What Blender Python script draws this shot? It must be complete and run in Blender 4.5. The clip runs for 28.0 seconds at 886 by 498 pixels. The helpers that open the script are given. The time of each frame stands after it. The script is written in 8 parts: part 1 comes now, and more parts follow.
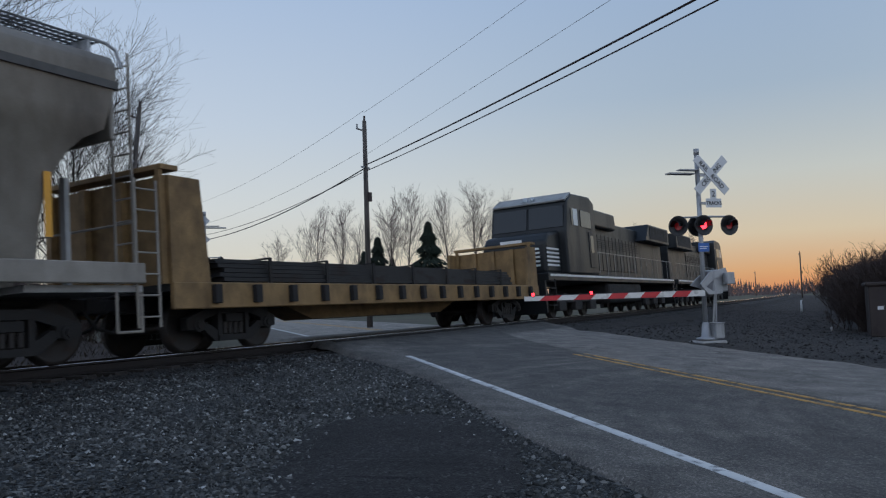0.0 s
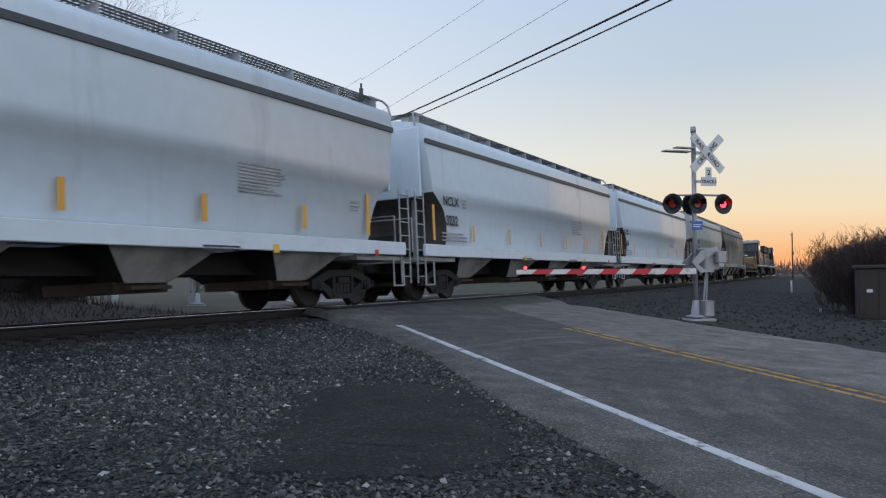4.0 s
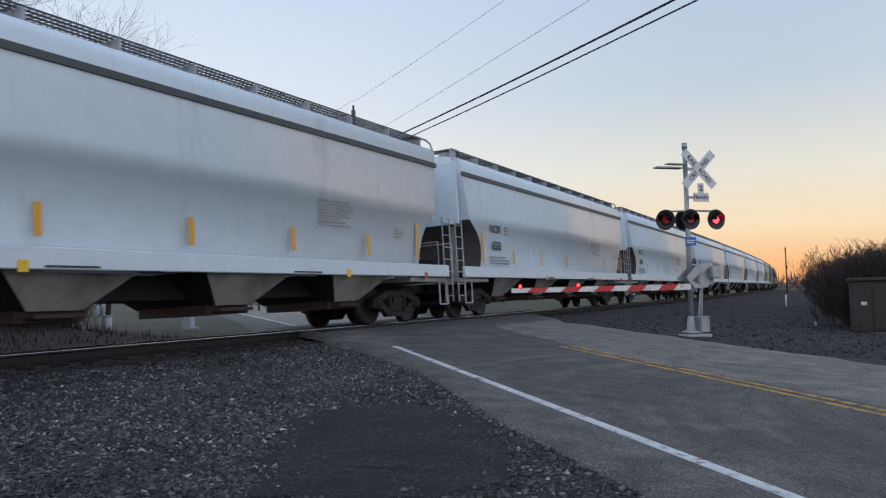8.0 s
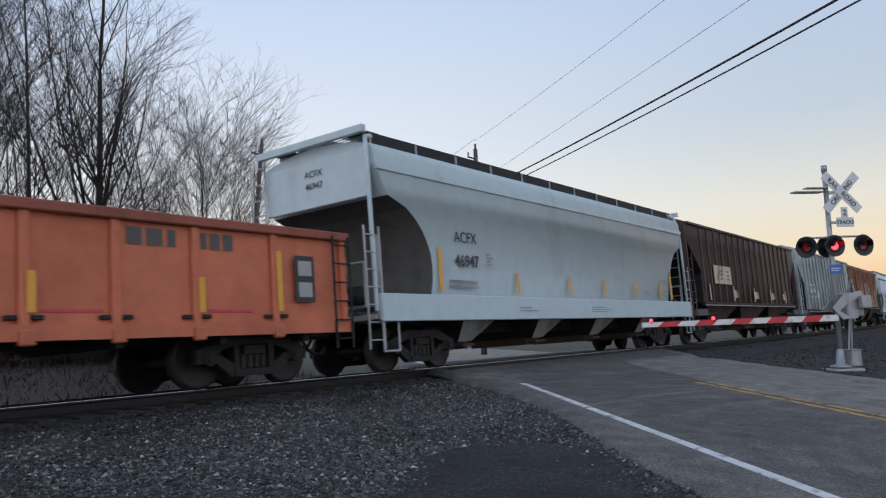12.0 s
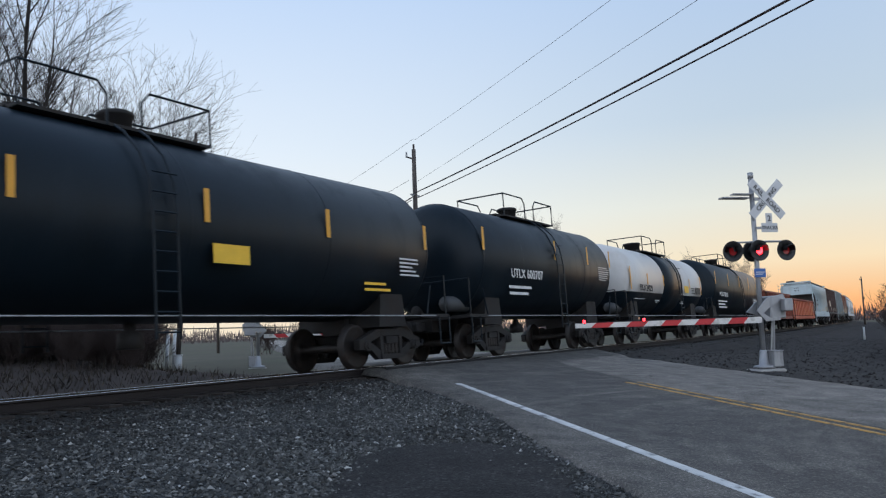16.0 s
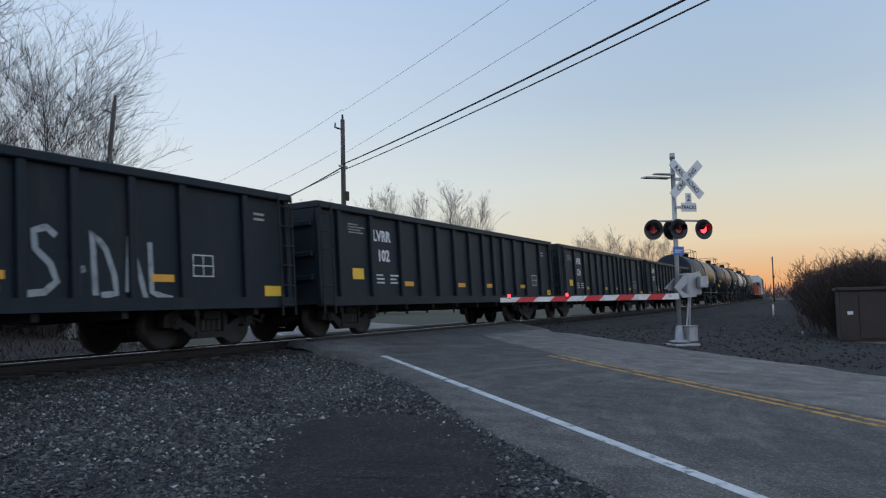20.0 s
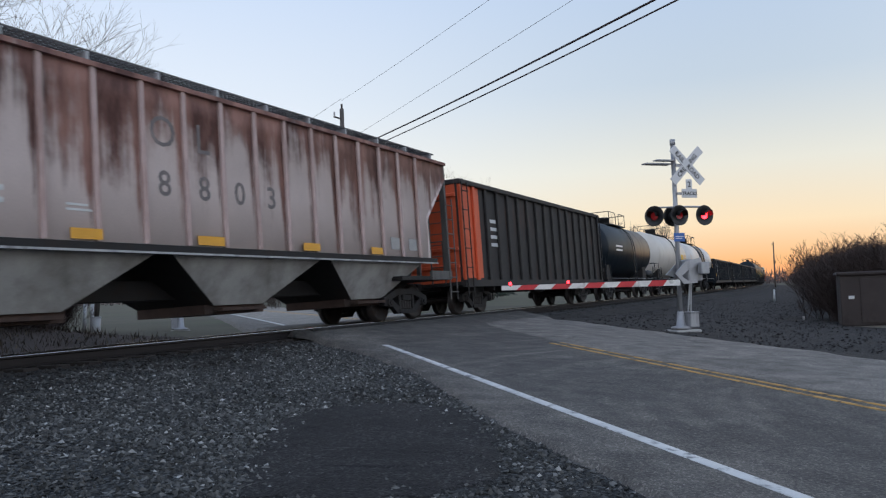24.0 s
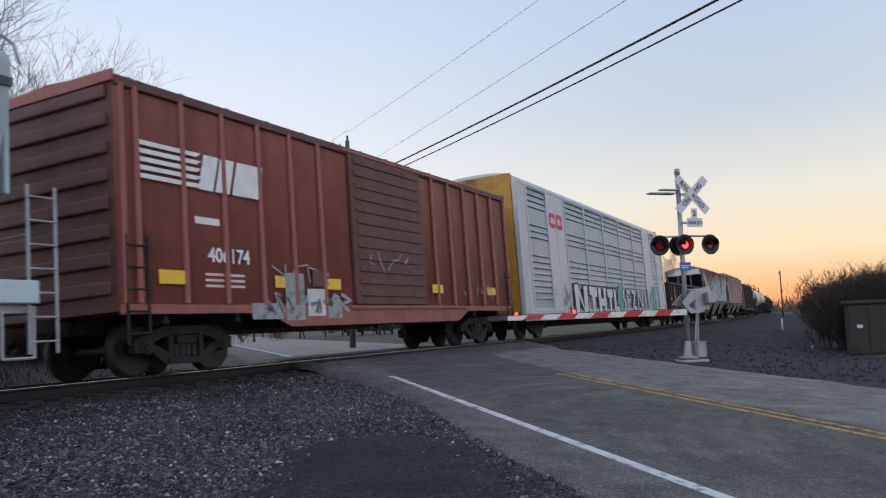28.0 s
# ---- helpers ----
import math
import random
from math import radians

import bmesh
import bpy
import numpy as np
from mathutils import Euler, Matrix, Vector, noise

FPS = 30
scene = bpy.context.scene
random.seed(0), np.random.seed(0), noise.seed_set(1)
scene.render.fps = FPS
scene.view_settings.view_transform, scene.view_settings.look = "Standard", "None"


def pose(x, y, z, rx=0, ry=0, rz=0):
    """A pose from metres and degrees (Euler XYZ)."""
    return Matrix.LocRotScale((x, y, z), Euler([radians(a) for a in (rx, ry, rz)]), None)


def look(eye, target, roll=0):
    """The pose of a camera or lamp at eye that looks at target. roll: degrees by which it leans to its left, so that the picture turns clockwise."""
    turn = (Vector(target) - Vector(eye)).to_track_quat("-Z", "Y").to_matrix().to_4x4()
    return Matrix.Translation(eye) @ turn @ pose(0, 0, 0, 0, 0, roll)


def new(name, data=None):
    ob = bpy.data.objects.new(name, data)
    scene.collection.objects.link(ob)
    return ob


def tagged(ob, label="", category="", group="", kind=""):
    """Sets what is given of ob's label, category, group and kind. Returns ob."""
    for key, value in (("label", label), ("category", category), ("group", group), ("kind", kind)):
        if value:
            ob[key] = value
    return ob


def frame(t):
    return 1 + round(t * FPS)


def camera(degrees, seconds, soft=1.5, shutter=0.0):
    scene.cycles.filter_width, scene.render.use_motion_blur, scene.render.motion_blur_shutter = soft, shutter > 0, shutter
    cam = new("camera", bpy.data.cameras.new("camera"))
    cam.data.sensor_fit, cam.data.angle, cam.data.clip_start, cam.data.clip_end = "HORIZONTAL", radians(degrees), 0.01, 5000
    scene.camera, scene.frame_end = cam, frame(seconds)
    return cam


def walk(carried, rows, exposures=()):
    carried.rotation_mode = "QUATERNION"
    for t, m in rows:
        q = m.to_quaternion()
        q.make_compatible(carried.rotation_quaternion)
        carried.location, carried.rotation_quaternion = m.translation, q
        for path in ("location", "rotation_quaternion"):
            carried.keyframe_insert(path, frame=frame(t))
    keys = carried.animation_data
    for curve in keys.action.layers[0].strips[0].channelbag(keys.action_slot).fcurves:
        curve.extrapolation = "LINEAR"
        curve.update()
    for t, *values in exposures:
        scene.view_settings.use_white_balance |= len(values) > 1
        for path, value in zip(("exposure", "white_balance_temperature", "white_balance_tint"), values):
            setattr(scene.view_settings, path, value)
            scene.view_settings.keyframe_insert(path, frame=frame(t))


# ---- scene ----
# seconds, heading from the track's line, pitch, lean (degrees)
PATH = [
    (0.0, 28.23, 3.86, -1.93), (0.5, 26.05, 3.51, -2.25), (1.0, 24.73, 2.83, -1.83), (1.5, 23.67, 2.46, -1.11),
    (2.0, 23.78, 2.16, -1.00), (2.5, 24.23, 2.32, -1.19), (3.0, 25.08, 2.13, -0.77), (3.5, 27.92, 1.69, -0.30),
    (5.5, 26.13, 2.36, -0.38), (6.0, 25.50, 2.36, -0.31), (6.5, 25.75, 2.37, -0.16), (7.0, 26.37, 2.45, -0.46),
    (7.5, 26.84, 2.64, -1.01), (8.0, 27.38, 3.19, -1.31), (8.5, 27.98, 3.76, -1.76), (9.0, 28.52, 4.35, -2.31),
    (9.5, 29.62, 5.44, -2.47), (10.0, 31.55, 6.29, -2.42), (10.5, 33.68, 6.15, -2.36), (11.0, 34.86, 5.97, -2.27),
    (11.5, 35.63, 6.07, -2.26), (12.0, 36.25, 6.07, -2.20), (12.5, 36.80, 6.05, -2.21), (14.5, 32.65, 5.68, -1.96),
    (15.0, 32.37, 5.77, -1.76), (15.5, 32.06, 6.06, -1.64), (16.0, 31.72, 5.91, -1.95), (16.5, 31.55, 5.38, -2.02),
    (17.0, 31.37, 4.98, -1.65), (17.5, 30.52, 4.83, -1.33), (18.0, 27.93, 4.61, -1.45), (18.5, 26.37, 4.25, -1.57),
    (19.0, 26.22, 4.18, -1.49), (19.5, 26.36, 3.92, -1.43), (20.0, 26.57, 3.84, -1.28), (20.5, 26.83, 3.92, -1.42),
    (21.0, 27.01, 3.81, -0.91), (21.5, 26.92, 3.34, -0.64), (23.5, 25.96, 3.39, -1.19), (24.0, 26.65, 3.03, -1.86),
    (24.5, 27.81, 2.65, -2.25), (25.0, 28.65, 2.80, -1.96), (25.5, 28.86, 2.98, -1.37), (26.0, 27.35, 3.06, -0.92),
    (26.5, 24.87, 3.28, -1.06), (27.0, 24.76, 3.47, -1.55), (27.5, 25.83, 4.04, -1.85), (28.0, 26.97, 5.22, -2.11),
]
EYE = (0.0, 0.0, 0.71)          # the rail's top is z = 0, the track runs along +x
CURVE = 2800.0                  # radius of the track's left bend
TRACK = 11.3                    # track's centre line from the camera
CANT = 2.5
SPEED = 20.2


def heading(a, p):
    a, p = radians(a), radians(p)
    return Vector((math.cos(a) * math.cos(p), math.sin(a) * math.cos(p), math.sin(p)))


cam = camera(57.95, 28.0, soft=1.2, shutter=0.08)
walk(cam, [(t, look(EYE, Vector(EYE) + heading(a, p), r)) for t, a, p, r in PATH],
     [(0.0, -0.50, 6000, 8), (0.6, -0.35, 6250, 9), (1.2, -0.12, 6450, 10), (3.0, -0.03, 6500, 10), (6.0, -0.03, 6500, 10), (9.0, 0.0, 6650, 11),
      (10.0, -0.18, 6500, 10), (11.0, 0.0, 6600, 11), (12.1, -0.02, 6600, 11), (12.5, -0.32, 6350, 9), (14.5, -0.2, 6350, 8), (15.0, -0.08, 6350, 8), (16.0, 0.03, 6350, 8), (17.0, 0.08, 6350, 8),
      (18.0, -0.1, 6200, 8), (19.0, -0.2, 6100, 7), (20.0, -0.22, 6100, 7), (21.5, -0.18, 6150, 7), (24.0, 0.06, 6500, 10), (25.0, 0.06, 6500, 11),
      (26.0, -0.2, 6400, 9), (27.0, 0.03, 6600, 11), (28.0, 0.08, 6700, 12)])

# ---- light ----
# clear sky after sunset: the physical sky below a smooth dusk gradient that is warm towards the sun's place
SUN_AT = radians(4.3)
world = bpy.data.worlds.new("dusk")
scene.world = world
world.use_nodes = True
wn, wl = world.node_tree.nodes, world.node_tree.links.new
sky = wn.new("ShaderNodeTexSky")
sky.sky_type = "NISHITA"
sky.sun_disc = False
sky.sun_elevation = radians(0.5)
sky.sun_rotation = radians(90) - SUN_AT
sky.altitude = 200
sky.air_density, sky.dust_density, sky.ozone_density = 1.0, 0.6, 2.0
wtc = wn.new("ShaderNodeTexCoord")
wsep = wn.new("ShaderNodeSeparateXYZ")
wl(wtc.outputs["Generated"], wsep.inputs[0])


def sky_ramp(rows):
    r = wn.new("ShaderNodeValToRGB")
    wl(wsep.outputs[2], r.inputs[0])
    e = r.color_ramp.elements
    for k, (z, c) in enumerate(rows):
        el = e[k] if k < 2 else e.new(z)
        el.position, el.color = z, (*c, 1)
    return r.outputs[0]


def sky_mix(fac, a, b):
    m = wn.new("ShaderNodeMix")
    m.data_type = "RGBA"
    if isinstance(fac, float):
        m.inputs["Factor"].default_value = fac
    else:
        wl(fac, m.inputs["Factor"])
    wl(a, m.inputs["A"])
    wl(b, m.inputs["B"])
    return m.outputs["Result"]


TOP = (0.25, 0.37, 0.62)
warm = sky_ramp([(0.0, (0.70, 0.30, 0.14)), (0.025, (0.82, 0.48, 0.24)), (0.07, (0.86, 0.72, 0.50)), (0.14, (0.74, 0.75, 0.67)), (0.24, (0.45, 0.56, 0.665)), (0.42, (0.275, 0.42, 0.65)), (1.0, TOP)])
side = sky_ramp([(0.0, (0.92, 0.80, 0.62)), (0.05, (0.98, 0.91, 0.76)), (0.12, (0.94, 0.94, 0.90)), (0.22, (0.80, 0.87, 0.96)), (0.42, (0.55, 0.69, 0.93)), (1.0, TOP)])
cool = sky_ramp([(0.0, (0.85, 0.88, 1.0)), (0.08, (1.25, 1.25, 1.35)), (0.2, (1.45, 1.52, 1.68)), (0.42, (1.0, 1.15, 1.42)), (1.0, TOP)])
wdot = wn.new("ShaderNodeVectorMath")
wdot.operation = "DOT_PRODUCT"
wl(wtc.outputs["Generated"], wdot.inputs[0])
wdot.inputs[1].default_value = (math.cos(SUN_AT), math.sin(SUN_AT), 0)
wpos = wn.new("ShaderNodeMath")
wpos.operation, wpos.use_clamp = "POWER", True
wmax = wn.new("ShaderNodeMath")
wmax.operation = "MAXIMUM"
wl(wdot.outputs["Value"], wmax.inputs[0])
wl(wmax.outputs[0], wpos.inputs[0])
wpos.inputs[1].default_value = 9.0
wneg = wn.new("ShaderNodeMapRange")
wl(wdot.outputs["Value"], wneg.inputs[0])
wneg.inputs[1].default_value, wneg.inputs[2].default_value = 0.42, -0.35
dusk = sky_mix(wneg.outputs[0], sky_mix(wpos.outputs[0], side, warm), cool)
wl(sky_mix(0.015, dusk, sky.outputs[0]), wn["Background"].inputs[0])
wn["Background"].inputs[1].default_value = 1.0
sun = new("sun", bpy.data.lights.new("sun", "SUN"))
sun.data.energy, sun.data.angle, sun.data.color = 0.12, radians(16), (1.0, 0.62, 0.36)
sun.matrix_world = look((0, 0, 50), (-100, -7.5, 47.0))


# ---- materials ----
def mat(name, col, rough=0.6, metal=0.0, var=0.18, scale=3.0, bump=0.15, fine=40.0, second=None, amount=0.0,
        stretch=(1, 1, 1), sharp=0.12, emit=0.0, spec=0.5, per=0.0, zmid=0.0, zgrad=0.0):
    """A painted or natural surface: broad and fine variation, a second colour in stains, and small relief."""
    m = bpy.data.materials.new(name)
    m.use_nodes = True
    nt = m.node_tree
    n, link = nt.nodes, nt.links.new
    b = n["Principled BSDF"]
    b.inputs["Roughness"].default_value = rough
    b.inputs["Metallic"].default_value = metal
    b.inputs["Specular IOR Level"].default_value = spec
    tc = n.new("ShaderNodeTexCoord")
    big = n.new("ShaderNodeTexNoise")
    big.inputs["Scale"].default_value, big.inputs["Detail"].default_value = scale, 6
    small = n.new("ShaderNodeTexNoise")
    small.inputs["Scale"].default_value, small.inputs["Detail"].default_value = fine, 4
    for t in (big, small):
        link(tc.outputs["Object"], t.inputs["Vector"])
    add = n.new("ShaderNodeMath")
    add.operation = "MULTIPLY_ADD"
    link(small.outputs[0], add.inputs[0])
    add.inputs[1].default_value = 0.5
    link(big.outputs[0], add.inputs[2])
    rng = n.new("ShaderNodeMapRange")
    link(add.outputs[0], rng.inputs[0])
    rng.inputs[1].default_value, rng.inputs[2].default_value = 0.45, 1.05
    rng.inputs[3].default_value, rng.inputs[4].default_value = 1 - var, 1 + var
    val = rng.outputs[0]
    if per:
        oi = n.new("ShaderNodeObjectInfo")
        r2 = n.new("ShaderNodeMapRange")
        link(oi.outputs["Random"], r2.inputs[0])
        r2.inputs[3].default_value, r2.inputs[4].default_value = 1 - per, 1 + per
        mm = n.new("ShaderNodeMath")
        mm.operation = "MULTIPLY"
        link(val, mm.inputs[0])
        link(r2.outputs[0], mm.inputs[1])
        val = mm.outputs[0]
    mul = n.new("ShaderNodeVectorMath")
    mul.operation = "SCALE"
    mul.inputs[0].default_value = col[:3]
    link(val, mul.inputs["Scale"])
    colour = mul.outputs[0]
    if second and amount:
        mp = n.new("ShaderNodeMapping")
        mp.inputs["Scale"].default_value = stretch
        link(tc.outputs["Object"], mp.inputs[0])
        st = n.new("ShaderNodeTexNoise")
        st.inputs["Scale"].default_value, st.inputs["Detail"].default_value, st.inputs["Roughness"].default_value = 1.0, 7, 0.62
        link(mp.outputs[0], st.inputs["Vector"])
        amt = st.outputs[0]
        if zgrad:
            # stains that bleed down from the top
            sz = n.new("ShaderNodeSeparateXYZ")
            link(tc.outputs["Object"], sz.inputs[0])
            zz = n.new("ShaderNodeMath")
            zz.operation = "MULTIPLY_ADD"
            link(sz.outputs[2], zz.inputs[0])
            zz.inputs[1].default_value, zz.inputs[2].default_value = zgrad, -zgrad * zmid
            za = n.new("ShaderNodeMath")
            link(zz.outputs[0], za.inputs[0])
            link(amt, za.inputs[1])
            amt = za.outputs[0]
        ramp = n.new("ShaderNodeMapRange")
        link(amt, ramp.inputs[0])
        ramp.inputs[1].default_value, ramp.inputs[2].default_value = 0.62 - 0.3 * amount, 0.62 - 0.3 * amount + sharp
        mix = n.new("ShaderNodeMix")
        mix.data_type = "RGBA"
        link(ramp.outputs[0], mix.inputs["Factor"])
        link(colour, mix.inputs["A"])
        mix.inputs["B"].default_value = (*second[:3], 1)
        colour = mix.outputs["Result"]
        rr = n.new("ShaderNodeMapRange")
        link(ramp.outputs[0], rr.inputs[0])
        rr.inputs[3].default_value, rr.inputs[4].default_value = rough, min(0.95, rough + 0.3)
        link(rr.outputs[0], b.inputs["Roughness"])
    link(colour, b.inputs["Base Color"])
    if bump:
        bp = n.new("ShaderNodeBump")
        bp.inputs["Strength"].default_value, bp.inputs["Distance"].default_value = bump, 0.02
        link(small.outputs[0], bp.inputs["Height"])
        link(bp.outputs[0], b.inputs["Normal"])
    if emit:
        b.inputs["Emission Color"].default_value = (*col[:3], 1)
        b.inputs["Emission Strength"].default_value = emit
    return m


def streak_mat(name, pale, rust, dark, bias, zmid, zgrad, pitch, phase, seam=0.14, fine=3.0, rough=0.75):
    """Pale car paint with rust that runs down from the roof's edge; rust and painted shading along the side posts."""
    m = mat(name, pale, rough, var=0.10, scale=1.2, fine=30, bump=0.12)
    n, link = m.node_tree.nodes, m.node_tree.links.new
    b = n["Principled BSDF"]
    old = b.inputs["Base Color"].links[0].from_socket
    tc = n["Texture Coordinate"]

    def nz(sc, detail=6, rgh=0.6):
        mp = n.new("ShaderNodeMapping")
        mp.inputs["Scale"].default_value = sc
        link(tc.outputs["Object"], mp.inputs[0])
        t = n.new("ShaderNodeTexNoise")
        t.inputs["Scale"].default_value, t.inputs["Detail"].default_value, t.inputs["Roughness"].default_value = 1.0, detail, rgh
        link(mp.outputs[0], t.inputs["Vector"])
        return t.outputs[0]

    def op(kind, x, y, z=None):
        o = n.new("ShaderNodeMath")
        o.operation = kind
        for i, v in enumerate((x, y, z)):
            if v is None:
                continue
            if isinstance(v, float):
                o.inputs[i].default_value = v
            else:
                link(v, o.inputs[i])
        return o.outputs[0]
    streaks = nz((fine, 0.5, 0.16))
    patches = nz((0.55, 0.5, 0.42), 5, 0.55)
    spots = nz((2.2, 2.0, 1.3), 8, 0.7)
    sep = n.new("ShaderNodeSeparateXYZ")
    link(tc.outputs["Object"], sep.inputs[0])
    amt = op("MULTIPLY_ADD", sep.outputs[2], float(zgrad), float(-zgrad * zmid + bias))
    amt = op("MULTIPLY_ADD", streaks, 0.75, amt)
    amt = op("MULTIPLY_ADD", patches, 0.95, amt)
    amt = op("MULTIPLY_ADD", spots, 0.30, amt)
    # a dark run down one flank of each post: rust and painted-in shading
    fr = op("FRACT", op("MULTIPLY_ADD", sep.outputs[0], 1.0 / pitch, float(phase)), 0.0)
    near = op("SUBTRACT", 1.0, op("MINIMUM", op("MULTIPLY", op("ABSOLUTE", op("SUBTRACT", fr, 0.42), 0.0), 9.0), 1.0))
    amt = op("MULTIPLY_ADD", near, float(seam), amt)
    rg = n.new("ShaderNodeMapRange")
    rg.interpolation_type = "SMOOTHSTEP"
    link(amt, rg.inputs[0])
    rg.inputs[1].default_value, rg.inputs[2].default_value = 0.92, 1.16
    rc = n.new("ShaderNodeMapRange")
    link(nz((1.4, 1.2, 0.5), 6, 0.65), rc.inputs[0])
    rc.inputs[1].default_value, rc.inputs[2].default_value = 0.38, 0.62
    mr = n.new("ShaderNodeMix")
    mr.data_type = "RGBA"
    link(rc.outputs[0], mr.inputs["Factor"])
    mr.inputs["A"].default_value, mr.inputs["B"].default_value = (*rust, 1), (*dark, 1)
    mx = n.new("ShaderNodeMix")
    mx.data_type = "RGBA"
    link(rg.outputs[0], mx.inputs["Factor"])
    link(old, mx.inputs["A"])
    link(mr.outputs["Result"], mx.inputs["B"])
    link(mx.outputs["Result"], b.inputs["Base Color"])
    return m


def pebbled(m, scale, lo, hi, deep=0.6, power=2.0):
    """Breaks a surface up into small stones: a tone and a rounded height for each."""
    n, link = m.node_tree.nodes, m.node_tree.links.new
    b = n["Principled BSDF"]
    old = b.inputs["Base Color"].links[0].from_socket
    vo = n.new("ShaderNodeTexVoronoi")
    vo.inputs["Scale"].default_value = scale
    link(n["Texture Coordinate"].outputs["Object"], vo.inputs["Vector"])
    sp = n.new("ShaderNodeSeparateColor")
    link(vo.outputs["Color"], sp.inputs[0])
    pw = n.new("ShaderNodeMath")
    pw.operation = "POWER"
    link(sp.outputs[0], pw.inputs[0])
    pw.inputs[1].default_value = power
    rg = n.new("ShaderNodeMapRange")
    link(pw.outputs[0], rg.inputs[0])
    rg.inputs[3].default_value, rg.inputs[4].default_value = lo, hi
    sc = n.new("ShaderNodeVectorMath")
    sc.operation = "SCALE"
    link(old, sc.inputs[0])
    link(rg.outputs[0], sc.inputs["Scale"])
    link(sc.outputs[0], b.inputs["Base Color"])
    bp = n.new("ShaderNodeBump")
    bp.invert = True
    bp.inputs["Strength"].default_value, bp.inputs["Distance"].default_value = deep, 0.6 / scale
    link(vo.outputs["Distance"], bp.inputs["Height"])
    if b.inputs["Normal"].links:
        link(b.inputs["Normal"].links[0].from_socket, bp.inputs["Normal"])
    link(bp.outputs[0], b.inputs["Normal"])
    return m


M = {}
# black of the running gear, also used as painted shade on hopper sheets
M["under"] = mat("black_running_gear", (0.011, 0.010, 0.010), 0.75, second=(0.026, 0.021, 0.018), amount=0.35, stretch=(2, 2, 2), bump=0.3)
M["wheel"] = mat("dark_wheel_steel", (0.018, 0.015, 0.014), 0.55, 0.3, second=(0.038, 0.028, 0.023), amount=0.4, stretch=(4, 4, 4))
M["tread"] = mat("polished_steel", (0.45, 0.44, 0.43), 0.28, 1.0, var=0.1)
M["galv"] = mat("galvanized_steel", (0.36, 0.37, 0.38), 0.5, 0.3, second=(0.22, 0.22, 0.22), amount=0.3, stretch=(3, 3, 1))
M["black"] = mat("black_paint", (0.012, 0.012, 0.013), 0.5)
M["white"] = mat("white_lettering", (0.72, 0.72, 0.70), 0.6)
M["dark"] = mat("dark_lettering", (0.028, 0.029, 0.033), 0.6)
M["yellow"] = mat("yellow_reflective_tape", (0.70, 0.34, 0.03), 0.45, var=0.1)
M["amber"] = mat("yellow_placard", (0.80, 0.48, 0.03), 0.5, var=0.1)
M["red"] = mat("red_reflective_paint", (0.52, 0.03, 0.035), 0.5)
M["walk"] = mat("dull_grating_steel", (0.075, 0.08, 0.085), 0.6, 0.3)
M["hoop"] = mat("pearl_grey_car_paint", (0.65, 0.745, 0.81), 0.42, spec=0.42, var=0.05, second=(0.36, 0.37, 0.37), amount=0.12, stretch=(1.5, 1.5, 0.25), sharp=0.4, bump=0.03)
M["sillgrey"] = mat("white_sill_paint", (0.60, 0.67, 0.72), 0.4, var=0.06, second=(0.4, 0.4, 0.4), amount=0.15, stretch=(1, 1, 3), sharp=0.3, bump=0.03)
# grime on ironwork, and painted shade inside the cut hopper ends
M["soot_shade"] = mat("sooty_steel", (0.09, 0.085, 0.08), 0.7, second=(0.04, 0.035, 0.03), amount=0.4, stretch=(2, 2, 1), sharp=0.4)
M["rustgate"] = mat("rusty_outlet_steel", (0.055, 0.032, 0.024), 0.85, second=(0.022, 0.017, 0.015), amount=0.45, stretch=(2, 2, 2), sharp=0.3)
M["baygrey"] = mat("dusty_grey_paint", (0.34, 0.335, 0.32), 0.65, second=(0.075, 0.062, 0.052), amount=0.52, stretch=(0.9, 0.9, 0.9), sharp=0.35)


# ---- building helpers ----
def part(name, bm, material, parent=None, label=""):
    me = bpy.data.meshes.new(name)
    bm.normal_update()
    bm.to_mesh(me)
    bm.free()
    me.materials.append(material)
    return place(name, me, parent, label=label)


def place(name, me, parent=None, m=None, label=""):
    ob = new(name, me)
    if parent:
        ob.parent = parent
    if m is not None:
        ob.matrix_basis = m
    if label:
        tagged(ob, label)
    return ob


def thing(name, label, category, group="", kind=""):
    return tagged(new(name), label, category, group, kind)


def box(bm, x0, x1, y0, y1, z0, z1):
    v = [bm.verts.new((x, y, z)) for x in (x0, x1) for y in (y0, y1) for z in (z0, z1)]
    for f in ((0, 1, 3, 2), (4, 6, 7, 5), (0, 4, 5, 1), (2, 3, 7, 6), (0, 2, 6, 4), (1, 5, 7, 3)):
        bm.faces.new([v[i] for i in f])
    return bm


def boxes(*rows):
    bm = bmesh.new()
    for r in rows:
        box(bm, *r)
    return bm


def bevelled(bm, w, seg=2):
    bmesh.ops.bevel(bm, geom=bm.edges[:], offset=w, segments=seg, profile=0.5, affect="EDGES", clamp_overlap=True)
    return bm


def rod(bm, a, b, r, seg=8, r2=None):
    a, b = Vector(a), Vector(b)
    q = (b - a).to_track_quat("Z", "Y")
    r2 = r if r2 is None else r2
    rings = []
    for p, rr in ((a, r), (b, r2)):
        rings.append([bm.verts.new(p + q @ Vector((rr * math.cos(2 * math.pi * k / seg), rr * math.sin(2 * math.pi * k / seg), 0))) for k in range(seg)])
    for k in range(seg):
        f = bm.faces.new((rings[0][k], rings[0][(k + 1) % seg], rings[1][(k + 1) % seg], rings[1][k]))
        f.smooth = seg > 6
    bm.faces.new(rings[0][::-1])
    bm.faces.new(rings[1])
    return bm


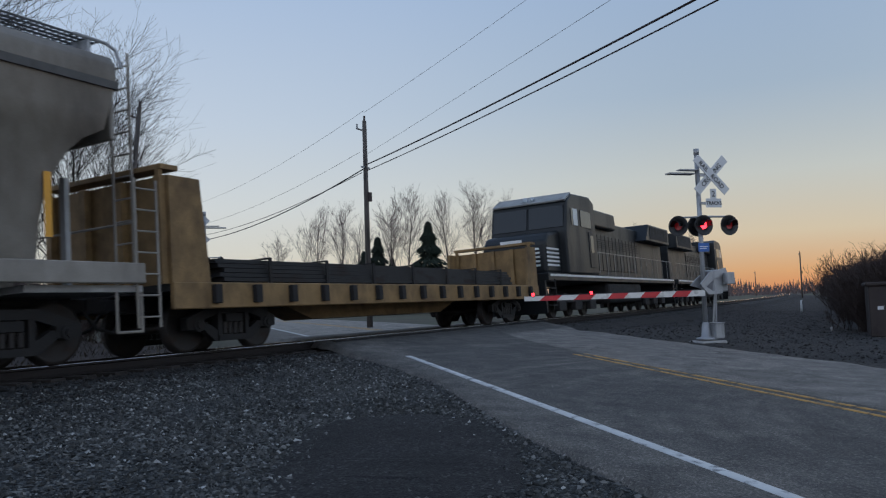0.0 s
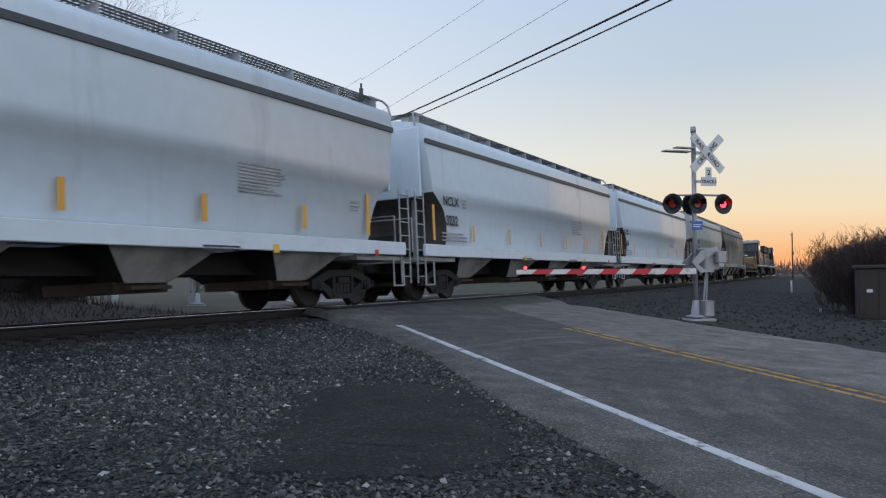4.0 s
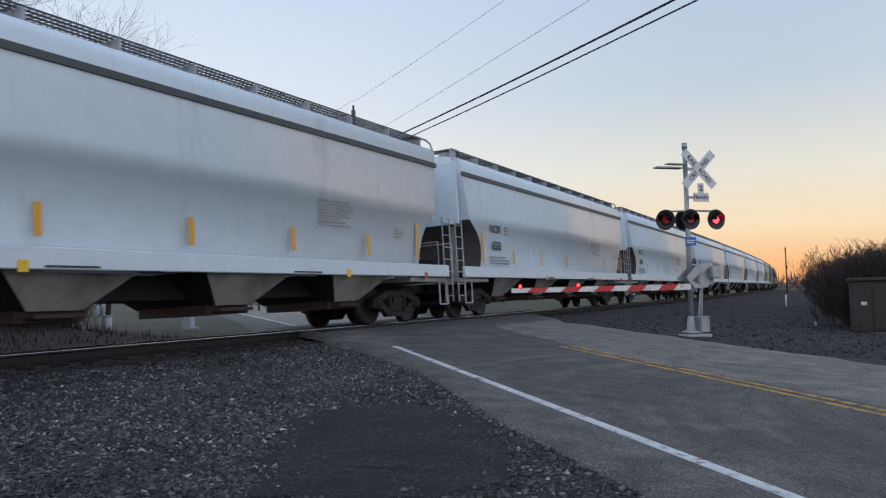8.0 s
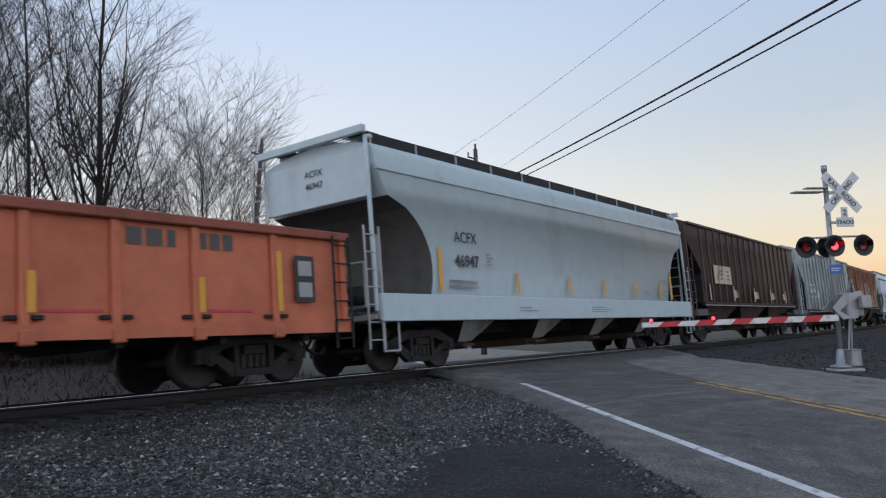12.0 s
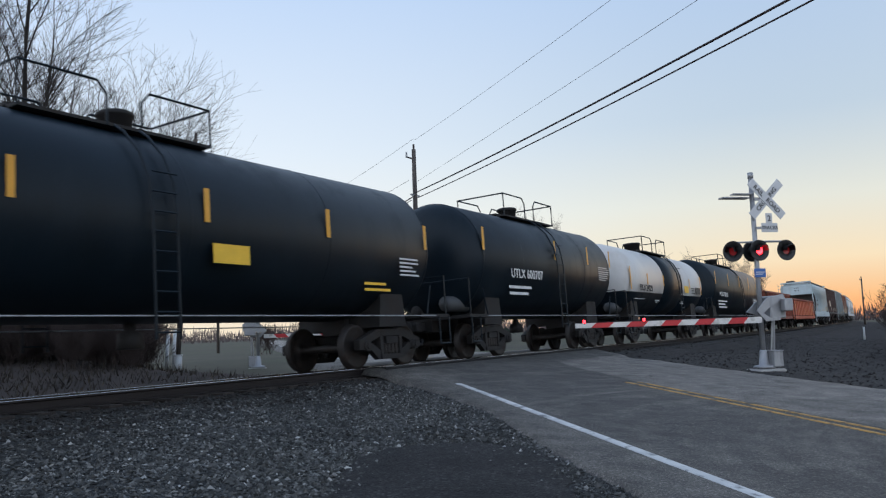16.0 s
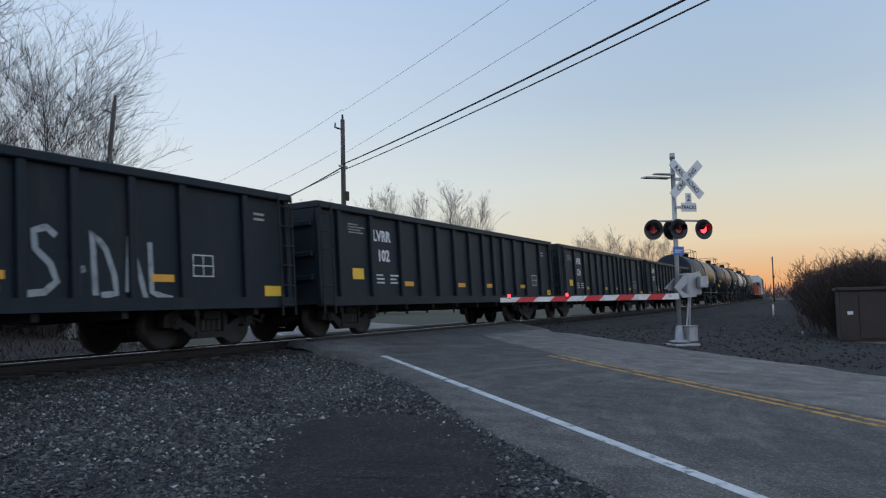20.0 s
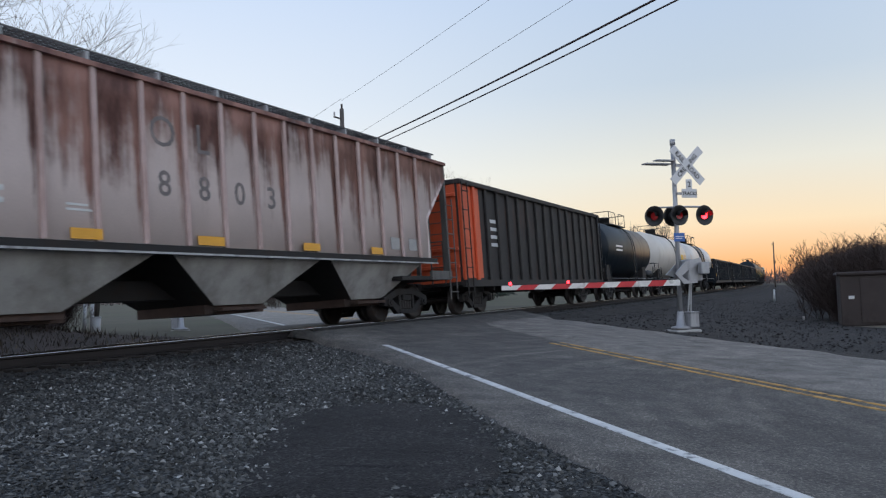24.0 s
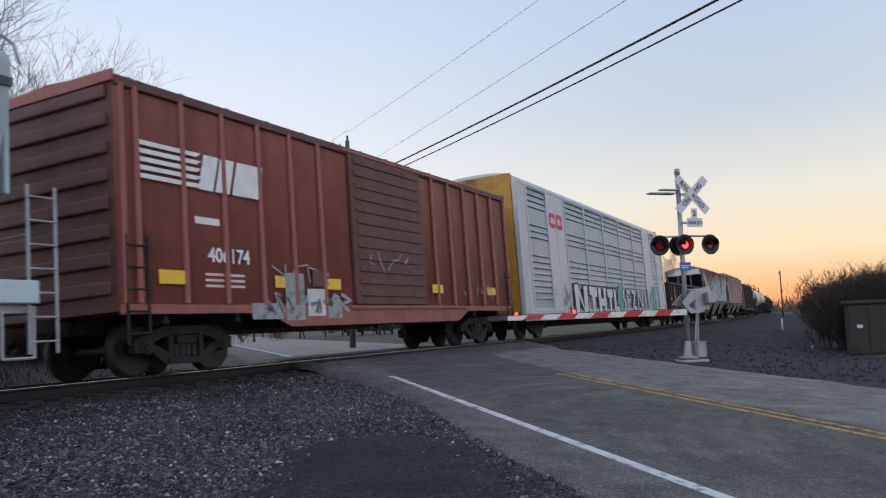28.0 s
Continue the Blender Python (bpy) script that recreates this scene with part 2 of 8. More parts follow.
def tube(r, pts, seg=6):
    """One continuous pipe through pts."""
    bm = bmesh.new()
    rings = []
    for k, p in enumerate(pts):
        a, b = Vector(pts[max(0, k - 1)]), Vector(pts[min(len(pts) - 1, k + 1)])
        q = (b - a).to_track_quat("Z", "Y")
        rings.append([bm.verts.new(Vector(p) + q @ Vector((r * math.cos(2 * math.pi * i / seg), r * math.sin(2 * math.pi * i / seg), 0))) for i in range(seg)])
    for a, b in zip(rings, rings[1:]):
        for i in range(seg):
            bm.faces.new((a[i], a[(i + 1) % seg], b[(i + 1) % seg], b[i]))
    bm.faces.new(rings[0][::-1])
    bm.faces.new(rings[-1])
    return bm


def rods(r, *pairs, seg=6):
    bm = bmesh.new()
    for a, b in pairs:
        rod(bm, a, b, r, seg)
    return bm


def path_rod(r, pts, seg=6):
    bm = bmesh.new()
    for a, b in zip(pts, pts[1:]):
        rod(bm, a, b, r, seg)
    return bm


def prism(bm, pts, y0, y1):
    """A polygon of (x, z) drawn out from y0 to y1."""
    a = [bm.verts.new((x, y0, z)) for x, z in pts]
    b = [bm.verts.new((x, y1, z)) for x, z in pts]
    bm.faces.new(a)
    bm.faces.new(b[::-1])
    for k in range(len(pts)):
        j = (k + 1) % len(pts)
        bm.faces.new((a[j], a[k], b[k], b[j]))
    bmesh.ops.recalc_face_normals(bm, faces=bm.faces[:])
    return bm


def lathe(profile, seg=32, axis="x", smooth=True, first=True, last=True):
    """A turned body from (along, radius) rows."""
    bm = bmesh.new()
    rings = []
    for a, r in profile:
        ring = []
        for k in range(seg):
            c, s = r * math.cos(2 * math.pi * k / seg), r * math.sin(2 * math.pi * k / seg)
            ring.append(bm.verts.new((a, c, s) if axis == "x" else ((c, a, s) if axis == "y" else (c, s, a))))
        rings.append(ring)
    for p, q in zip(rings, rings[1:]):
        for k in range(seg):
            bm.faces.new((p[k], p[(k + 1) % seg], q[(k + 1) % seg], q[k])).smooth = smooth
    if first:
        bm.faces.new(rings[0])
    if last:
        bm.faces.new(rings[-1])
    bmesh.ops.recalc_face_normals(bm, faces=bm.faces[:])
    return bm


TEXTS = {}


def text_mesh(s, size, material, bold=0.0):
    key = (s, size, material.name)
    if key not in TEXTS:
        cu = bpy.data.curves.new("lettering", "FONT")
        cu.body, cu.size, cu.extrude, cu.offset = s, size, 0.002, bold * size
        cu.align_x = "CENTER"
        cu.resolution_u = 3
        ob = bpy.data.objects.new("lettering", cu)
        scene.collection.objects.link(ob)
        me = bpy.data.meshes.new_from_object(ob.evaluated_get(bpy.context.evaluated_depsgraph_get()))
        bpy.data.objects.remove(ob)
        bpy.data.curves.remove(cu)
        me.materials.clear()
        me.materials.append(material)
        TEXTS[key] = me
    return TEXTS[key]


def bend(x):
    """How far the track has swung to the left at x."""
    x = max(-700.0, min(700.0, x))
    return x * x / (2 * CURVE)


# ---- ground, road and track ----
ROAD_A = radians(45.3)
RC, RS = math.cos(ROAD_A), math.sin(ROAD_A)


def road_xy(q, p):
    """q along the road (0 abreast of the camera), p across it, towards the right of one who drives up to the track."""
    return q * RC + p * RS, q * RS - p * RC


def plane_z(c):
    return -0.65 + 0.05 * max(-6.0, min(9.0, c))


def steps(c, rows):
    for (c0, z0), (c1, z1) in zip(rows, rows[1:]):
        if c <= c1:
            k = max(0.0, (c - c0) / (c1 - c0))
            k = k * k * (3 - 2 * k)
            return z0 + (z1 - z0) * k
    return rows[-1][1]


def road_z(x, y):
    c = y - bend(x)
    if c < 7.5:
        return plane_z(c)
    return steps(c, [(7.5, -0.275), (10.0, -0.03), (12.9, -0.075), (18.0, -0.36), (60.0, -0.5)])


def ground_z(x, y):
    c = y - bend(x)
    if c < 8.4:
        z = plane_z(c) - 0.035
    else:
        z = steps(c, [(8.4, -0.265), (9.5, -0.20), (13.2, -0.24), (15.5, -0.50), (25.0, -0.42), (60.0, -0.6), (400.0, -0.8)])
    # a bank of leaf litter beyond the track
    if c > 15 and x < 19:
        z += 0.75 * min(1.0, (c - 15) / 8) * min(1.0, (19 - x) / 4)
    # a shallow swale beyond the road on the camera's side
    if x > 24 and c < 8.4:
        z -= 0.25 * min(1.0, (x - 24) / 12)
    return z


def pave_mat(name, dark, light, shoulder):
    """Asphalt in the road's own axes (x along, -y across): dark near lane, pale far lane that stops short of the track, gritty shoulder."""
    m = mat(name, (1, 1, 1), 0.85, scale=2.5, fine=30, var=0.50, bump=0.7)
    n, link = m.node_tree.nodes, m.node_tree.links.new
    b = n["Principled BSDF"]
    old = b.inputs["Base Color"].links[0].from_socket
    tc = n["Texture Coordinate"]

    def nz(sc, detail=6, rgh=0.6, turn=0.0):
        mp = n.new("ShaderNodeMapping")
        mp.inputs["Scale"].default_value = sc
        mp.inputs["Rotation"].default_value = (0, 0, turn)
        link(tc.outputs["Object"], mp.inputs[0])
        t = n.new("ShaderNodeTexNoise")
        t.inputs["Scale"].default_value, t.inputs["Detail"].default_value, t.inputs["Roughness"].default_value = 1.0, detail, rgh
        t.inputs["Distortion"].default_value = 0.6
        link(mp.outputs[0], t.inputs["Vector"])
        return t.outputs[0]

    def rng(v, a, b, lo=0.0, hi=1.0):
        r = n.new("ShaderNodeMapRange")
        r.interpolation_type = "SMOOTHSTEP"
        link(v, r.inputs[0])
        for i, x in enumerate((a, b, lo, hi)):
            r.inputs[i + 1].default_value = x
        return r.outputs[0]

    def op(kind, x, y, z=None):
        o = n.new("ShaderNodeMath")
        o.operation = kind
        for i, v in enumerate((x, y, z)):
            if v is None:
                continue
            if isinstance(v, float):
                o.inputs[i].default_value = v
            else:
                link(v, o.inputs[i])
        return o.outputs[0]

    def mix(f, a, c):
        x = n.new("ShaderNodeMix")
        x.data_type = "RGBA"
        for key, v in (("Factor", f), ("A", a), ("B", c)):
            if isinstance(v, tuple):
                x.inputs[key].default_value = (*v, 1)
            else:
                link(v, x.inputs[key])
        return x.outputs["Result"]
    sep = n.new("ShaderNodeSeparateXYZ")
    link(tc.outputs["Object"], sep.inputs[0])
    q, p = sep.outputs[0], op("MULTIPLY", sep.outputs[1], -1.0)
    wob = nz((1.1, 1.1, 1), 8)
    # pale far lane: right of the yellow lines and clear of the track
    pb = op("MULTIPLY_ADD", wob, 0.35, op("SUBTRACT", p, op("MULTIPLY_ADD", op("MAXIMUM", op("SUBTRACT", q, 14.6), 0.0), 0.10, 7.42)))
    ty = op("SUBTRACT", op("MULTIPLY", q, float(RS)), op("MULTIPLY", p, float(RC)))
    far = op("MULTIPLY", rng(pb, 0.0, 0.12), rng(op("MULTIPLY_ADD", wob, 0.8, ty), 9.15, 8.85))
    side = rng(op("MULTIPLY_ADD", wob, 0.5, p), 4.35, 3.85)
    col = mix(far, dark, light)
    col = mix(rng(op("MULTIPLY_ADD", wob, 0.6, ty), 13.2, 13.8), col, tuple(1.5 * v for v in light))
    col = mix(side, col, shoulder)
    # swept, pale wheel tracks that turn off the road, and dark damp stains
    dq, dp = op("SUBTRACT", q, 4.5), op("SUBTRACT", p, 10.0)
    rad = op("SQRT", op("ADD", op("MULTIPLY", dq, dq), op("MULTIPLY", dp, dp)), 0.0)
    ang = op("ARCTAN2", dp, dq)
    polar = n.new("ShaderNodeCombineXYZ")
    link(op("MULTIPLY", rad, 2.4), polar.inputs[0])
    link(op("MULTIPLY", ang, 1.3), polar.inputs[1])
    arcs = n.new("ShaderNodeTexNoise")
    arcs.inputs["Scale"].default_value, arcs.inputs["Detail"].default_value, arcs.inputs["Roughness"].default_value = 1.0, 5, 0.6
    link(polar.outputs[0], arcs.inputs["Vector"])
    sweep = rng(op("MULTIPLY_ADD", nz((0.5, 0.6, 1), 5, 0.6), 0.5, op("MULTIPLY", arcs.outputs[0], 0.75)), 0.58, 0.80, 0.0, 0.75)
    col = mix(sweep, col, tuple(0.82 * x for x in light))
    stain = rng(nz((0.5, 0.8, 1), 8, 0.7), 0.52, 0.72, 0.0, 0.55)
    col = mix(stain, col, tuple(0.55 * x for x in dark))
    # soot and fines that the wheels drop beside the rails
    soot = op("MULTIPLY", rng(op("MULTIPLY_ADD", wob, 1.2, ty), 9.2, 10.6, 0.0, 0.75), rng(ty, 13.6, 13.0))
    col = mix(soot, col, tuple(0.6 * x for x in dark))
    # chippings
    ag = n.new("ShaderNodeTexVoronoi")
    ag.inputs["Scale"].default_value = 42
    link(tc.outputs["Object"], ag.inputs["Vector"])
    chip = rng(ag.outputs["Color"], 0.55, 1.0, 0.0, 0.30)
    col = mix(chip, col, tuple(1.5 * x for x in light))
    # sealed cracks
    ck = n.new("ShaderNodeTexVoronoi")
    ck.feature = "DISTANCE_TO_EDGE"
    ck.inputs["Scale"].default_value = 0.35
    wv = n.new("ShaderNodeMapping")
    link(tc.outputs["Object"], wv.inputs[0])
    wa = n.new("ShaderNodeVectorMath")
    wa.operation = "MULTIPLY_ADD"
    nv = n.new("ShaderNodeTexNoise")
    nv.inputs["Scale"].default_value, nv.inputs["Detail"].default_value = 1.3, 5
    link(tc.outputs["Object"], nv.inputs["Vector"])
    link(nv.outputs["Color"], wa.inputs[0])
    wa.inputs[1].default_value = (1.6, 1.6, 0)
    link(wv.outputs[0], wa.inputs[2])
    link(wa.outputs[0], ck.inputs["Vector"])
    crack = rng(ck.outputs["Distance"], 0.006, 0.0, 0.0, 0.7)
    col = mix(crack, col, (0.02, 0.02, 0.02))
    vm = n.new("ShaderNodeVectorMath")
    vm.operation = "MULTIPLY"
    link(old, vm.inputs[0])
    link(col, vm.inputs[1])
    link(vm.outputs[0], b.inputs["Base Color"])
    return m


M["gravel"] = mat("crushed_stone_ground", (0.021, 0.022, 0.0215), 0.92, scale=0.9, fine=38, var=0.75, bump=1.0,
                  second=(0.011, 0.0095, 0.007), amount=0.45, stretch=(0.6, 0.6, 0.6), sharp=0.25)
pebbled(M["gravel"], 40, 0.25, 4.2, 1.0, 3.2)
M["earth"] = mat("winter_grass_and_earth", (0.055, 0.050, 0.030), 0.95, scale=0.15, fine=6, var=0.4, bump=0.6,
                 second=(0.05, 0.065, 0.025), amount=0.5, stretch=(0.06, 0.06, 0.1), sharp=0.3)
M["cinder"] = mat("dark_brown_cinders", (0.021, 0.0185, 0.0165), 0.95, scale=0.5, fine=16, var=0.6, bump=1.0, second=(0.036, 0.030, 0.024), amount=0.40, stretch=(0.5, 0.25, 0.5), sharp=0.3)
pebbled(M["cinder"], 30, 0.4, 2.6, 0.8, 3.0)
M["litter"] = mat("brown_leaf_litter", (0.040, 0.027, 0.020), 0.95, scale=0.6, fine=14, var=0.45, bump=0.8, second=(0.022, 0.017, 0.013), amount=0.4, stretch=(0.8, 0.8, 0.8), sharp=0.3)
M["asphalt"] = pave_mat("worn_asphalt", (0.066, 0.0605, 0.0535), (0.175, 0.158, 0.136), (0.115, 0.104, 0.090))
pebbled(M["asphalt"], 75, 0.72, 1.75, 0.35, 3.0)
M["patch"] = mat("dark_asphalt_patch", (0.012, 0.0115, 0.0115), 0.92, scale=1.6, fine=45, var=0.9, bump=1.0, second=(0.030, 0.028, 0.027), amount=0.40, stretch=(3.0, 3.0, 3.0), sharp=0.3)
pebbled(M["patch"], 48, 0.45, 3.4, 0.9, 5.0)
M["whiteline"] = mat("worn_white_road_paint", (0.60, 0.60, 0.58), 0.7, scale=3, fine=60, second=(0.2, 0.2, 0.2), amount=0.32, stretch=(5, 5, 5))
M["yellowline"] = mat("worn_yellow_road_paint", (0.50, 0.28, 0.06), 0.7, scale=3, fine=60, second=(0.16, 0.12, 0.07), amount=0.42, stretch=(5, 5, 5))
M["tie"] = mat("weathered_crosstie", (0.024, 0.019, 0.016), 0.9, per=0.3, fine=25, bump=0.6)
M["rail"] = mat("rusty_rail_steel", (0.013, 0.009, 0.008), 0.75, 0.2, fine=60, bump=0.3)
M["railtop"] = mat("polished_rail_head", (0.62, 0.60, 0.58), 0.22, 1.0, var=0.06, bump=0.02)


def sheet(name, us, vs, fn, material):
    """A grid of fn(u, v) points with the mesh facing up."""
    pts = [fn(u, v) for u in us for v in vs]
    w = len(vs)
    faces = [(i * w + j, (i + 1) * w + j, (i + 1) * w + j + 1, i * w + j + 1) for i in range(len(us) - 1) for j in range(w - 1)]
    me = bpy.data.meshes.new(name)
    me.from_pydata(pts, [], faces)
    me.materials.append(material)
    for p in me.polygons:
        p.use_smooth = True
    return new(name, me)


def spread(*segs):
    out = []
    for a, b, d in segs:
        k = max(1, int(round((b - a) / d)))
        out += [a + (b - a) * i / k for i in range(k)]
    return out + [segs[-1][1]]


gx = spread((-4000, -700, 300), (-700, -60, 20), (-60, -4, 2), (-4, 34, 0.5), (34, 120, 2), (120, 700, 20), (700, 4000, 300))
gc = spread((-4000, -300, 300), (-300, -20, 20), (-20, 0, 1), (0, 16, 0.3), (16, 60, 2), (60, 400, 20), (400, 4000, 300))


def ground_pt(x, c):
    y = c + bend(x)
    z = ground_z(x, y)
    if -5 < x < 40 and -8 < c < 40:
        z += 0.03 * (noise.noise((x * 0.7, y * 0.7, 0)) + 0.5 * noise.noise((x * 2.3, y * 2.3, 3)))
    return (x, y, z)


ground = tagged(sheet("ground", gx, gc, ground_pt, M["gravel"]), "dark crushed-stone ground sloping up to the railway", "ground", kind="structure")
ground.data.materials.append(M["earth"])
ground.data.materials.append(M["litter"])
ground.data.materials.append(M["cinder"])
for p in ground.data.polygons:
    cx, cy = p.center.x, p.center.y
    cc = cy - bend(cx)
    if cc > 13.6 and cx < 19 and cc < 60 and cx > -60:
        p.material_index = 2
    elif -9 < cc < 9.0 and 14 < cx < 260:
        p.material_index = 3
    elif cc > 15.2 or cc < -4 or (cx > 40 and cc < 6.5) or cx < -12:
        p.material_index = 1

# the road: one sheet with rolled edges, in its own axes


def edge_wobble(q, side):
    return 0.22 * noise.noise((q * 0.8, side, 0)) + 0.08 * noise.noise((q * 3.0, side, 7))


def road_pt(q, k):
    lo, hi = 2.75 + 0.6 * edge_wobble(q, 1), 11.05 + edge_wobble(q, 5)
    # the broken edge swings out towards the lane and back in before the rails
    lo += 0.42 * math.exp(-((q - 11.2) / 3.6) ** 2) + (0.10 if q < 7 else 0.0) * max(0.0, 1 - abs(q - 5) / 2)
    if q > 14:
        lo -= 0.42 * min(1.0, (q - 14) / 3)
    p = lo + (hi - lo) * k
    drop = 0.0
    if k < 0 or k > 1:
        p = lo - 0.10 if k < 0 else hi + 0.10
        drop = 0.12
    x, y = road_xy(q, p)
    return (q, -p, road_z(x, y) + 0.015 - drop)


road = sheet("road", spread((-400, -20, 20), (-20, 0, 1), (0, 26, 0.3), (26, 60, 1), (60, 400, 20)),
             [-0.02] + [i / 14 for i in range(15)] + [1.02], road_pt, M["asphalt"])
road.matrix_world = Matrix(((RC, -RS, 0, 0), (RS, RC, 0, 0), (0, 0, 1, 0), (0, 0, 0, 1)))
tagged(road, "worn grey asphalt two-lane road crossing the track", "road", kind="structure")


def road_strip(name, q0, q1, p0, w, material, label, lift=0.022, drift=0.0):
    def pt(q, k):
        x, y = road_xy(q, p0 + drift * (q - 14.65) + (k - 0.5) * w)
        return (x, y, road_z(x, y) + lift - (0.008 if abs(k - 0.5) > 0.5 else 0))
    n = max(2, int((q1 - q0) / 0.4))
    ob = sheet(name, [q0 + (q1 - q0) * i / n for i in range(n + 1)], [-0.04, 0, 0.5, 1, 1.04], pt, material)
    return tagged(ob, label, "road marking", kind="structure")


road_strip("edge_line", -30, 14.55, 3.715, 0.11, M["whiteline"], "white painted edge line on the road", drift=0.009)
road_strip("edge_line", 26, 120, 3.83, 0.12, M["whiteline"], "white painted edge line on the road")
for off in (-0.125, 0.125):
    road_strip("center_line", -60, 14.35, 7.14 + off, 0.075, M["yellowline"], "yellow painted centre line on the road", drift=0.02)
    road_strip("center_line", 27, 120, 7.27 + off, 0.085, M["yellowline"], "yellow painted centre line on the road")

# dark asphalt apron in the gravel, ragged
ap = bmesh.new()
ring = []
for k in range(120):
    a = 2 * math.pi * k / 120
    ca, sa = math.cos(a), math.sin(a)
    r = 1.0 + 0.10 * noise.noise((ca * 1.6, sa * 1.6, 4)) + 0.08 * noise.noise((ca * 5, sa * 5, 1)) + 0.05 * noise.noise((ca * 16, sa * 16, 2))
    r /= (abs(ca) ** 3.2 + abs(sa) ** 3.2) ** (1 / 3.2)
    dq = 1.72 * r * ca
    ring.append(road_xy(6.5 + dq, 1.58 + 0.25 * dq + 1.02 * r * sa))
cx, cy = road_xy(6.5, 1.58)
rings = []
for s, lift in ((1.04, -0.05), (0.97, 0.012), (0.6, 0.02)):
    rings.append([ap.verts.new((cx + (x - cx) * s, cy + (y - cy) * s, plane_z(cy + (y - cy) * s) - 0.03 + lift + 0.012 * noise.noise((x * 4, y * 4, s)))) for x, y in ring])
for a, b in zip(rings, rings[1:]):
    for k in range(120):
        ap.faces.new((a[k], a[(k + 1) % 120], b[(k + 1) % 120], b[k]))
ap.faces.new(rings[-1])
tagged(part("asphalt_patch", ap, M["patch"]), "dark ragged asphalt patch in the gravel beside the road", "pavement", kind="structure")


# loose stones: ONE mesh of many small rocks
def stones(name, count, region, size, material, label, seed):
    rs = np.random.RandomState(seed)
    base = np.array([(1, 0, 0), (-1, 0, 0), (0, 1, 0), (0, -1, 0), (0, 0, 1), (0, 0, -0.6)], float)
    tri = np.array([(0, 2, 4), (2, 1, 4), (1, 3, 4), (3, 0, 4), (2, 0, 5), (1, 2, 5), (3, 1, 5), (0, 3, 5)])
    spots = []
    while len(spots) < count:
        x, y = region(rs)
        if x is not None:
            spots.append((x, y, ground_z(x, y) + 0.02 * noise.noise((x * 0.7, y * 0.7, 0))))
    s = size[0] + (size[1] - size[0]) * rs.rand(count, 1, 1) ** 2.2
    sh = base[None] * s * (0.6 + 0.8 * rs.rand(count, 6, 1)) * np.array((1, 0.75, 0.6)) + rs.randn(count, 6, 3) * s * 0.18
    a = rs.rand(count, 1) * 6.28
    c, d = np.cos(a), np.sin(a)
    turned = np.stack((sh[:, :, 0] * c - sh[:, :, 1] * d, sh[:, :, 0] * d + sh[:, :, 1] * c, sh[:, :, 2] + 0.25 * s[:, :, 0]), 2)
    vs = (turned + np.array(spots)[:, None, :]).reshape(-1, 3)
    fs = (tri[None] + 6 * np.arange(count)[:, None, None]).reshape(-1, 3)
    me = bpy.data.meshes.new(name)
    me.from_pydata(vs.tolist(), [], fs.tolist())
    me.materials.append(material)
    return tagged(new(name, me), label, "gravel", kind="stuff")


def stone_mat(name, lo, hi):
    m = mat(name, (1, 1, 1), 0.85, var=0.2, fine=60, bump=0.4)
    n, link = m.node_tree.nodes, m.node_tree.links.new
    geo = n.new("ShaderNodeNewGeometry")
    ramp = n.new("ShaderNodeValToRGB")
    ramp.color_ramp.elements[0].color = (*lo, 1)
    ramp.color_ramp.elements[1].color = (*hi, 1)
    e = ramp.color_ramp.elements.new(0.8)
    e.color = tuple(a + (b - a) * 0.19 for a, b in zip(lo, hi)) + (1,)
    e = ramp.color_ramp.elements.new(0.97)
    e.color = tuple(a + (b - a) * 0.42 for a, b in zip(lo, hi)) + (1,)
    link(geo.outputs["Random Per Island"], ramp.inputs[0])
    vm = n.new("ShaderNodeVectorMath")
    vm.operation = "MULTIPLY"
    b = n["Principled BSDF"]
    link(b.inputs["Base Color"].links[0].from_socket, vm.inputs[0])
    link(ramp.outputs[0], vm.inputs[1])
    link(vm.outputs[0], b.inputs["Base Color"])
    return m


M["stone"] = stone_mat("crushed_limestone", (0.012, 0.0125, 0.0115), (0.42, 0.42, 0.40))
M["stonedark"] = stone_mat("sooty_ballast", (0.010, 0.009, 0.008), (0.055, 0.048, 0.042))


def in_patch(x, y, k=1.0):
    u, v = (x - cx) * RC + (y - cy) * RS, (x - cx) * RS - (y - cy) * RC
    return abs(u / 1.68) ** 3.2 + abs((v - 0.25 * u) / 0.98) ** 3.2 < k


def near_gravel(rs):
    x, y = rs.rand() * 21.0 - 6.0, rs.rand() * 12.6 - 3.4
    p = x * RS - y * RC
    if p > 2.80 + 0.34 * math.exp(-((x * RC + y * RS - 11.2) / 3.6) ** 2) + 0.10 * rs.randn() or in_patch(x, y, 1.15 - 1.1 * rs.rand() ** 2) and rs.rand() > 0.07 or y < 0.3 * x - 3.0 or (y < 0.2 or x < 0.0) and rs.rand() < 0.85:
        return None, None
    if y > 6.6 and rs.rand() < 0.45:
        return None, None
    if noise.noise((x * 0.5, y * 0.5, 9)) < -0.1 and rs.rand() < 0.55:
        return None, None
    return x, y


def far_gravel(rs):
    x = 17 + 45 * rs.rand() ** 1.6
    y = -4 + rs.rand() * 14 + bend(x)
    p = x * RS - y * RC
    if p < 11.3 or y - bend(x) > 9.8:
        return None, None
    return x, y


def left_ballast(rs):
    x = rs.rand() * 26 - 12
    y = 8.3 + rs.rand() * 1.6 + bend(x)
    if x * RS - y * RC > 2.5:
        return None, None
    return x, y


def bed_ballast(rs):
    x = rs.rand() * 90 - 14
    y = 9.5 + rs.rand() * 3.9 + bend(x)
    if 2.2 < x * RS - y * RC < 11.4:
        return None, None
    return x, y


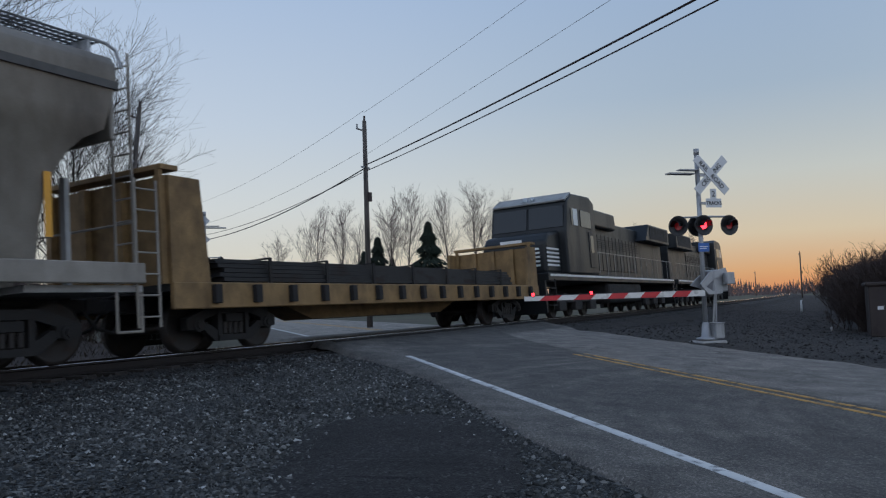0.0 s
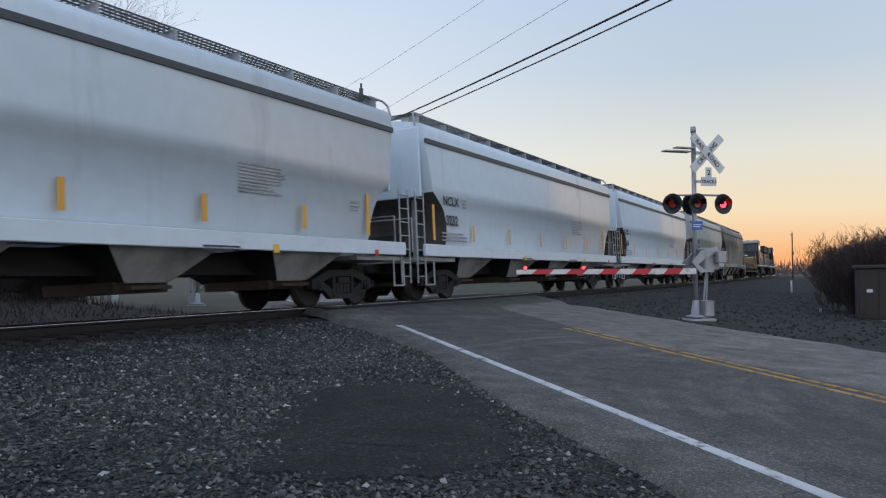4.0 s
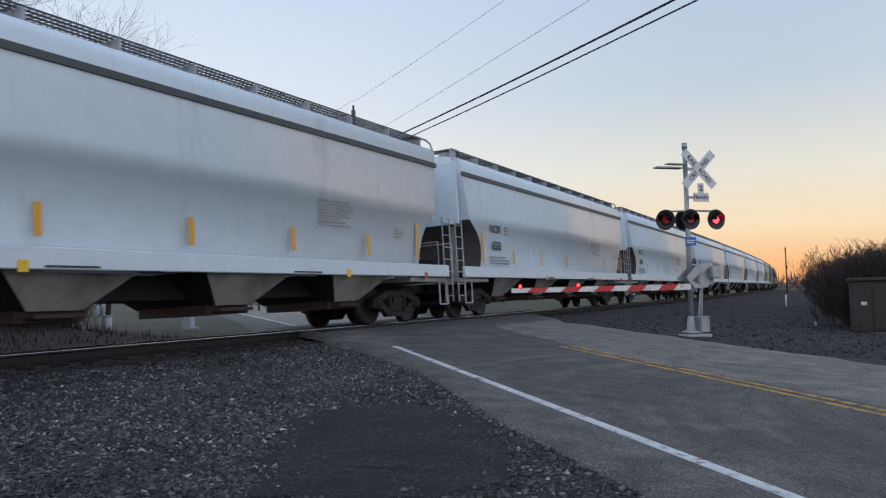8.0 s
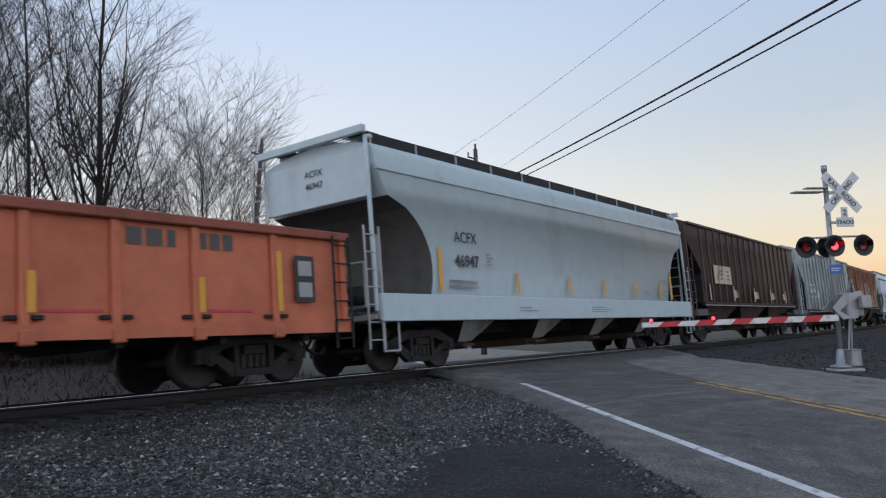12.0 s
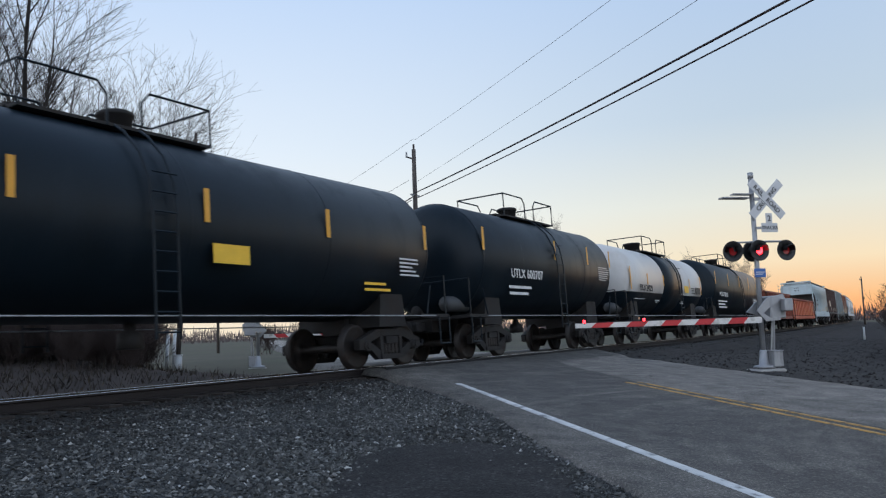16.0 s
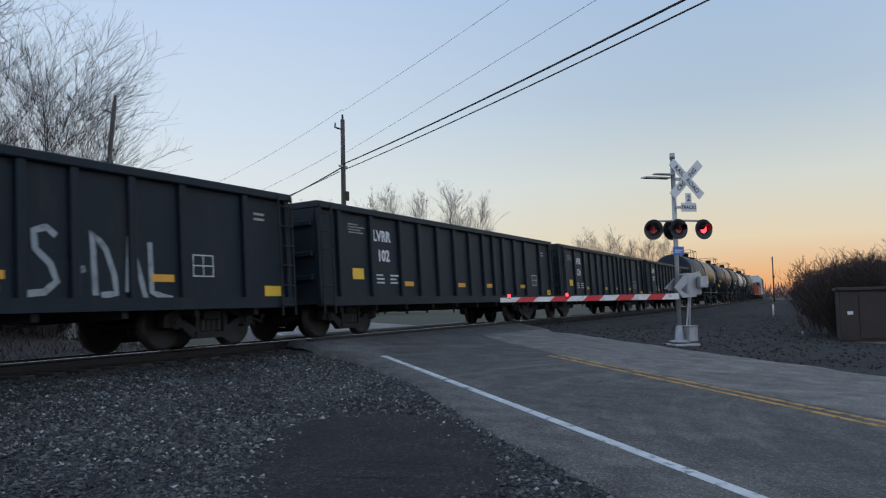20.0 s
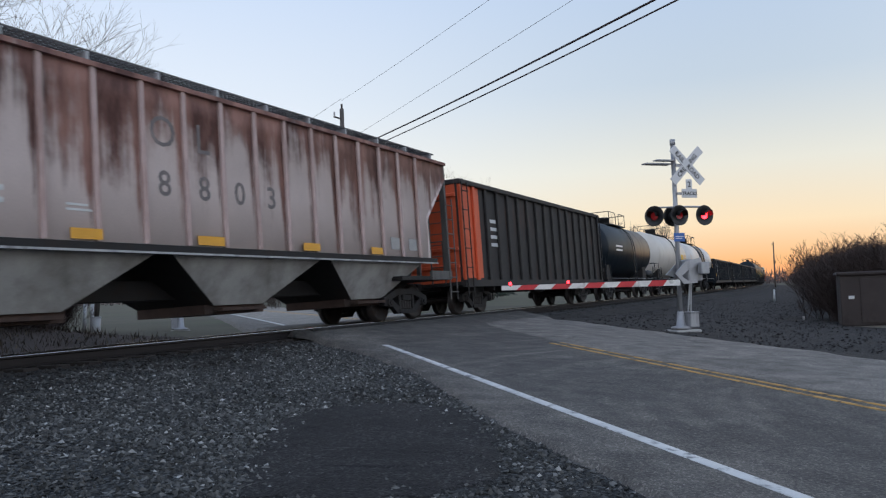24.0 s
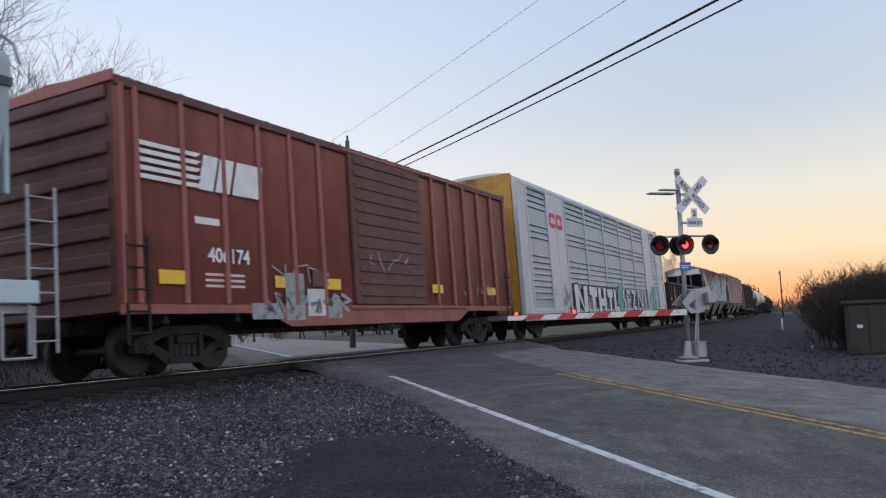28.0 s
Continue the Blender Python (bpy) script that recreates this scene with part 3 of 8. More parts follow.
stones("gravel", 105000, near_gravel, (0.009, 0.032), M["stone"], "loose grey crushed stones on the verge", 3)
stones("gravel", 6000, far_gravel, (0.015, 0.05), M["stonedark"], "loose dark crushed stones beyond the road", 4)
stones("ballast", 5000, left_ballast, (0.02, 0.05), M["stonedark"], "brown-black ballast stones along the track", 5)
stones("ballast", 9000, bed_ballast, (0.02, 0.05), M["stonedark"], "brown-black ballast stones between the ties", 6)

# dead weeds and leaves on the bank beyond the track
rs = np.random.RandomState(12)
vs, fs = [], []
for k in range(24000):
    x = -26 + 45 * rs.rand()
    c = 14.2 + 13 * rs.rand()
    if x > 17.5 - 0.2 * (c - 14):
        continue
    y = c + bend(x)
    z = ground_z(x, y)
    h = (0.05 + 0.26 * rs.rand() ** 2.5) * (0.5 + 0.5 * min(1.0, (c - 14) / 4))
    w = 0.008 + 0.022 * rs.rand()
    a = rs.rand() * 6.28
    dx, dy = math.cos(a), math.sin(a)
    lx, ly = rs.randn(2) * 0.5 * h
    i = len(vs)
    vs += [(x - w * dx, y - w * dy, z - 0.03), (x + w * dx, y + w * dy, z - 0.03), (x + lx, y + ly, z + h)]
    fs.append((i, i + 1, i + 2))
me = bpy.data.meshes.new("undergrowth")
me.from_pydata(vs, [], fs)
M["weed"] = stone_mat("dead_weeds", (0.020, 0.014, 0.010), (0.11, 0.085, 0.05))
me.materials.append(M["weed"])
tagged(new("undergrowth", me), "dead brown weeds and leaves on the bank beyond the track", "undergrowth", kind="stuff")

# the track: two rails, ties
CS, CC = math.sin(radians(CANT)), math.cos(radians(CANT))


def track_pt(s, off, up):
    """A point of the track's cross-section; the far side lies lower."""
    th = s / CURVE
    n = (-math.sin(th), math.cos(th))
    lat, z = off * CC + up * CS, -(off + 0.7525) * CS + up * CC
    return (s + n[0] * lat, TRACK + bend(s) + n[1] * lat, z)


track = tagged(thing("railway_track", "rusty steel rails with bright tops on dark wooden ties", "railway track"), kind="structure")
ss = spread((-700, -40, 20), (-40, 80, 4), (80, 700, 20))


def rail_run(name, off, prof, material, label):
    bm = bmesh.new()
    rows = [[bm.verts.new(track_pt(s, off + y, z)) for y, z in prof] for s in ss]
    for a, b in zip(rows, rows[1:]):
        for k in range(len(prof) - 1):
            bm.faces.new((a[k], b[k], b[k + 1], a[k + 1]))
    bmesh.ops.recalc_face_normals(bm, faces=bm.faces[:])
    return part(name, bm, material, track, label)


for off in (-0.7525, 0.7525):
    rail_run("rail", off, [(-0.035, -0.003), (-0.036, -0.035), (-0.009, -0.05), (-0.009, -0.145), (-0.07, -0.165), (-0.07, -0.175),
                           (0.07, -0.175), (0.07, -0.165), (0.009, -0.145), (0.009, -0.05), (0.036, -0.035), (0.035, -0.003)], M["rail"], "rusty steel rail")
    rail_run("rail_head", off, [(-0.0366, -0.009), (-0.035, -0.004), (-0.030, 0.0), (0.030, 0.0), (0.035, -0.004), (0.0366, -0.009)], M["railtop"], "polished rail head")
tie_me = bpy.data.meshes.new("tie")
tb = bevelled(boxes((-0.115, 0.115, -1.3, 1.3, -0.35, -0.178)), 0.012, 1)
tb.to_mesh(tie_me)
tb.free()
tie_me.materials.append(M["tie"])
k = 0
for i in range(-60, 230):
    s = i * 0.52
    x, y = s, TRACK + bend(s)
    if 3.2 < x * RS - y * RC < 11.0:
        continue
    k += 1
    if k > 295:
        break
    p0 = Vector(track_pt(s, 0, 0))
    place("tie", tie_me, track, Matrix.Translation(p0) @ pose(0, 0, 0, -CANT, 0, math.degrees(s / CURVE) + random.uniform(-1, 1)))

# rubber and timber crossing panels between and outside the rails
for a, b in ((-1.55, -0.83), (-0.68, 0.66), (0.83, 1.5)):
    bm = bmesh.new()
    n = 12
    # the panels follow the road's slanted run across the track
    def cell(u, off):
        s0 = (TRACK + off) + 2.6 / RC - 0.0
        s1 = (TRACK + off) + 11.1 / RC
        return track_pt(s0 + (s1 - s0) * u, off, -0.012 if abs(off) > 0.7 else -0.006)
    top = [[bm.verts.new(cell(i / n, o)) for o in (a, b)] for i in range(n + 1)]
    low = [[bm.verts.new(v.co - Vector((0, 0, 0.15))) for v in r] for r in top]
    for i in range(n):
        bm.faces.new((top[i][0], top[i + 1][0], top[i + 1][1], top[i][1]))
        for j in (0, 1):
            bm.faces.new((top[i][j], top[i + 1][j], low[i + 1][j], low[i][j]))
    for i in (0, n):
        bm.faces.new((top[i][0], top[i][1], low[i][1], low[i][0]))
    bmesh.ops.recalc_face_normals(bm, faces=bm.faces[:])
    part("crossing_panel", bm, M["patch"], track, "dark asphalt filling beside the rail")


# ---- crossing signal, poles, hut, trees ----
M["mast"] = mat("aluminium_mast", (0.36, 0.365, 0.375), 0.45, 0.5, var=0.12, fine=30, second=(0.3, 0.3, 0.3), amount=0.25, stretch=(4, 4, 1))
M["board"] = mat("white_sign_face", (0.62, 0.62, 0.62), 0.5, var=0.06)
M["armwhite"] = mat("white_gate_paint", (0.68, 0.66, 0.62), 0.5, second=(0.4, 0.38, 0.34), amount=0.2, stretch=(3, 3, 3))
M["lamplit"] = mat("lit_red_lens", (1.0, 0.02, 0.03), 0.3, emit=9.0, var=0, bump=0)
M["lampdim"] = mat("red_lens", (0.22, 0.01, 0.012), 0.2, emit=0.25, var=0, bump=0)
M["wood"] = mat("weathered_pole_wood", (0.10, 0.085, 0.075), 0.9, stretch=(8, 8, 0.4), second=(0.05, 0.045, 0.04), amount=0.5, bump=0.4)
M["wire"] = mat("dark_cable", (0.030, 0.018, 0.018), 0.6, var=0)
M["brush"] = mat("brown_brush_twigs", (0.062, 0.044, 0.038), 0.9, var=0.2, bump=0)
M["hut"] = mat("dark_brown_hut_paint", (0.036, 0.026, 0.023), 0.75, second=(0.026, 0.020, 0.018), amount=0.3, stretch=(1, 1, 0.5), bump=0.15)
M["concrete"] = mat("concrete", (0.34, 0.33, 0.31), 0.85, fine=30)
M["bark"] = mat("dark_bark", (0.034, 0.029, 0.027), 0.9, fine=12, bump=0.5)
M["twig"] = mat("bare_twigs", (0.032, 0.026, 0.024), 0.9, var=0.2, bump=0)
# paler than the near twigs: distance haze put into the colour
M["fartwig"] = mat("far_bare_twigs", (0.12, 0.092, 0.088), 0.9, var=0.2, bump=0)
M["needle"] = mat("dark_conifer_needles", (0.016, 0.026, 0.016), 0.9, var=0.4, bump=0)
M["palebox"] = mat("pale_plate", (0.55, 0.56, 0.55), 0.6)
M["signblue"] = mat("blue_notice_plate", (0.05, 0.14, 0.42), 0.5)


def at(az, d):
    """A place at d metres, az degrees to the right of the nearest signal."""
    a = radians(10.3 - az)
    return d * math.cos(a), d * math.sin(a)


BLINK = 1.22


def crossing_signal(base, far=False):
    """Mast with crossbuck, two lamp pairs, gate mechanism and arm. Own axes: -y faces the drivers, x to their right."""
    sig = thing("crossing_signal", "silver crossing signal with crossbuck, red lamps and lowered striped gate", "crossing signal", "signals of the crossing")
    H = 4.87
    part("mast", rods(0.06, ((0, 0, 0.1), (0, 0, H)), seg=14), M["mast"], sig, "round aluminium mast")
    part("mast_cap", rods(0.07, ((0, 0, H - 0.12), (0, 0, H + 0.03)), seg=14), M["mast"], sig)
    part("foundation", bevelled(boxes((-0.33, 0.40, -0.32, 0.30, -0.4, 0.0)), 0.03, 1), M["concrete"], sig)
    part("base_casting", lathe([(0.03, 0.26), (0.07, 0.25), (0.10, 0.12), (0.42, 0.09), (0.46, 0.07)], 20, "z"), M["mast"], sig)
    bx = part("junction_box", bevelled(boxes((0.10, 0.36, -0.28, -0.02, 0.05, 0.42)), 0.02, 1), M["mast"], sig, "small silver junction box")
    part("lid", bevelled(boxes((0.09, 0.37, -0.29, -0.01, 0.42, 0.45)), 0.008, 1), M["mast"], bx)
    # crossbuck
    for k, (ang, word) in enumerate(((45, "CROSSING"), (-45, "RAIL   ROAD"))):
        b = part("crossbuck_blade", bevelled(boxes((-0.62, 0.62, -0.008, 0.008, -0.115, 0.115)), 0.004, 1), M["board"], sig, "white crossbuck blade with black letters")
        b.matrix_basis = pose(0.30, -0.14 - 0.02 * k, H - 0.66, 0, -ang, 0)
        t = place("lettering", text_mesh(word, 0.165, M["black"], 0.015), b, pose(0, -0.012, -0.058, 90, 0, 0))
    part("crossbuck_bracket", boxes((-0.02, 0.32, -0.13, -0.09, H - 0.70, H - 0.62)), M["mast"], sig)
    tr = part("track_count_sign", bevelled(boxes((0.10, 0.56, -0.16, -0.145, H - 1.50, H - 1.27), (0.24, 0.42, -0.16, -0.145, H - 1.27, H - 1.02)), 0.003, 1), M["board"], sig, "white sign giving the number of tracks")
    place("lettering", text_mesh("TRACKS", 0.125, M["black"], 0.01), tr, pose(0.33, -0.165, H - 1.43, 90, 0, 0))
    place("lettering", text_mesh("2", 0.20, M["black"], 0.01), tr, pose(0.33, -0.165, H - 1.22, 90, 0, 0))
    part("sign_bracket", boxes((-0.02, 0.35, -0.145, -0.09, H - 1.42, H - 1.36)), M["mast"], sig)
    # flat finial boards seen edge-on
    part("side_board", boxes((-0.80, -0.05, 0.0, 0.24, H - 0.62, H - 0.585), (-0.55, 0.0, -0.10, 0.10, H - 0.54, H - 0.51)), M["mast"], sig, "flat boards seen edge-on")
    # lamp pairs
    z = H - 1.95
    arm = part("lamp_arm", rods(0.028, ((-0.12, -0.1, z + 0.22), (0.78, -0.1, z + 0.22)), ((-0.02, 0, z + 0.22), (0, -0.1, z + 0.22))), M["mast"], sig, "pipe arm carrying the lamps")
    lamps = []

    def lamp(x, y, turn, lit):
        m = pose(x, y, z, 0, 0, turn)
        bg = lathe([(-0.005, 0.262), (0.008, 0.262), (0.012, 0.255), (0.012, 0.11), (0.005, 0.105), (-0.005, 0.105), (-0.005, 0.262)], 32, "y", first=False, last=False)
        o = part("lamp", bg, M["black"], sig, "round black lamp background")
        o.matrix_basis = m
        part("housing", lathe([(0.01, 0.135), (0.17, 0.125), (0.20, 0.08)], 20, "y", first=False), M["black"], o)
        hood = bmesh.new()
        rows = []
        for i in range(13):
            a = math.pi * (-0.05 + 1.1 * i / 12)
            ln = 0.30 - 0.10 * abs(math.cos(a))
            rows.append([hood.verts.new((0.118 * math.cos(a), yy, 0.118 * math.sin(a))) for yy in (0.0, -ln)])
        for a, b in zip(rows, rows[1:]):
            hood.faces.new((a[0], a[1], b[1], b[0]))
        bmesh.ops.solidify(hood, geom=hood.faces[:], thickness=0.004)
        part("hood", hood, M["black"], o)
        part("hanger", rods(0.02, ((0, 0.06, 0.1), (0, 0.06, 0.24))), M["mast"], o)
        # two-sided lamp insert that swings round in its housing to flash
        face = bmesh.new()
        ring = [(0.100 * math.cos(2 * math.pi * i / 24), 0.100 * math.sin(2 * math.pi * i / 24)) for i in range(24)]
        f = [face.verts.new((a, -0.012, b)) for a, b in ring]
        g = [face.verts.new((a, 0.012, b)) for a, b in ring]
        face.faces.new(f)
        face.faces.new(g[::-1]).material_index = 1
        for i in range(24):
            face.faces.new((f[i], g[i], g[(i + 1) % 24], f[(i + 1) % 24])).material_index = 1
        bmesh.ops.recalc_face_normals(face, faces=face.faces[:])
        ins = part("lamp_insert", face, M["lamplit"], o, "red lamp insert, lit on one face")
        ins.data.materials.append(M["lampdim"])
        ins.location = (0, 0.03, 0)
        return ins
    left = lamp(0.02, -0.13, 0, True)
    right = lamp(0.78, -0.13, 0, False)
    # second pair for the other approach
    l2 = lamp(-0.58, 0.10, -58, True)
    l3 = lamp(0.0, 0.16, 180, False)
    part("lamp_arm", rods(0.026, ((0, 0, z + 0.22), (-0.58, 0.14, z + 0.22)), ((0, 0, z + 0.22), (0.0, 0.22, z + 0.22))), M["mast"], sig)
    l2.matrix_basis = pose(0, 0.03, 0, 0, 0, 180)
    l3.matrix_basis = pose(0, 0.03, 0, 0, 0, 180)
    part("notice_plate", bevelled(boxes((-0.14, 0.18, -0.085, -0.07, H - 2.62, H - 2.40)), 0.004, 1), M["signblue"], sig, "small blue notice plate")
    part("notice_bars", boxes((-0.10, 0.14, -0.088, -0.085, H - 2.50, H - 2.48), (-0.10, 0.10, -0.088, -0.085, H - 2.55, H - 2.53)), M["white"], sig)
    # gate mechanism
    zg = 1.20
    part("gate_mechanism", bevelled(boxes((0.08, 0.52, -0.30, 0.10, zg + 0.02, zg + 0.58)), 0.03, 1), M["mast"], sig, "silver gate mechanism box")
    gate = part("counterweight", prism(bmesh.new(), [(-0.34, zg + 0.22), (-0.05, zg + 0.52), (0.42, zg + 0.62), (0.45, zg + 0.50), (0.02, zg + 0.30), (-0.16, zg + 0.16), (0.02, zg + 0.04), (0.3, zg + 0.06), (0.3, zg - 0.02), (-0.1, zg - 0.04)], -0.36, -0.32), M["mast"], sig, "angled silver counterweight plate")
    part("support_plate", prism(bmesh.new(), [(-0.30, zg + 0.20), (0.0, zg + 0.46), (0.36, zg + 0.56), (0.36, zg + 0.46), (0.0, zg + 0.12)], 0.12, 0.16), M["mast"], gate)
    part("counterweight_block", bevelled(boxes((0.34, 0.58, -0.50, -0.32, zg + 0.2, zg + 0.5)), 0.02, 1), M["mast"], gate)
    part("brace", rods(0.022, ((0.16, -0.1, 0.44), (0.24, -0.12, zg + 0.02)), ((0.24, -0.1, 0.44), (0.28, -0.12, zg + 0.02))), M["mast"], sig)
    # the arm: tapered board in red and white pieces
    n, ln = 11, 4.85
    tip = -0.22 - ln
    for k in range(n):
        x1 = -0.22 - ln * k / n
        x0 = -0.22 - ln * (k + 1) / n
        h1, h0 = 0.075 - 0.022 * k / n, 0.075 - 0.022 * (k + 1) / n
        sl = 0.07
        q1 = 0 if k == 0 else sl
        q0 = 0 if k == n - 1 else sl
        part("arm_piece", prism(bmesh.new(), [(x0 - q0, zg - h0), (x1 - q1, zg - h1), (x1 + q1, zg + h1), (x0 + q0, zg + h0)], -0.36, -0.33), M["red"] if k % 2 == 1 else M["armwhite"], sig,
             "red reflective piece of the gate arm" if k % 2 == 1 else "white piece of the gate arm")
    for x in (tip + 0.22, tip + 1.72):
        hs = part("arm_lamp", bevelled(boxes((x - 0.03, x + 0.03, -0.375, -0.325, zg + 0.06, zg + 0.13)), 0.012, 1), M["lamplit"], sig, "small red lamp on the gate arm")
        part("lamp_foot", boxes((x - 0.02, x + 0.02, -0.37, -0.33, zg + 0.03, zg + 0.06)), M["black"], hs)
    part("arm_cable", path_rod(0.008, [(-0.3, -0.345, zg + 0.085), (tip + 0.25, -0.345, zg + 0.07)]), M["black"], sig)
    return sig, left, right


near_sig, LAMP_L, LAMP_R = crossing_signal(0)
near_sig.matrix_basis = pose(21.06, 3.83, -0.46, 0, 0, -44.7)
far_sig, FAR_L, FAR_R = crossing_signal(0, True)
far_sig.matrix_basis = pose(22.4, 22.3, -0.42, 0, 0, 135.3)


def flash(insert, lit_first):
    """Turns the lamp's insert by half a turn at each change."""
    rows, a = [], 0.0 if lit_first(0.0) else 180.0
    rows.append((0.0, pose(0, 0.03, 0, 0, 0, a)))
    k = -1
    while True:
        t = 0.87 + 0.61 * k
        k += 1
        if t < 0.1:
            continue
        if t > 27.8:
            break
        for i in range(4):
            rows.append((t + (i - 1) / 30, pose(0, 0.03, 0, 0, 0, a + 60 * i)))
        a += 180
    rows.append((28.0, pose(0, 0.03, 0, 0, 0, a)))
    walk(insert, rows)


def left_on(t):
    return ((t - 0.87) % BLINK) < BLINK / 2


# ---- poles and wires ----
def utility_pole(x, y, h, lean=(0, 0), label="weathered wooden utility pole with wires", r=0.15, arms=True):
    p = thing("utility_pole", label, "utility pole", "poles along the road")
    z = ground_z(x, y) - 0.3
    p.matrix_basis = pose(x, y, z, lean[0], lean[1], 0)
    part("pole", rod(bmesh.new(), (0, 0, 0), (0, 0, h + 0.3), r, 12, r * 0.68), M["wood"], p)
    if arms:
        part("insulator", rods(0.05, ((0, 0, h + 0.3), (0, 0, h + 0.55))), M["wire"], p)
        part("insulator_arm", rods(0.04, ((0.0, 0.0, h - 0.2), (-0.35, 0.25, h - 0.1))), M["wire"], p)
        part("insulator", rods(0.045, ((-0.32, 0.22, h - 0.12), (-0.32, 0.22, h + 0.12))), M["galv"], p)
        part("bracket", boxes((-0.35, 0.35, -0.04, 0.04, h - 2.05, h - 1.97)), M["galv"], p)
        part("guy_attachment", rods(0.02, ((0.1, 0, h - 4.4), (0.2, 0.1, 1.4))), M["wire"], p)
        part("cable_box", bevelled(boxes((-0.1, 0.1, -0.28, -0.14, h - 3.7, h - 3.25)), 0.02, 1), M["wire"], p)
    return p


PA = Vector((32.5, 21.6, 0))
DW = Vector((-0.625, -0.78, 0))
PB = PA + DW * 50
PC = Vector((54, 59, 0))
utility_pole(PA.x, PA.y, 10.2, (0.3, -0.5))
utility_pole(PB.x, PB.y, 10.45)
utility_pole(PC.x, PC.y, 10.2)
lx, ly = at(-40.0, 35)
utility_pole(lx, ly, 9.7, (3.0, 3.5), "leaning grey utility pole before bare trees", 0.13)
rx, ry = at(13.85, 21.4)
utility_pole(rx, ry, 4.95, (0, -0.4), "short cut-off grey wooden pole beside the hut", 0.10, arms=False)
fx, fy = at(6.1, 165)
utility_pole(fx, fy, 8.6, (0, 0), "distant thin utility pole beside the track", 0.16)
fx, fy = at(3.3, 260)
utility_pole(fx, fy, 7.5, (0, 0), "distant thin utility pole beside the track", 0.15)
fx, fy = at(-30.1, 75)
utility_pole(fx, fy, 5.3, (0, 0), "plain distant post beyond the crossing", 0.12, arms=False)


def wire(a, b, sag, r, label="dark overhead cable strung between poles"):
    a, b = Vector(a), Vector(b)
    n = 24
    pts = [a.lerp(b, i / n) - Vector((0, 0, 4 * sag * (i / n) * (1 - i / n))) for i in range(n + 1)]
    return tagged(part("overhead_wire", tube(r, pts, 6), M["wire"]), label, "cable", "wires between the poles")


def hang(p, q, z0, z1, sag, r, off=0.0):
    side = Vector((-(q - p).y, (q - p).x, 0)).normalized() * off
    wire((p.x + side.x, p.y + side.y, z0), (q.x + side.x, q.y + side.y, z1), sag, r)


hang(PA, PB, 7.58, 7.42, 0.41, 0.028, 0.0)
hang(PA, PB, 7.30, 7.16, 0.37, 0.020, 0.05)
hang(PA, PB, 10.20, 10.2, 0.45, 0.006, 0.0)
hang(PA, PB, 8.15, 8.75, 0.10, 0.006, 0.12)
hang(PA, PC, 7.45, 7.3, 1.15, 0.03)
hang(PA, PC, 7.2, 7.7, 0.95, 0.018, 0.2)
hang(PA, PC, 8.2, 8.4, 0.9, 0.008, 0.3)
hang(PA, PC, 10.3, 10.2, 0.9, 0.007)


# ---- hut and small posts ----
def relay_hut():
    h = thing("relay_hut", "dark brown steel relay hut with a flat lid", "hut")
    part("body", bevelled(boxes((-1.2, 1.2, -1.0, 1.0, 0.08, 1.62)), 0.02, 1), M["hut"], h)
    part("roof", bevelled(boxes((-1.28, 1.28, -1.08, 1.08, 1.62, 1.74)), 0.03, 1), M["hut"], h, "flat overhanging lid")
    part("plinth", boxes((-1.1, 1.1, -0.9, 0.9, -0.2, 0.08)), M["concrete"], h)
    d = part("door", bevelled(boxes((-1.235, -1.2, -0.45, 0.45, 0.16, 1.52)), 0.01, 1), M["hut"], h, "steel door")
    part("handle", boxes((-1.26, -1.235, -0.36, -0.28, 0.78, 0.9)), M["galv"], d, "pale handle")
    part("notice", boxes((-1.206, -1.2, 0.62, 0.78, 0.9, 1.0)), M["board"], h, "small pale plate")
    part("vent", boxes(*[(-0.5, 0.5, -1.02, -1.0, 1.3 + 0.05 * k, 1.33 + 0.05 * k) for k in range(4)]), M["hut"], h)
    return h


hx, hy = 28.9, -0.75
relay_hut().matrix_basis = pose(hx, hy, ground_z(hx, hy) + 0.0, 0, 0, 3)


def marker_post(x, y, h, r, material, label, lean=0.0, cap=True):
    p = thing("marker_post", label, "post")
    p.matrix_basis = pose(x, y, ground_z(x, y) - 0.05, 0, lean, 0)
    part("post", rods(r, ((0, 0, 0), (0, 0, h)), seg=10), material, p)
    if cap:
        part("cap", rods(r * 1.15, ((0, 0, h), (0, 0, h + 0.04)), seg=10), material, p)
    return p


M["postwhite"] = mat("white_plastic", (0.66, 0.67, 0.66), 0.5, var=0.08)
for az, d, h, lean in ((-40.6, 27.4, 1.15, 4), (-40.15, 27.4, 1.35, 3)):
    x, y = at(az, d)
    marker_post(x, y, h, 0.055, M["postwhite"], "white plastic marker post beyond the track", lean)
x, y = at(-39.85, 26.5)
marker_post(x, y, 0.5, 0.12, M["postwhite"], "short pale pedestal beyond the track", 1)
x, y = at(6.0, 60)
marker_post(x, y, 0.85, 0.06, M["postwhite"], "white marker post beside the far track", 2)
for az, d in ((7.7, 33),):
    x, y = at(az, d)
    marker_post(x, y, 0.2, 0.045, M["concrete"], "low white stub in the grass", 0, False)


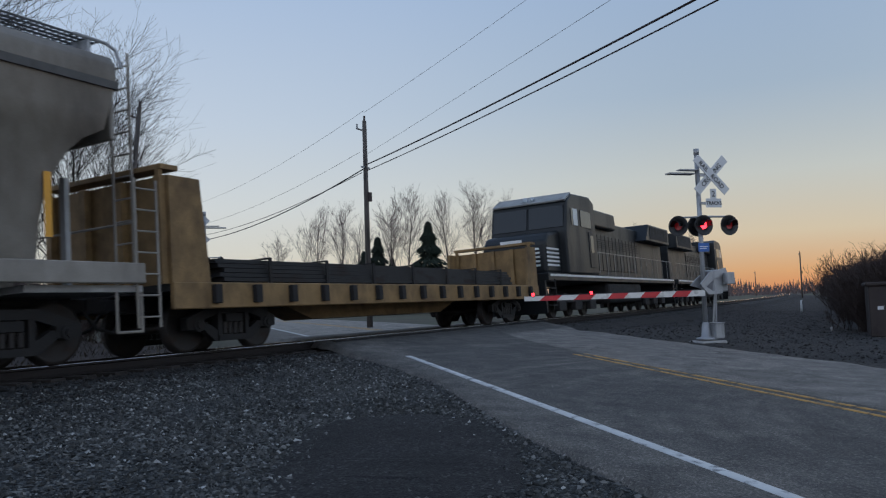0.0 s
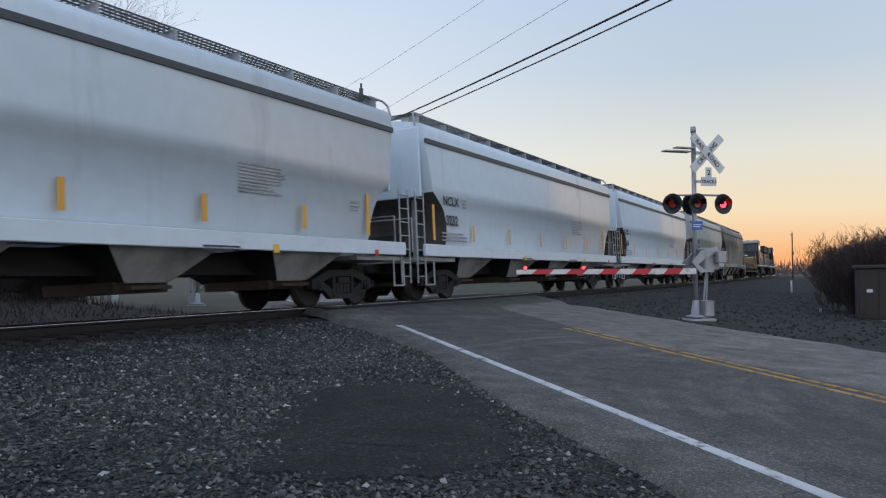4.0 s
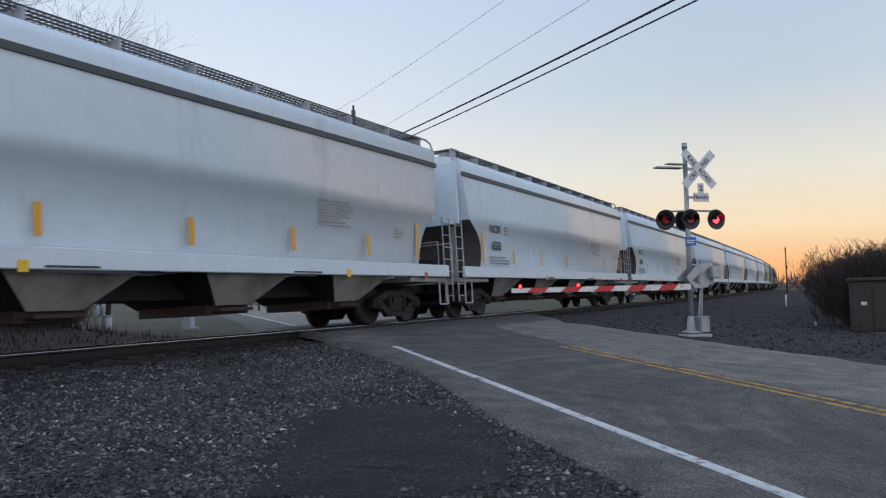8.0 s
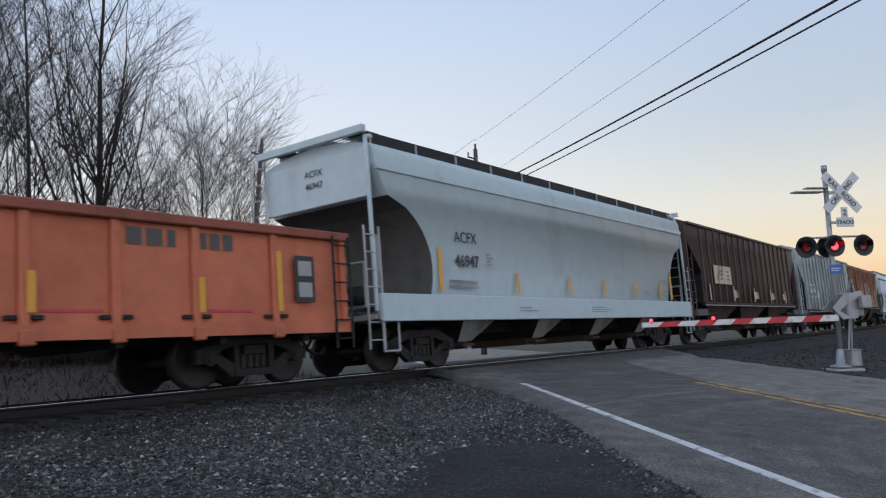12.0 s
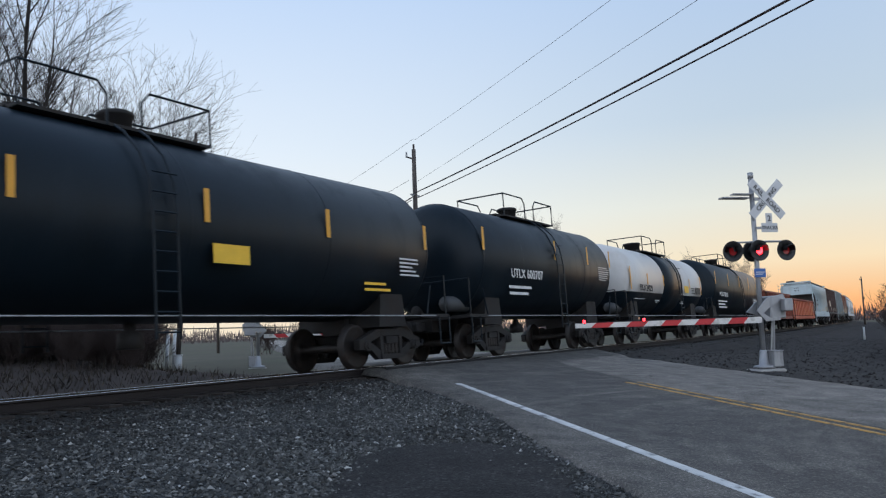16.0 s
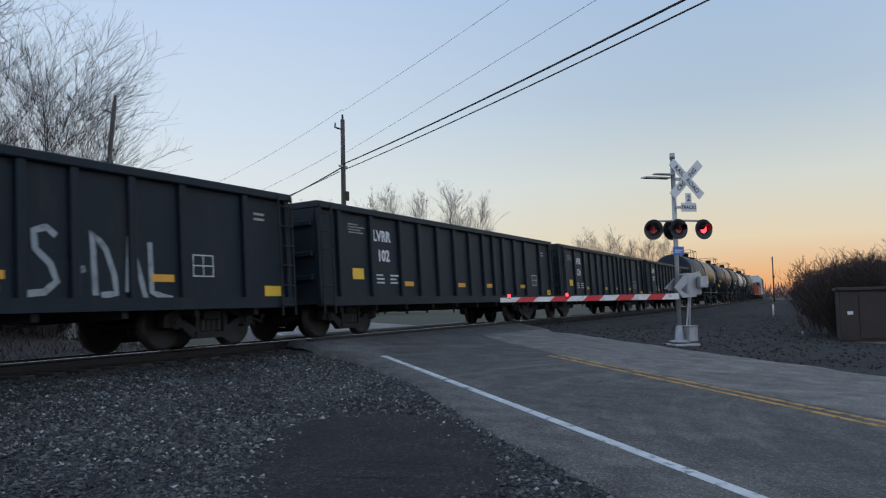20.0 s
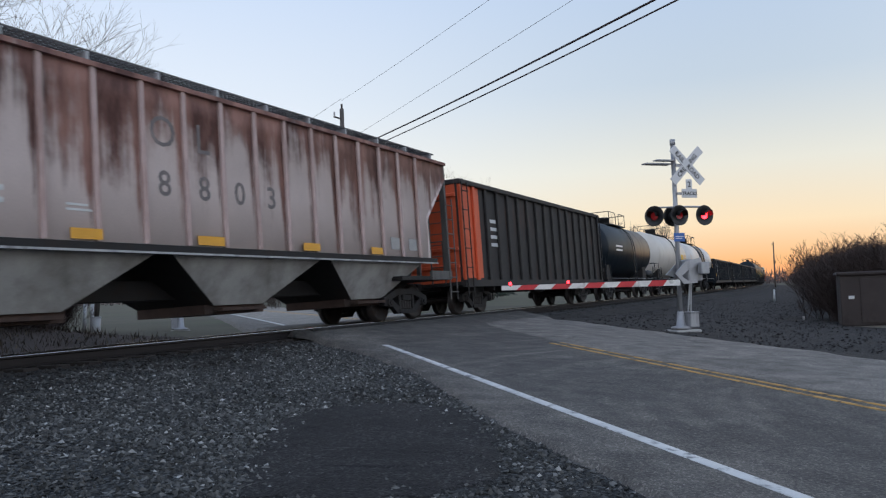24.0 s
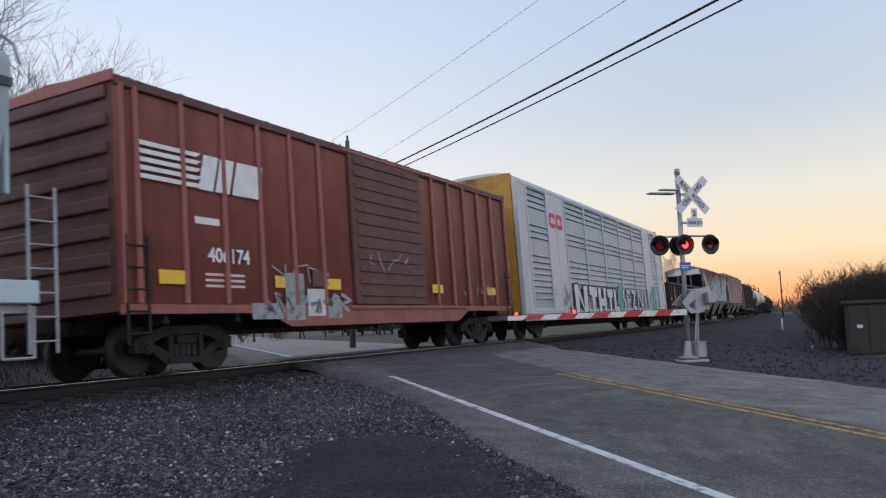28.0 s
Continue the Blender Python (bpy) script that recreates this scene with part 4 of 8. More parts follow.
# ---- plants ----
def bare_tree(seed, h, reach, stems=1, limbs=26, subs=6, twigs=5, r0=0.16, rise=0.9, low=0.2, droop=0.0, fine=1, tr=0.008, oval=False, tall=0.97):
    """Leafless tree h metres high: leaders with ascending limbs, branchlets and twigs; returns trunk and crown meshes."""
    rs = random.Random(seed)
    tv, tf, cv, cf = [], [], [], []

    def run(vs, fs, a, d, ln, ra, rb, n, sides, wander, lift):
        """A tapering, wandering shoot; returns its points and headings."""
        pts, dirs = [a], [d]
        for k in range(n):
            d = (d + Vector((rs.gauss(0, 1), rs.gauss(0, 1), rs.gauss(0, 0.6))) * wander + Vector((0, 0, lift))).normalized()
            a = a + d * (ln / n)
            pts.append(a)
            dirs.append(d)
        i0 = len(vs)
        for k, (p, e) in enumerate(zip(pts, dirs)):
            q = e.to_track_quat("Z", "Y")
            r = ra + (rb - ra) * k / n
            for j in range(sides):
                vs.append(tuple(p + q @ Vector((r * math.cos(2 * math.pi * j / sides), r * math.sin(2 * math.pi * j / sides), 0))))
        for k in range(n):
            for j in range(sides):
                u, v = i0 + k * sides, (j + 1) % sides
                fs.append((u + j, u + v, u + sides + v, u + sides + j))
        return pts, dirs

    def fork(d, spread_a, up):
        side = Vector((rs.gauss(0, 1), rs.gauss(0, 1), rs.gauss(0, 0.35))).normalized()
        return (d * (1 - spread_a) + side * spread_a + Vector((0, 0, up))).normalized()

    def pick(pts, dirs, lo):
        u = lo + (1 - lo) * rs.random()
        k = min(int(u * (len(pts) - 1)), len(pts) - 2)
        return pts[k].lerp(pts[k + 1], u * (len(pts) - 1) - k), dirs[k], u
    for s in range(stems):
        hh = h * (1 if s == 0 else rs.uniform(0.6, 0.95))
        lean = Vector((rs.gauss(0, 1), rs.gauss(0, 1), 0)) * (0.14 if s else 0.02)
        root = Vector((rs.uniform(-0.7, 0.7), rs.uniform(-0.7, 0.7), -0.3)) if s else Vector((0, 0, -0.3))
        rr = r0 * (1 if s == 0 else rs.uniform(0.45, 0.8))
        tp, td = run(tv, tf, root, (Vector((0, 0, 1)) + lean).normalized(), hh * tall, rr, max(tr, rr * 0.10), 14, 7, 0.035, 0.02)
        for k in range(max(4, int(limbs * (1 if s == 0 else 0.45)))):
            p, d, u = pick(tp, td, low)
            a = rs.uniform(0, 6.283)
            nd = Vector((math.cos(a), math.sin(a), rise * rs.uniform(0.6, 1.5))).normalized()
            ln = reach * (0.45 + 0.75 * math.sin(math.pi * min(1.0, 0.08 + 0.86 * u)) if oval else 1.25 - 0.8 * u) * rs.uniform(0.65, 1.2)
            r1 = max(1.8 * tr, rr * 0.33 * (1.1 - u * 0.8))
            lp, ld = run(cv, cf, p, nd, ln, r1, 1.1 * tr, 7, 4, 0.09, 0.05 - droop)
            for _ in range(subs):
                p2, d2, u2 = pick(lp, ld, 0.15)
                l2 = ln * rs.uniform(0.32, 0.62) * (1.15 - 0.5 * u2)
                sp, sd = run(cv, cf, p2, fork(d2, 0.42, 0.10), l2, max(1.25 * tr, r1 * 0.4), 0.8 * tr, 4, 3, 0.12, 0.04 - 1.6 * droop)
                for _ in range(twigs):
                    p3, d3, u3 = pick(sp, sd, 0.1)
                    l3 = l2 * rs.uniform(0.35, 0.7)
                    wp, wd = run(cv, cf, p3, fork(d3, 0.42, 0.06), l3, 0.85 * tr, 0.6 * tr, 2, 3, 0.14, 0.03 - 1.6 * droop)
                    for _ in range(fine):
                        p4, d4, u4 = pick(wp, wd, 0.2)
                        run(cv, cf, p4, fork(d4, 0.42, 0.04), l3 * 0.55, 0.65 * tr, 0.5 * tr, 1, 3, 0.1, 0.0)
    out = []
    for name, vs, fs, m in (("trunk", tv, tf, M["bark"]), ("crown", cv, cf, M["twig"])):
        me = bpy.data.meshes.new(name)
        me.from_pydata(vs, [], fs)
        me.materials.append(m)
        out.append(me)
    return out


def plant(kind, meshes, x, y, s=1.0, turn=0.0, label="", category="tree", group="", names=("trunk", "crown")):
    t = thing(kind, label, category, group)
    t.matrix_basis = Matrix.Translation((x, y, ground_z(x, y))) @ pose(0, 0, 0, 0, 0, turn) @ Matrix.Diagonal((s, s, s, 1))
    for nme, me in zip(names, meshes):
        place(nme, me, t)
    return t


TALL = [bare_tree(11, 20, 6.3, 5, 30, 7, 4, 0.17, 1.5, 0.12, 0.0, 1, 0.007), bare_tree(12, 17, 4.8, 3, 26, 7, 4, 0.11, 1.25, 0.12, 0.0, 1, 0.007),
        bare_tree(13, 14.5, 5.6, 4, 28, 8, 5, 0.11, 1.25, 0.10, 0.012, 2, 0.007, True, 0.8)]
for az, d, k, s, turn in ((-49.3, 33, 0, 1.0, 20), (-43.1, 40, 2, 0.95, 40), (-54.0, 31, 1, 0.95, 130), (-46.4, 39, 1, 0.8, 80), (-57.5, 31, 0, 0.9, 250),
                          (-61, 34, 1, 1.1, 70)):
    x, y = at(az, d)
    plant("bare_tree", TALL[k], x, y, s, turn, "tall leafless tree with fine dark twigs beyond the track", "tree", "leafless trees beyond the track")
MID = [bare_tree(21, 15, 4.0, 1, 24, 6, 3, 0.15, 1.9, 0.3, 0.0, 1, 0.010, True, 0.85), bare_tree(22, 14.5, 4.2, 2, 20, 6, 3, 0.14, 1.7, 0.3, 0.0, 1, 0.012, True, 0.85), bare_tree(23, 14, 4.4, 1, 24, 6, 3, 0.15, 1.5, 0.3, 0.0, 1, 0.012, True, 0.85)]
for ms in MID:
    # distant crowns take the haze-pale twig colour
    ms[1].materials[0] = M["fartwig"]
    for me in ms:
        for v in me.vertices:
            if v.co.z > 3:
                v.co.x *= 0.95
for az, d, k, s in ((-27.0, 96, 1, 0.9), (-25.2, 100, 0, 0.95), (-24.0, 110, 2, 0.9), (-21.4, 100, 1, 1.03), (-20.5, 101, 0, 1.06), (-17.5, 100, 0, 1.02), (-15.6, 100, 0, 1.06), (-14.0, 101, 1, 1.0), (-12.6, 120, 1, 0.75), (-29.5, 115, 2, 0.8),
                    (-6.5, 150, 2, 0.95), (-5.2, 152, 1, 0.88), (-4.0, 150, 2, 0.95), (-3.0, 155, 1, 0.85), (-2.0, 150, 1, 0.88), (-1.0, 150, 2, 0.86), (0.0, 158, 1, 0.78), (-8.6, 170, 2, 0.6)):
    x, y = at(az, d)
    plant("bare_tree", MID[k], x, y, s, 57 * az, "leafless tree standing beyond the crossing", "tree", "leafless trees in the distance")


def conifer(seed, h, r, n=900):
    rs = np.random.RandomState(seed)
    vs, fs = [], []
    for k in range(n):
        u = rs.rand() ** 0.8
        z = h * (0.06 + 0.94 * u)
        rr = r * (1 - u) * (0.55 + 0.45 * rs.rand()) * (0.85 + 0.3 * math.sin(u * 40))
        a = rs.rand() * 6.283
        c = np.array((rr * math.cos(a), rr * math.sin(a), z))
        out = np.array((math.cos(a), math.sin(a), -0.35))
        side = np.array((-math.sin(a), math.cos(a), 0))
        s = 0.28 + 0.45 * rs.rand() * (1.2 - u)
        i = len(vs)
        vs += [tuple(c - side * s * 0.5), tuple(c + out * s * 1.4), tuple(c + side * s * 0.5), tuple(c + np.array((0, 0, s * 0.35)))]
        fs += [(i, i + 1, i + 3), (i + 1, i + 2, i + 3), (i, i + 2, i + 1)]
    me = bpy.data.meshes.new("crown")
    me.from_pydata(vs, [], fs)
    me.materials.append(M["needle"])
    bm = rod(bmesh.new(), (0, 0, -0.2), (0, 0, h * 0.9), 0.18, 8, 0.03)
    return [mesh_of_trunk(bm), me]


def mesh_of_trunk(bm):
    me = bpy.data.meshes.new("trunk")
    bm.to_mesh(me)
    bm.free()
    me.materials.append(M["bark"])
    return me


FIR = conifer(5, 11.5, 3.7, 2600)
for az, d, s in ((-18.95, 100, 1.0), (-22.6, 104, 0.88), (-23.6, 104, 0.72), (-21.6, 108, 0.66), (-12.9, 95, 0.62)):
    x, y = at(az, d)
    plant("conifer", FIR, x, y, s, az * 31, "dark conifer among leafless trees", "tree", "conifers in the distance")

BUSH = [bare_tree(31 + k, 3.2, 1.5, 9, 16, 6, 4, 0.022, 1.3, 0.1, 0.0, 1, 0.007, True, 0.72) for k in range(3)]
for ms in BUSH:
    ms[0].materials[0] = M["brush"]
    ms[1].materials[0] = M["brush"]
rs = random.Random(8)
for k in range(150):
    x = 32 + 190 * (k / 149) ** 1.6 + rs.uniform(-1, 1)
    y = -1.6 - 5.5 * rs.random() ** 1.2 + bend(x) + 0.025 * (x - 31)
    plant("bush", BUSH[k % 3], x, y, rs.uniform(0.75, 1.15) * (1.0 if x < 60 else 1.15), rs.uniform(0, 360), "dense leafless brown brush beside the track", "bush", "brush beside the track")
for k in range(72):
    x = 32.5 + 62 * rs.random() ** 1.5
    y = x * math.tan(radians(rs.uniform(-3.0, 1.5))) + 0.5 * bend(x)
    plant("bush", BUSH[k % 3], x, y, rs.uniform(0.6, 0.95), rs.uniform(0, 360), "dense leafless brown brush beside the track", "bush", "brush beside the track")
for k, (x, y, sc) in enumerate(((40, -7.5, 0.42), (46, -8.5, 0.36), (36, -8.5, 0.42), (55, -8, 0.38), (66, -7, 0.36), (33, -6.6, 0.40), (30, -7.5, 0.46))):
    plant("bare_tree", TALL[1 + k % 2], x, y, sc, 60 * k, "small leafless tree rising from the brush", "tree", "leafless trees in the brush")
for k in range(46):
    az, d = -63 + 21 * (k + 0.5) / 46 + rs.uniform(-0.4, 0.4), 29 + rs.uniform(0, 6)
    x, y = at(az, d)
    plant("bush", BUSH[k % 3], x, y, rs.uniform(0.45, 0.75), az * 37, "low leafless brown thicket beyond the track", "bush", "brush beyond the track")
for k in range(54):
    az, d = -66 + 24.5 * (k + 0.5) / 54 + rs.uniform(-0.3, 0.3), 24.5 + rs.uniform(0, 4.5)
    x, y = at(az, d)
    plant("bush", BUSH[k % 3], x, y, rs.uniform(0.4, 0.6), az * 53, "low leafless brown thicket beyond the track", "bush", "brush beyond the track")
for az, d, s in ((-31, 70, 0.9), (-28.5, 80, 0.9), (-34, 60, 0.7)):
    x, y = at(az, d)
    plant("bush", BUSH[int(d) % 3], x, y, s, az * 17, "dense leafless brown brush beyond the track", "bush", "brush beyond the track")

# far woods along the horizon: one mass of small bare crowns
vs, fs = [], []
rs = np.random.RandomState(9)
for k in range(20000):
    az = -75 + 115 * rs.rand()
    d = 330 + 160 * rs.rand()
    x, y = at(az, d)
    h = (7 + 3 * noise.noise((az * 0.35, 0, 0)) + 2 * noise.noise((az * 1.7, 3, 0))) * (0.35 + 0.65 * rs.rand())
    w = 0.10 + 0.22 * rs.rand()
    z = -0.8 + h * rs.rand() * 0.75
    a = rs.rand() * 6.28
    i = len(vs)
    vs += [(x - w * math.cos(a), y - w * math.sin(a), z), (x + w * math.cos(a), y + w * math.sin(a), z), (x + rs.randn() * 0.5, y + rs.randn() * 0.5, z + h * 0.45), (x, y + 0.3, z)]
    fs += [(i, i + 1, i + 2), (i + 1, i + 3, i + 2), (i + 3, i, i + 2)]
me = bpy.data.meshes.new("far_woods")
me.from_pydata(vs, [], fs)
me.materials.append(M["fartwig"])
tagged(new("far_woods", me), "low band of distant leafless woods on the horizon", "woods", kind="stuff")


# ---- railway cars: x ahead, y to the far side, z up from the rail ----
def mesh_of(name, bm, material):
    me = bpy.data.meshes.new(name)
    bm.normal_update()
    bm.to_mesh(me)
    bm.free()
    me.materials.append(material)
    return me


def two(bm, fn):
    """fn(bm, side) on both sides."""
    for s in (-1, 1):
        fn(bm, s)
    return bm


def truck_meshes():
    sb = bmesh.new()
    for m in (-1, 1):
        prism(sb, [(m * x, z) for x, z in ((-1.13, 0.38), (-1.13, 0.58), (-0.5, 0.80), (-0.36, 0.80), (-0.36, 0.66), (-0.72, 0.55), (-0.72, 0.38))], -0.075, 0.075)
        prism(sb, [(m * x, z) for x, z in ((-0.82, 0.44), (-0.66, 0.50), (-0.34, 0.32), (-0.34, 0.16), (-0.46, 0.16))], -0.07, 0.07)
        rod(sb, (m * 0.89, -0.13, 0.457), (m * 0.89, 0.1, 0.457), 0.115, 12)
        rod(sb, (m * 0.89, -0.16, 0.457), (m * 0.89, -0.12, 0.457), 0.07, 8)
    box(sb, -0.37, 0.37, -0.08, 0.08, 0.66, 0.80)
    box(sb, -0.40, 0.40, -0.10, 0.08, 0.16, 0.27)
    box(sb, -0.22, 0.22, -0.10, 0.10, 0.50, 0.64)
    box(sb, -0.40, -0.30, -0.08, 0.08, 0.27, 0.67)
    box(sb, 0.30, 0.40, -0.08, 0.08, 0.27, 0.67)
    sp = lathe([(0.272 + 0.0225 * k, 0.066 if k % 2 else 0.046) for k in range(11)], 9, "z")
    wb = lathe([(-0.80, 0.0001), (-0.80, 0.13), (-0.785, 0.36), (-0.80, 0.40), (-0.80, 0.455), (-0.70, 0.46), (-0.685, 0.485), (-0.665, 0.485), (-0.66, 0.40),
                (-0.69, 0.36), (-0.70, 0.13), (-0.66, 0.10), (-0.2, 0.085), (0.2, 0.085), (0.66, 0.10), (0.70, 0.13), (0.69, 0.36), (0.66, 0.40), (0.665, 0.485), (0.685, 0.485),
                (0.70, 0.46), (0.80, 0.455), (0.80, 0.40), (0.785, 0.36), (0.80, 0.13), (0.80, 0.0001)], 36, "y")
    bol = boxes((-0.2, 0.2, -0.95, 0.95, 0.52, 0.74), (-0.35, 0.35, -0.3, 0.3, 0.70, 0.84))
    return dict(side_frame=mesh_of("side_frame", sb, M["under"]), spring=mesh_of("spring", sp, M["wheel"]),
                wheelset=mesh_of("wheelset", wb, M["wheel"]), bolster=mesh_of("truck", bol, M["under"]))


TRUCK = truck_meshes()


def add_truck(car, x, base=0.89):
    t = place("truck", TRUCK["bolster"], car, pose(x, 0, 0))
    for s in (-1, 1):
        place("side_frame", TRUCK["side_frame"], t, pose(0, s * 1.0, 0, 0, 0, 0 if s < 0 else 180))
        for x in (-0.2, -0.067, 0.067, 0.2):
            place("spring", TRUCK["spring"], t, pose(x, s * 1.03, 0))
        place("wheelset", TRUCK["wheelset"], t, pose(s * base, 0, 0.457))
    return t


def coupler_mesh():
    bm = boxes((-0.75, 0.0, -0.11, 0.11, 0.78, 0.98), (-0.1, 0.18, -0.16, 0.10, 0.74, 1.0), (0.02, 0.24, 0.02, 0.16, 0.77, 0.97))
    bevelled(bm, 0.02, 1)
    for a, b in zip([(-0.4, -0.45, 0.8), (-0.15, -0.45, 0.5), (0.2, -0.4, 0.42)], [(-0.15, -0.45, 0.5), (0.2, -0.4, 0.42), (0.4, -0.3, 0.55)]):
        rod(bm, a, b, 0.03, 6)
    return mesh_of("coupler", bm, M["under"])


COUPLER = coupler_mesh()


def running_gear(car, L, tc=2.55, sill=True):
    for s in (-1, 1):
        add_truck(car, s * (L / 2 - tc))
        place("coupler", COUPLER, car, pose(s * (L / 2 - 0.32), 0, 0, 0, 0, 0 if s > 0 else 180))
    if sill:
        part("center_sill", boxes((-L / 2 + 0.8, L / 2 - 0.8, -0.28, 0.28, 0.74, 1.08)), M["under"], car, "black steel center sill")


def ladder_mesh(h, w=0.4, n=6, r=0.016):
    bm = bmesh.new()
    for x in (0, w):
        box(bm, x - 0.02, x + 0.02, -0.012, 0.012, 0, h)
    for k in range(n):
        z = h * (k + 0.5) / n
        rod(bm, (0, -0.02, z), (w, -0.02, z), r, 6)
    return bm


def cached(store={}):
    def get(key, make):
        if key not in store:
            store[key] = make()
        return store[key]
    return get


keep = cached()


def lettering(car, s, size, x, z, material, y=-1.64, name="lettering", bold=0.0):
    """Words on the near side, read from the camera."""
    return place(name, text_mesh(s, size, material, bold), car, pose(x, y, z, 90, 0, 0))


def side_plate(car, name, x0, x1, z0, z1, material, y=-1.64, label="", t=0.006):
    me = keep((name, round(x1 - x0, 3), round(z1 - z0, 3), material.name), lambda: mesh_of(name, boxes((0, x1 - x0, -t, 0, 0, z1 - z0)), material))
    return place(name, me, car, pose(x0, y, z0), label)


def bars(car, x0, x1, z0, z1, rows, material, y=-1.64, seed=1, name="small_lettering"):
    """Lines of small writing as plain bars."""
    rs = random.Random(seed)
    bm = bmesh.new()
    h = (z1 - z0) / rows
    for k in range(rows):
        e = x1 - (x1 - x0) * rs.choice((0, 0.1, 0.25, 0.4))
        box(bm, x0, e, -0.004, 0, z0 + h * k + h * 0.25, z0 + h * k + h * 0.7)
    o = part(name, bm, material, car)
    o.location = (0, y, 0)
    return o


def loft(profile, xe):
    """A body with the cross-section profile of (y, z), near side first, whose half length at each row is xe(z)."""
    bm = bmesh.new()
    lo = [bm.verts.new((-xe(z), y, z)) for y, z in profile]
    hi = [bm.verts.new((xe(z), y, z)) for y, z in profile]
    n = len(profile)
    for k in range(n - 1):
        bm.faces.new((lo[k], hi[k], hi[k + 1], lo[k + 1])).smooth = True
    for k in range(n // 2):
        j = n - 1 - k
        if j - k < 2:
            if j != k and j - k > 1:
                pass
            continue
        a, b = k + 1, j - 1
        for v in (lo, hi):
            if a == b:
                bm.faces.new((v[k], v[a], v[j]))
            else:
                bm.faces.new((v[k], v[a], v[b], v[j]))
    bm.faces.new((lo[0], hi[0], hi[-1], lo[-1]))
    bmesh.ops.recalc_face_normals(bm, faces=bm.faces[:])
    return bm


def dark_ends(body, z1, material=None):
    """Paints the sheets under the overhanging ends dark, their shade put into the colour."""
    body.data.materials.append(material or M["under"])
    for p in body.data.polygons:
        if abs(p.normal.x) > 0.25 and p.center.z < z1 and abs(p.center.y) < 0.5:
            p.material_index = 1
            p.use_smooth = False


def mirror(p):
    return p + [(-y, z) for y, z in p[::-1] if y != 0]


def grating(L, w, pitch=0.11):
    bm = bmesh.new()
    for y in (-w / 2, -w / 4, 0, w / 4, w / 2):
        box(bm, -L / 2, L / 2, y - 0.012, y + 0.012, -0.025, 0.0)
    n = int(L / pitch)
    for k in range(n + 1):
        x = -L / 2 + L * k / n
        box(bm, x - 0.016, x + 0.016, -w / 2, w / 2, -0.018, -0.004)
    return bm


def roof_walk(car, L, z, y=1.02, w=0.5, material=None, solid=False):
    me = keep(("walk", round(L, 1), w), lambda: mesh_of("running_board", grating(L, w), material or M["walk"]))
    if solid:
        # black sheet with an added skirt that draws the board's shaded underside
        me = keep(("solidwalk", round(L, 1), w), lambda: mesh_of("running_board", boxes((-L / 2, L / 2, -w / 2, w / 2, -0.03, 0.0), (-L / 2, L / 2, -w / 2 - 0.005, -w / 2 + 0.02, -0.34, -0.03)), M["under"]))
    for s in (-1, 1):
        place("running_board", me, car, pose(0, s * y, z), "galvanized open-grid running board")
    me2 = keep(("bracket", w), lambda: mesh_of("running_board_bracket", boxes((-0.025, 0.025, -w / 2 - 0.02, w / 2, -0.30, -0.03)), M["galv"]))
    for k in range(12):
        for q in (-1, 1):
            place("running_board_bracket", me2, car, pose(-L / 2 + 0.2 + (L - 0.4) * k / 11, q * y, z))
    ends = keep(("walkend", y, w), lambda: mesh_of("end_running_board", grating(0.45, 2 * y + w), M["walk"]))
    for s in (-1, 1):
        place("end_running_board", ends, car, pose(s * (L / 2 - 0.22), 0, z + 0.005))


def end_ironwork(car, L, ztop, z0=1.0, y=1.45, material=None, zl=2.75, posts=True, tall=True):
    """Corner ladders, end posts and handholds at both ends."""
    material = material or M["galv"]
    lad = keep(("ladder", round(zl, 2), material.name), lambda: mesh_of("ladder", ladder_mesh(zl - 0.45, 0.42, 7), material))
    long_me = keep(("endladder", round(ztop, 2), material.name), lambda: mesh_of("end_ladder", ladder_mesh(ztop - 0.9, 0.42, 11), material))
    for s in (-1, 1):
        for q in (-1, 1):
            place("ladder", lad, car, pose(s * (L / 2 - 0.6), q * 1.56, 0.45, 0, 0, 0 if s * q < 0 else 180))
        if tall:
            place("end_ladder", long_me, car, pose(s * (L / 2 - 0.45), -s * 1.35, 0.9, 0, 0, 90))
        if posts:
            for q in (-1, 1):
                part("end_post", boxes((s * (L / 2 - 0.42) - 0.05, s * (L / 2 - 0.42) + 0.05, q * 1.3 - 0.06, q * 1.3 + 0.06, 1.1, ztop - 0.25)), material, car)
        part("handrail", path_rod(0.02, [(s * (L / 2 - 0.42), -1.3, 1.25), (s * (L / 2 - 0.42), -1.3, 2.1), (s * (L / 2 - 0.42), 1.3, 2.1), (s * (L / 2 - 0.42), 1.3, 1.25)]), material, car)
    b = keep("brake", lambda: mesh_of("brake_wheel", lathe([(-0.03, 0.24), (-0.03, 0.28), (0.03, 0.28), (0.03, 0.24), (-0.03, 0.24)], 16, "x"), M["under"]))
    place("brake_wheel", b, car, pose(-(L / 2 - 0.5), 0.35, 2.7))
    r = keep("reservoir", lambda: mesh_of("air_reservoir", lathe([(-0.6, 0.05), (-0.55, 0.2), (0.55, 0.2), (0.6, 0.05)], 14, "y"), M["under"]))
    place("air_reservoir", r, car, pose(-(L / 2 - 1.15), 0, 1.55))


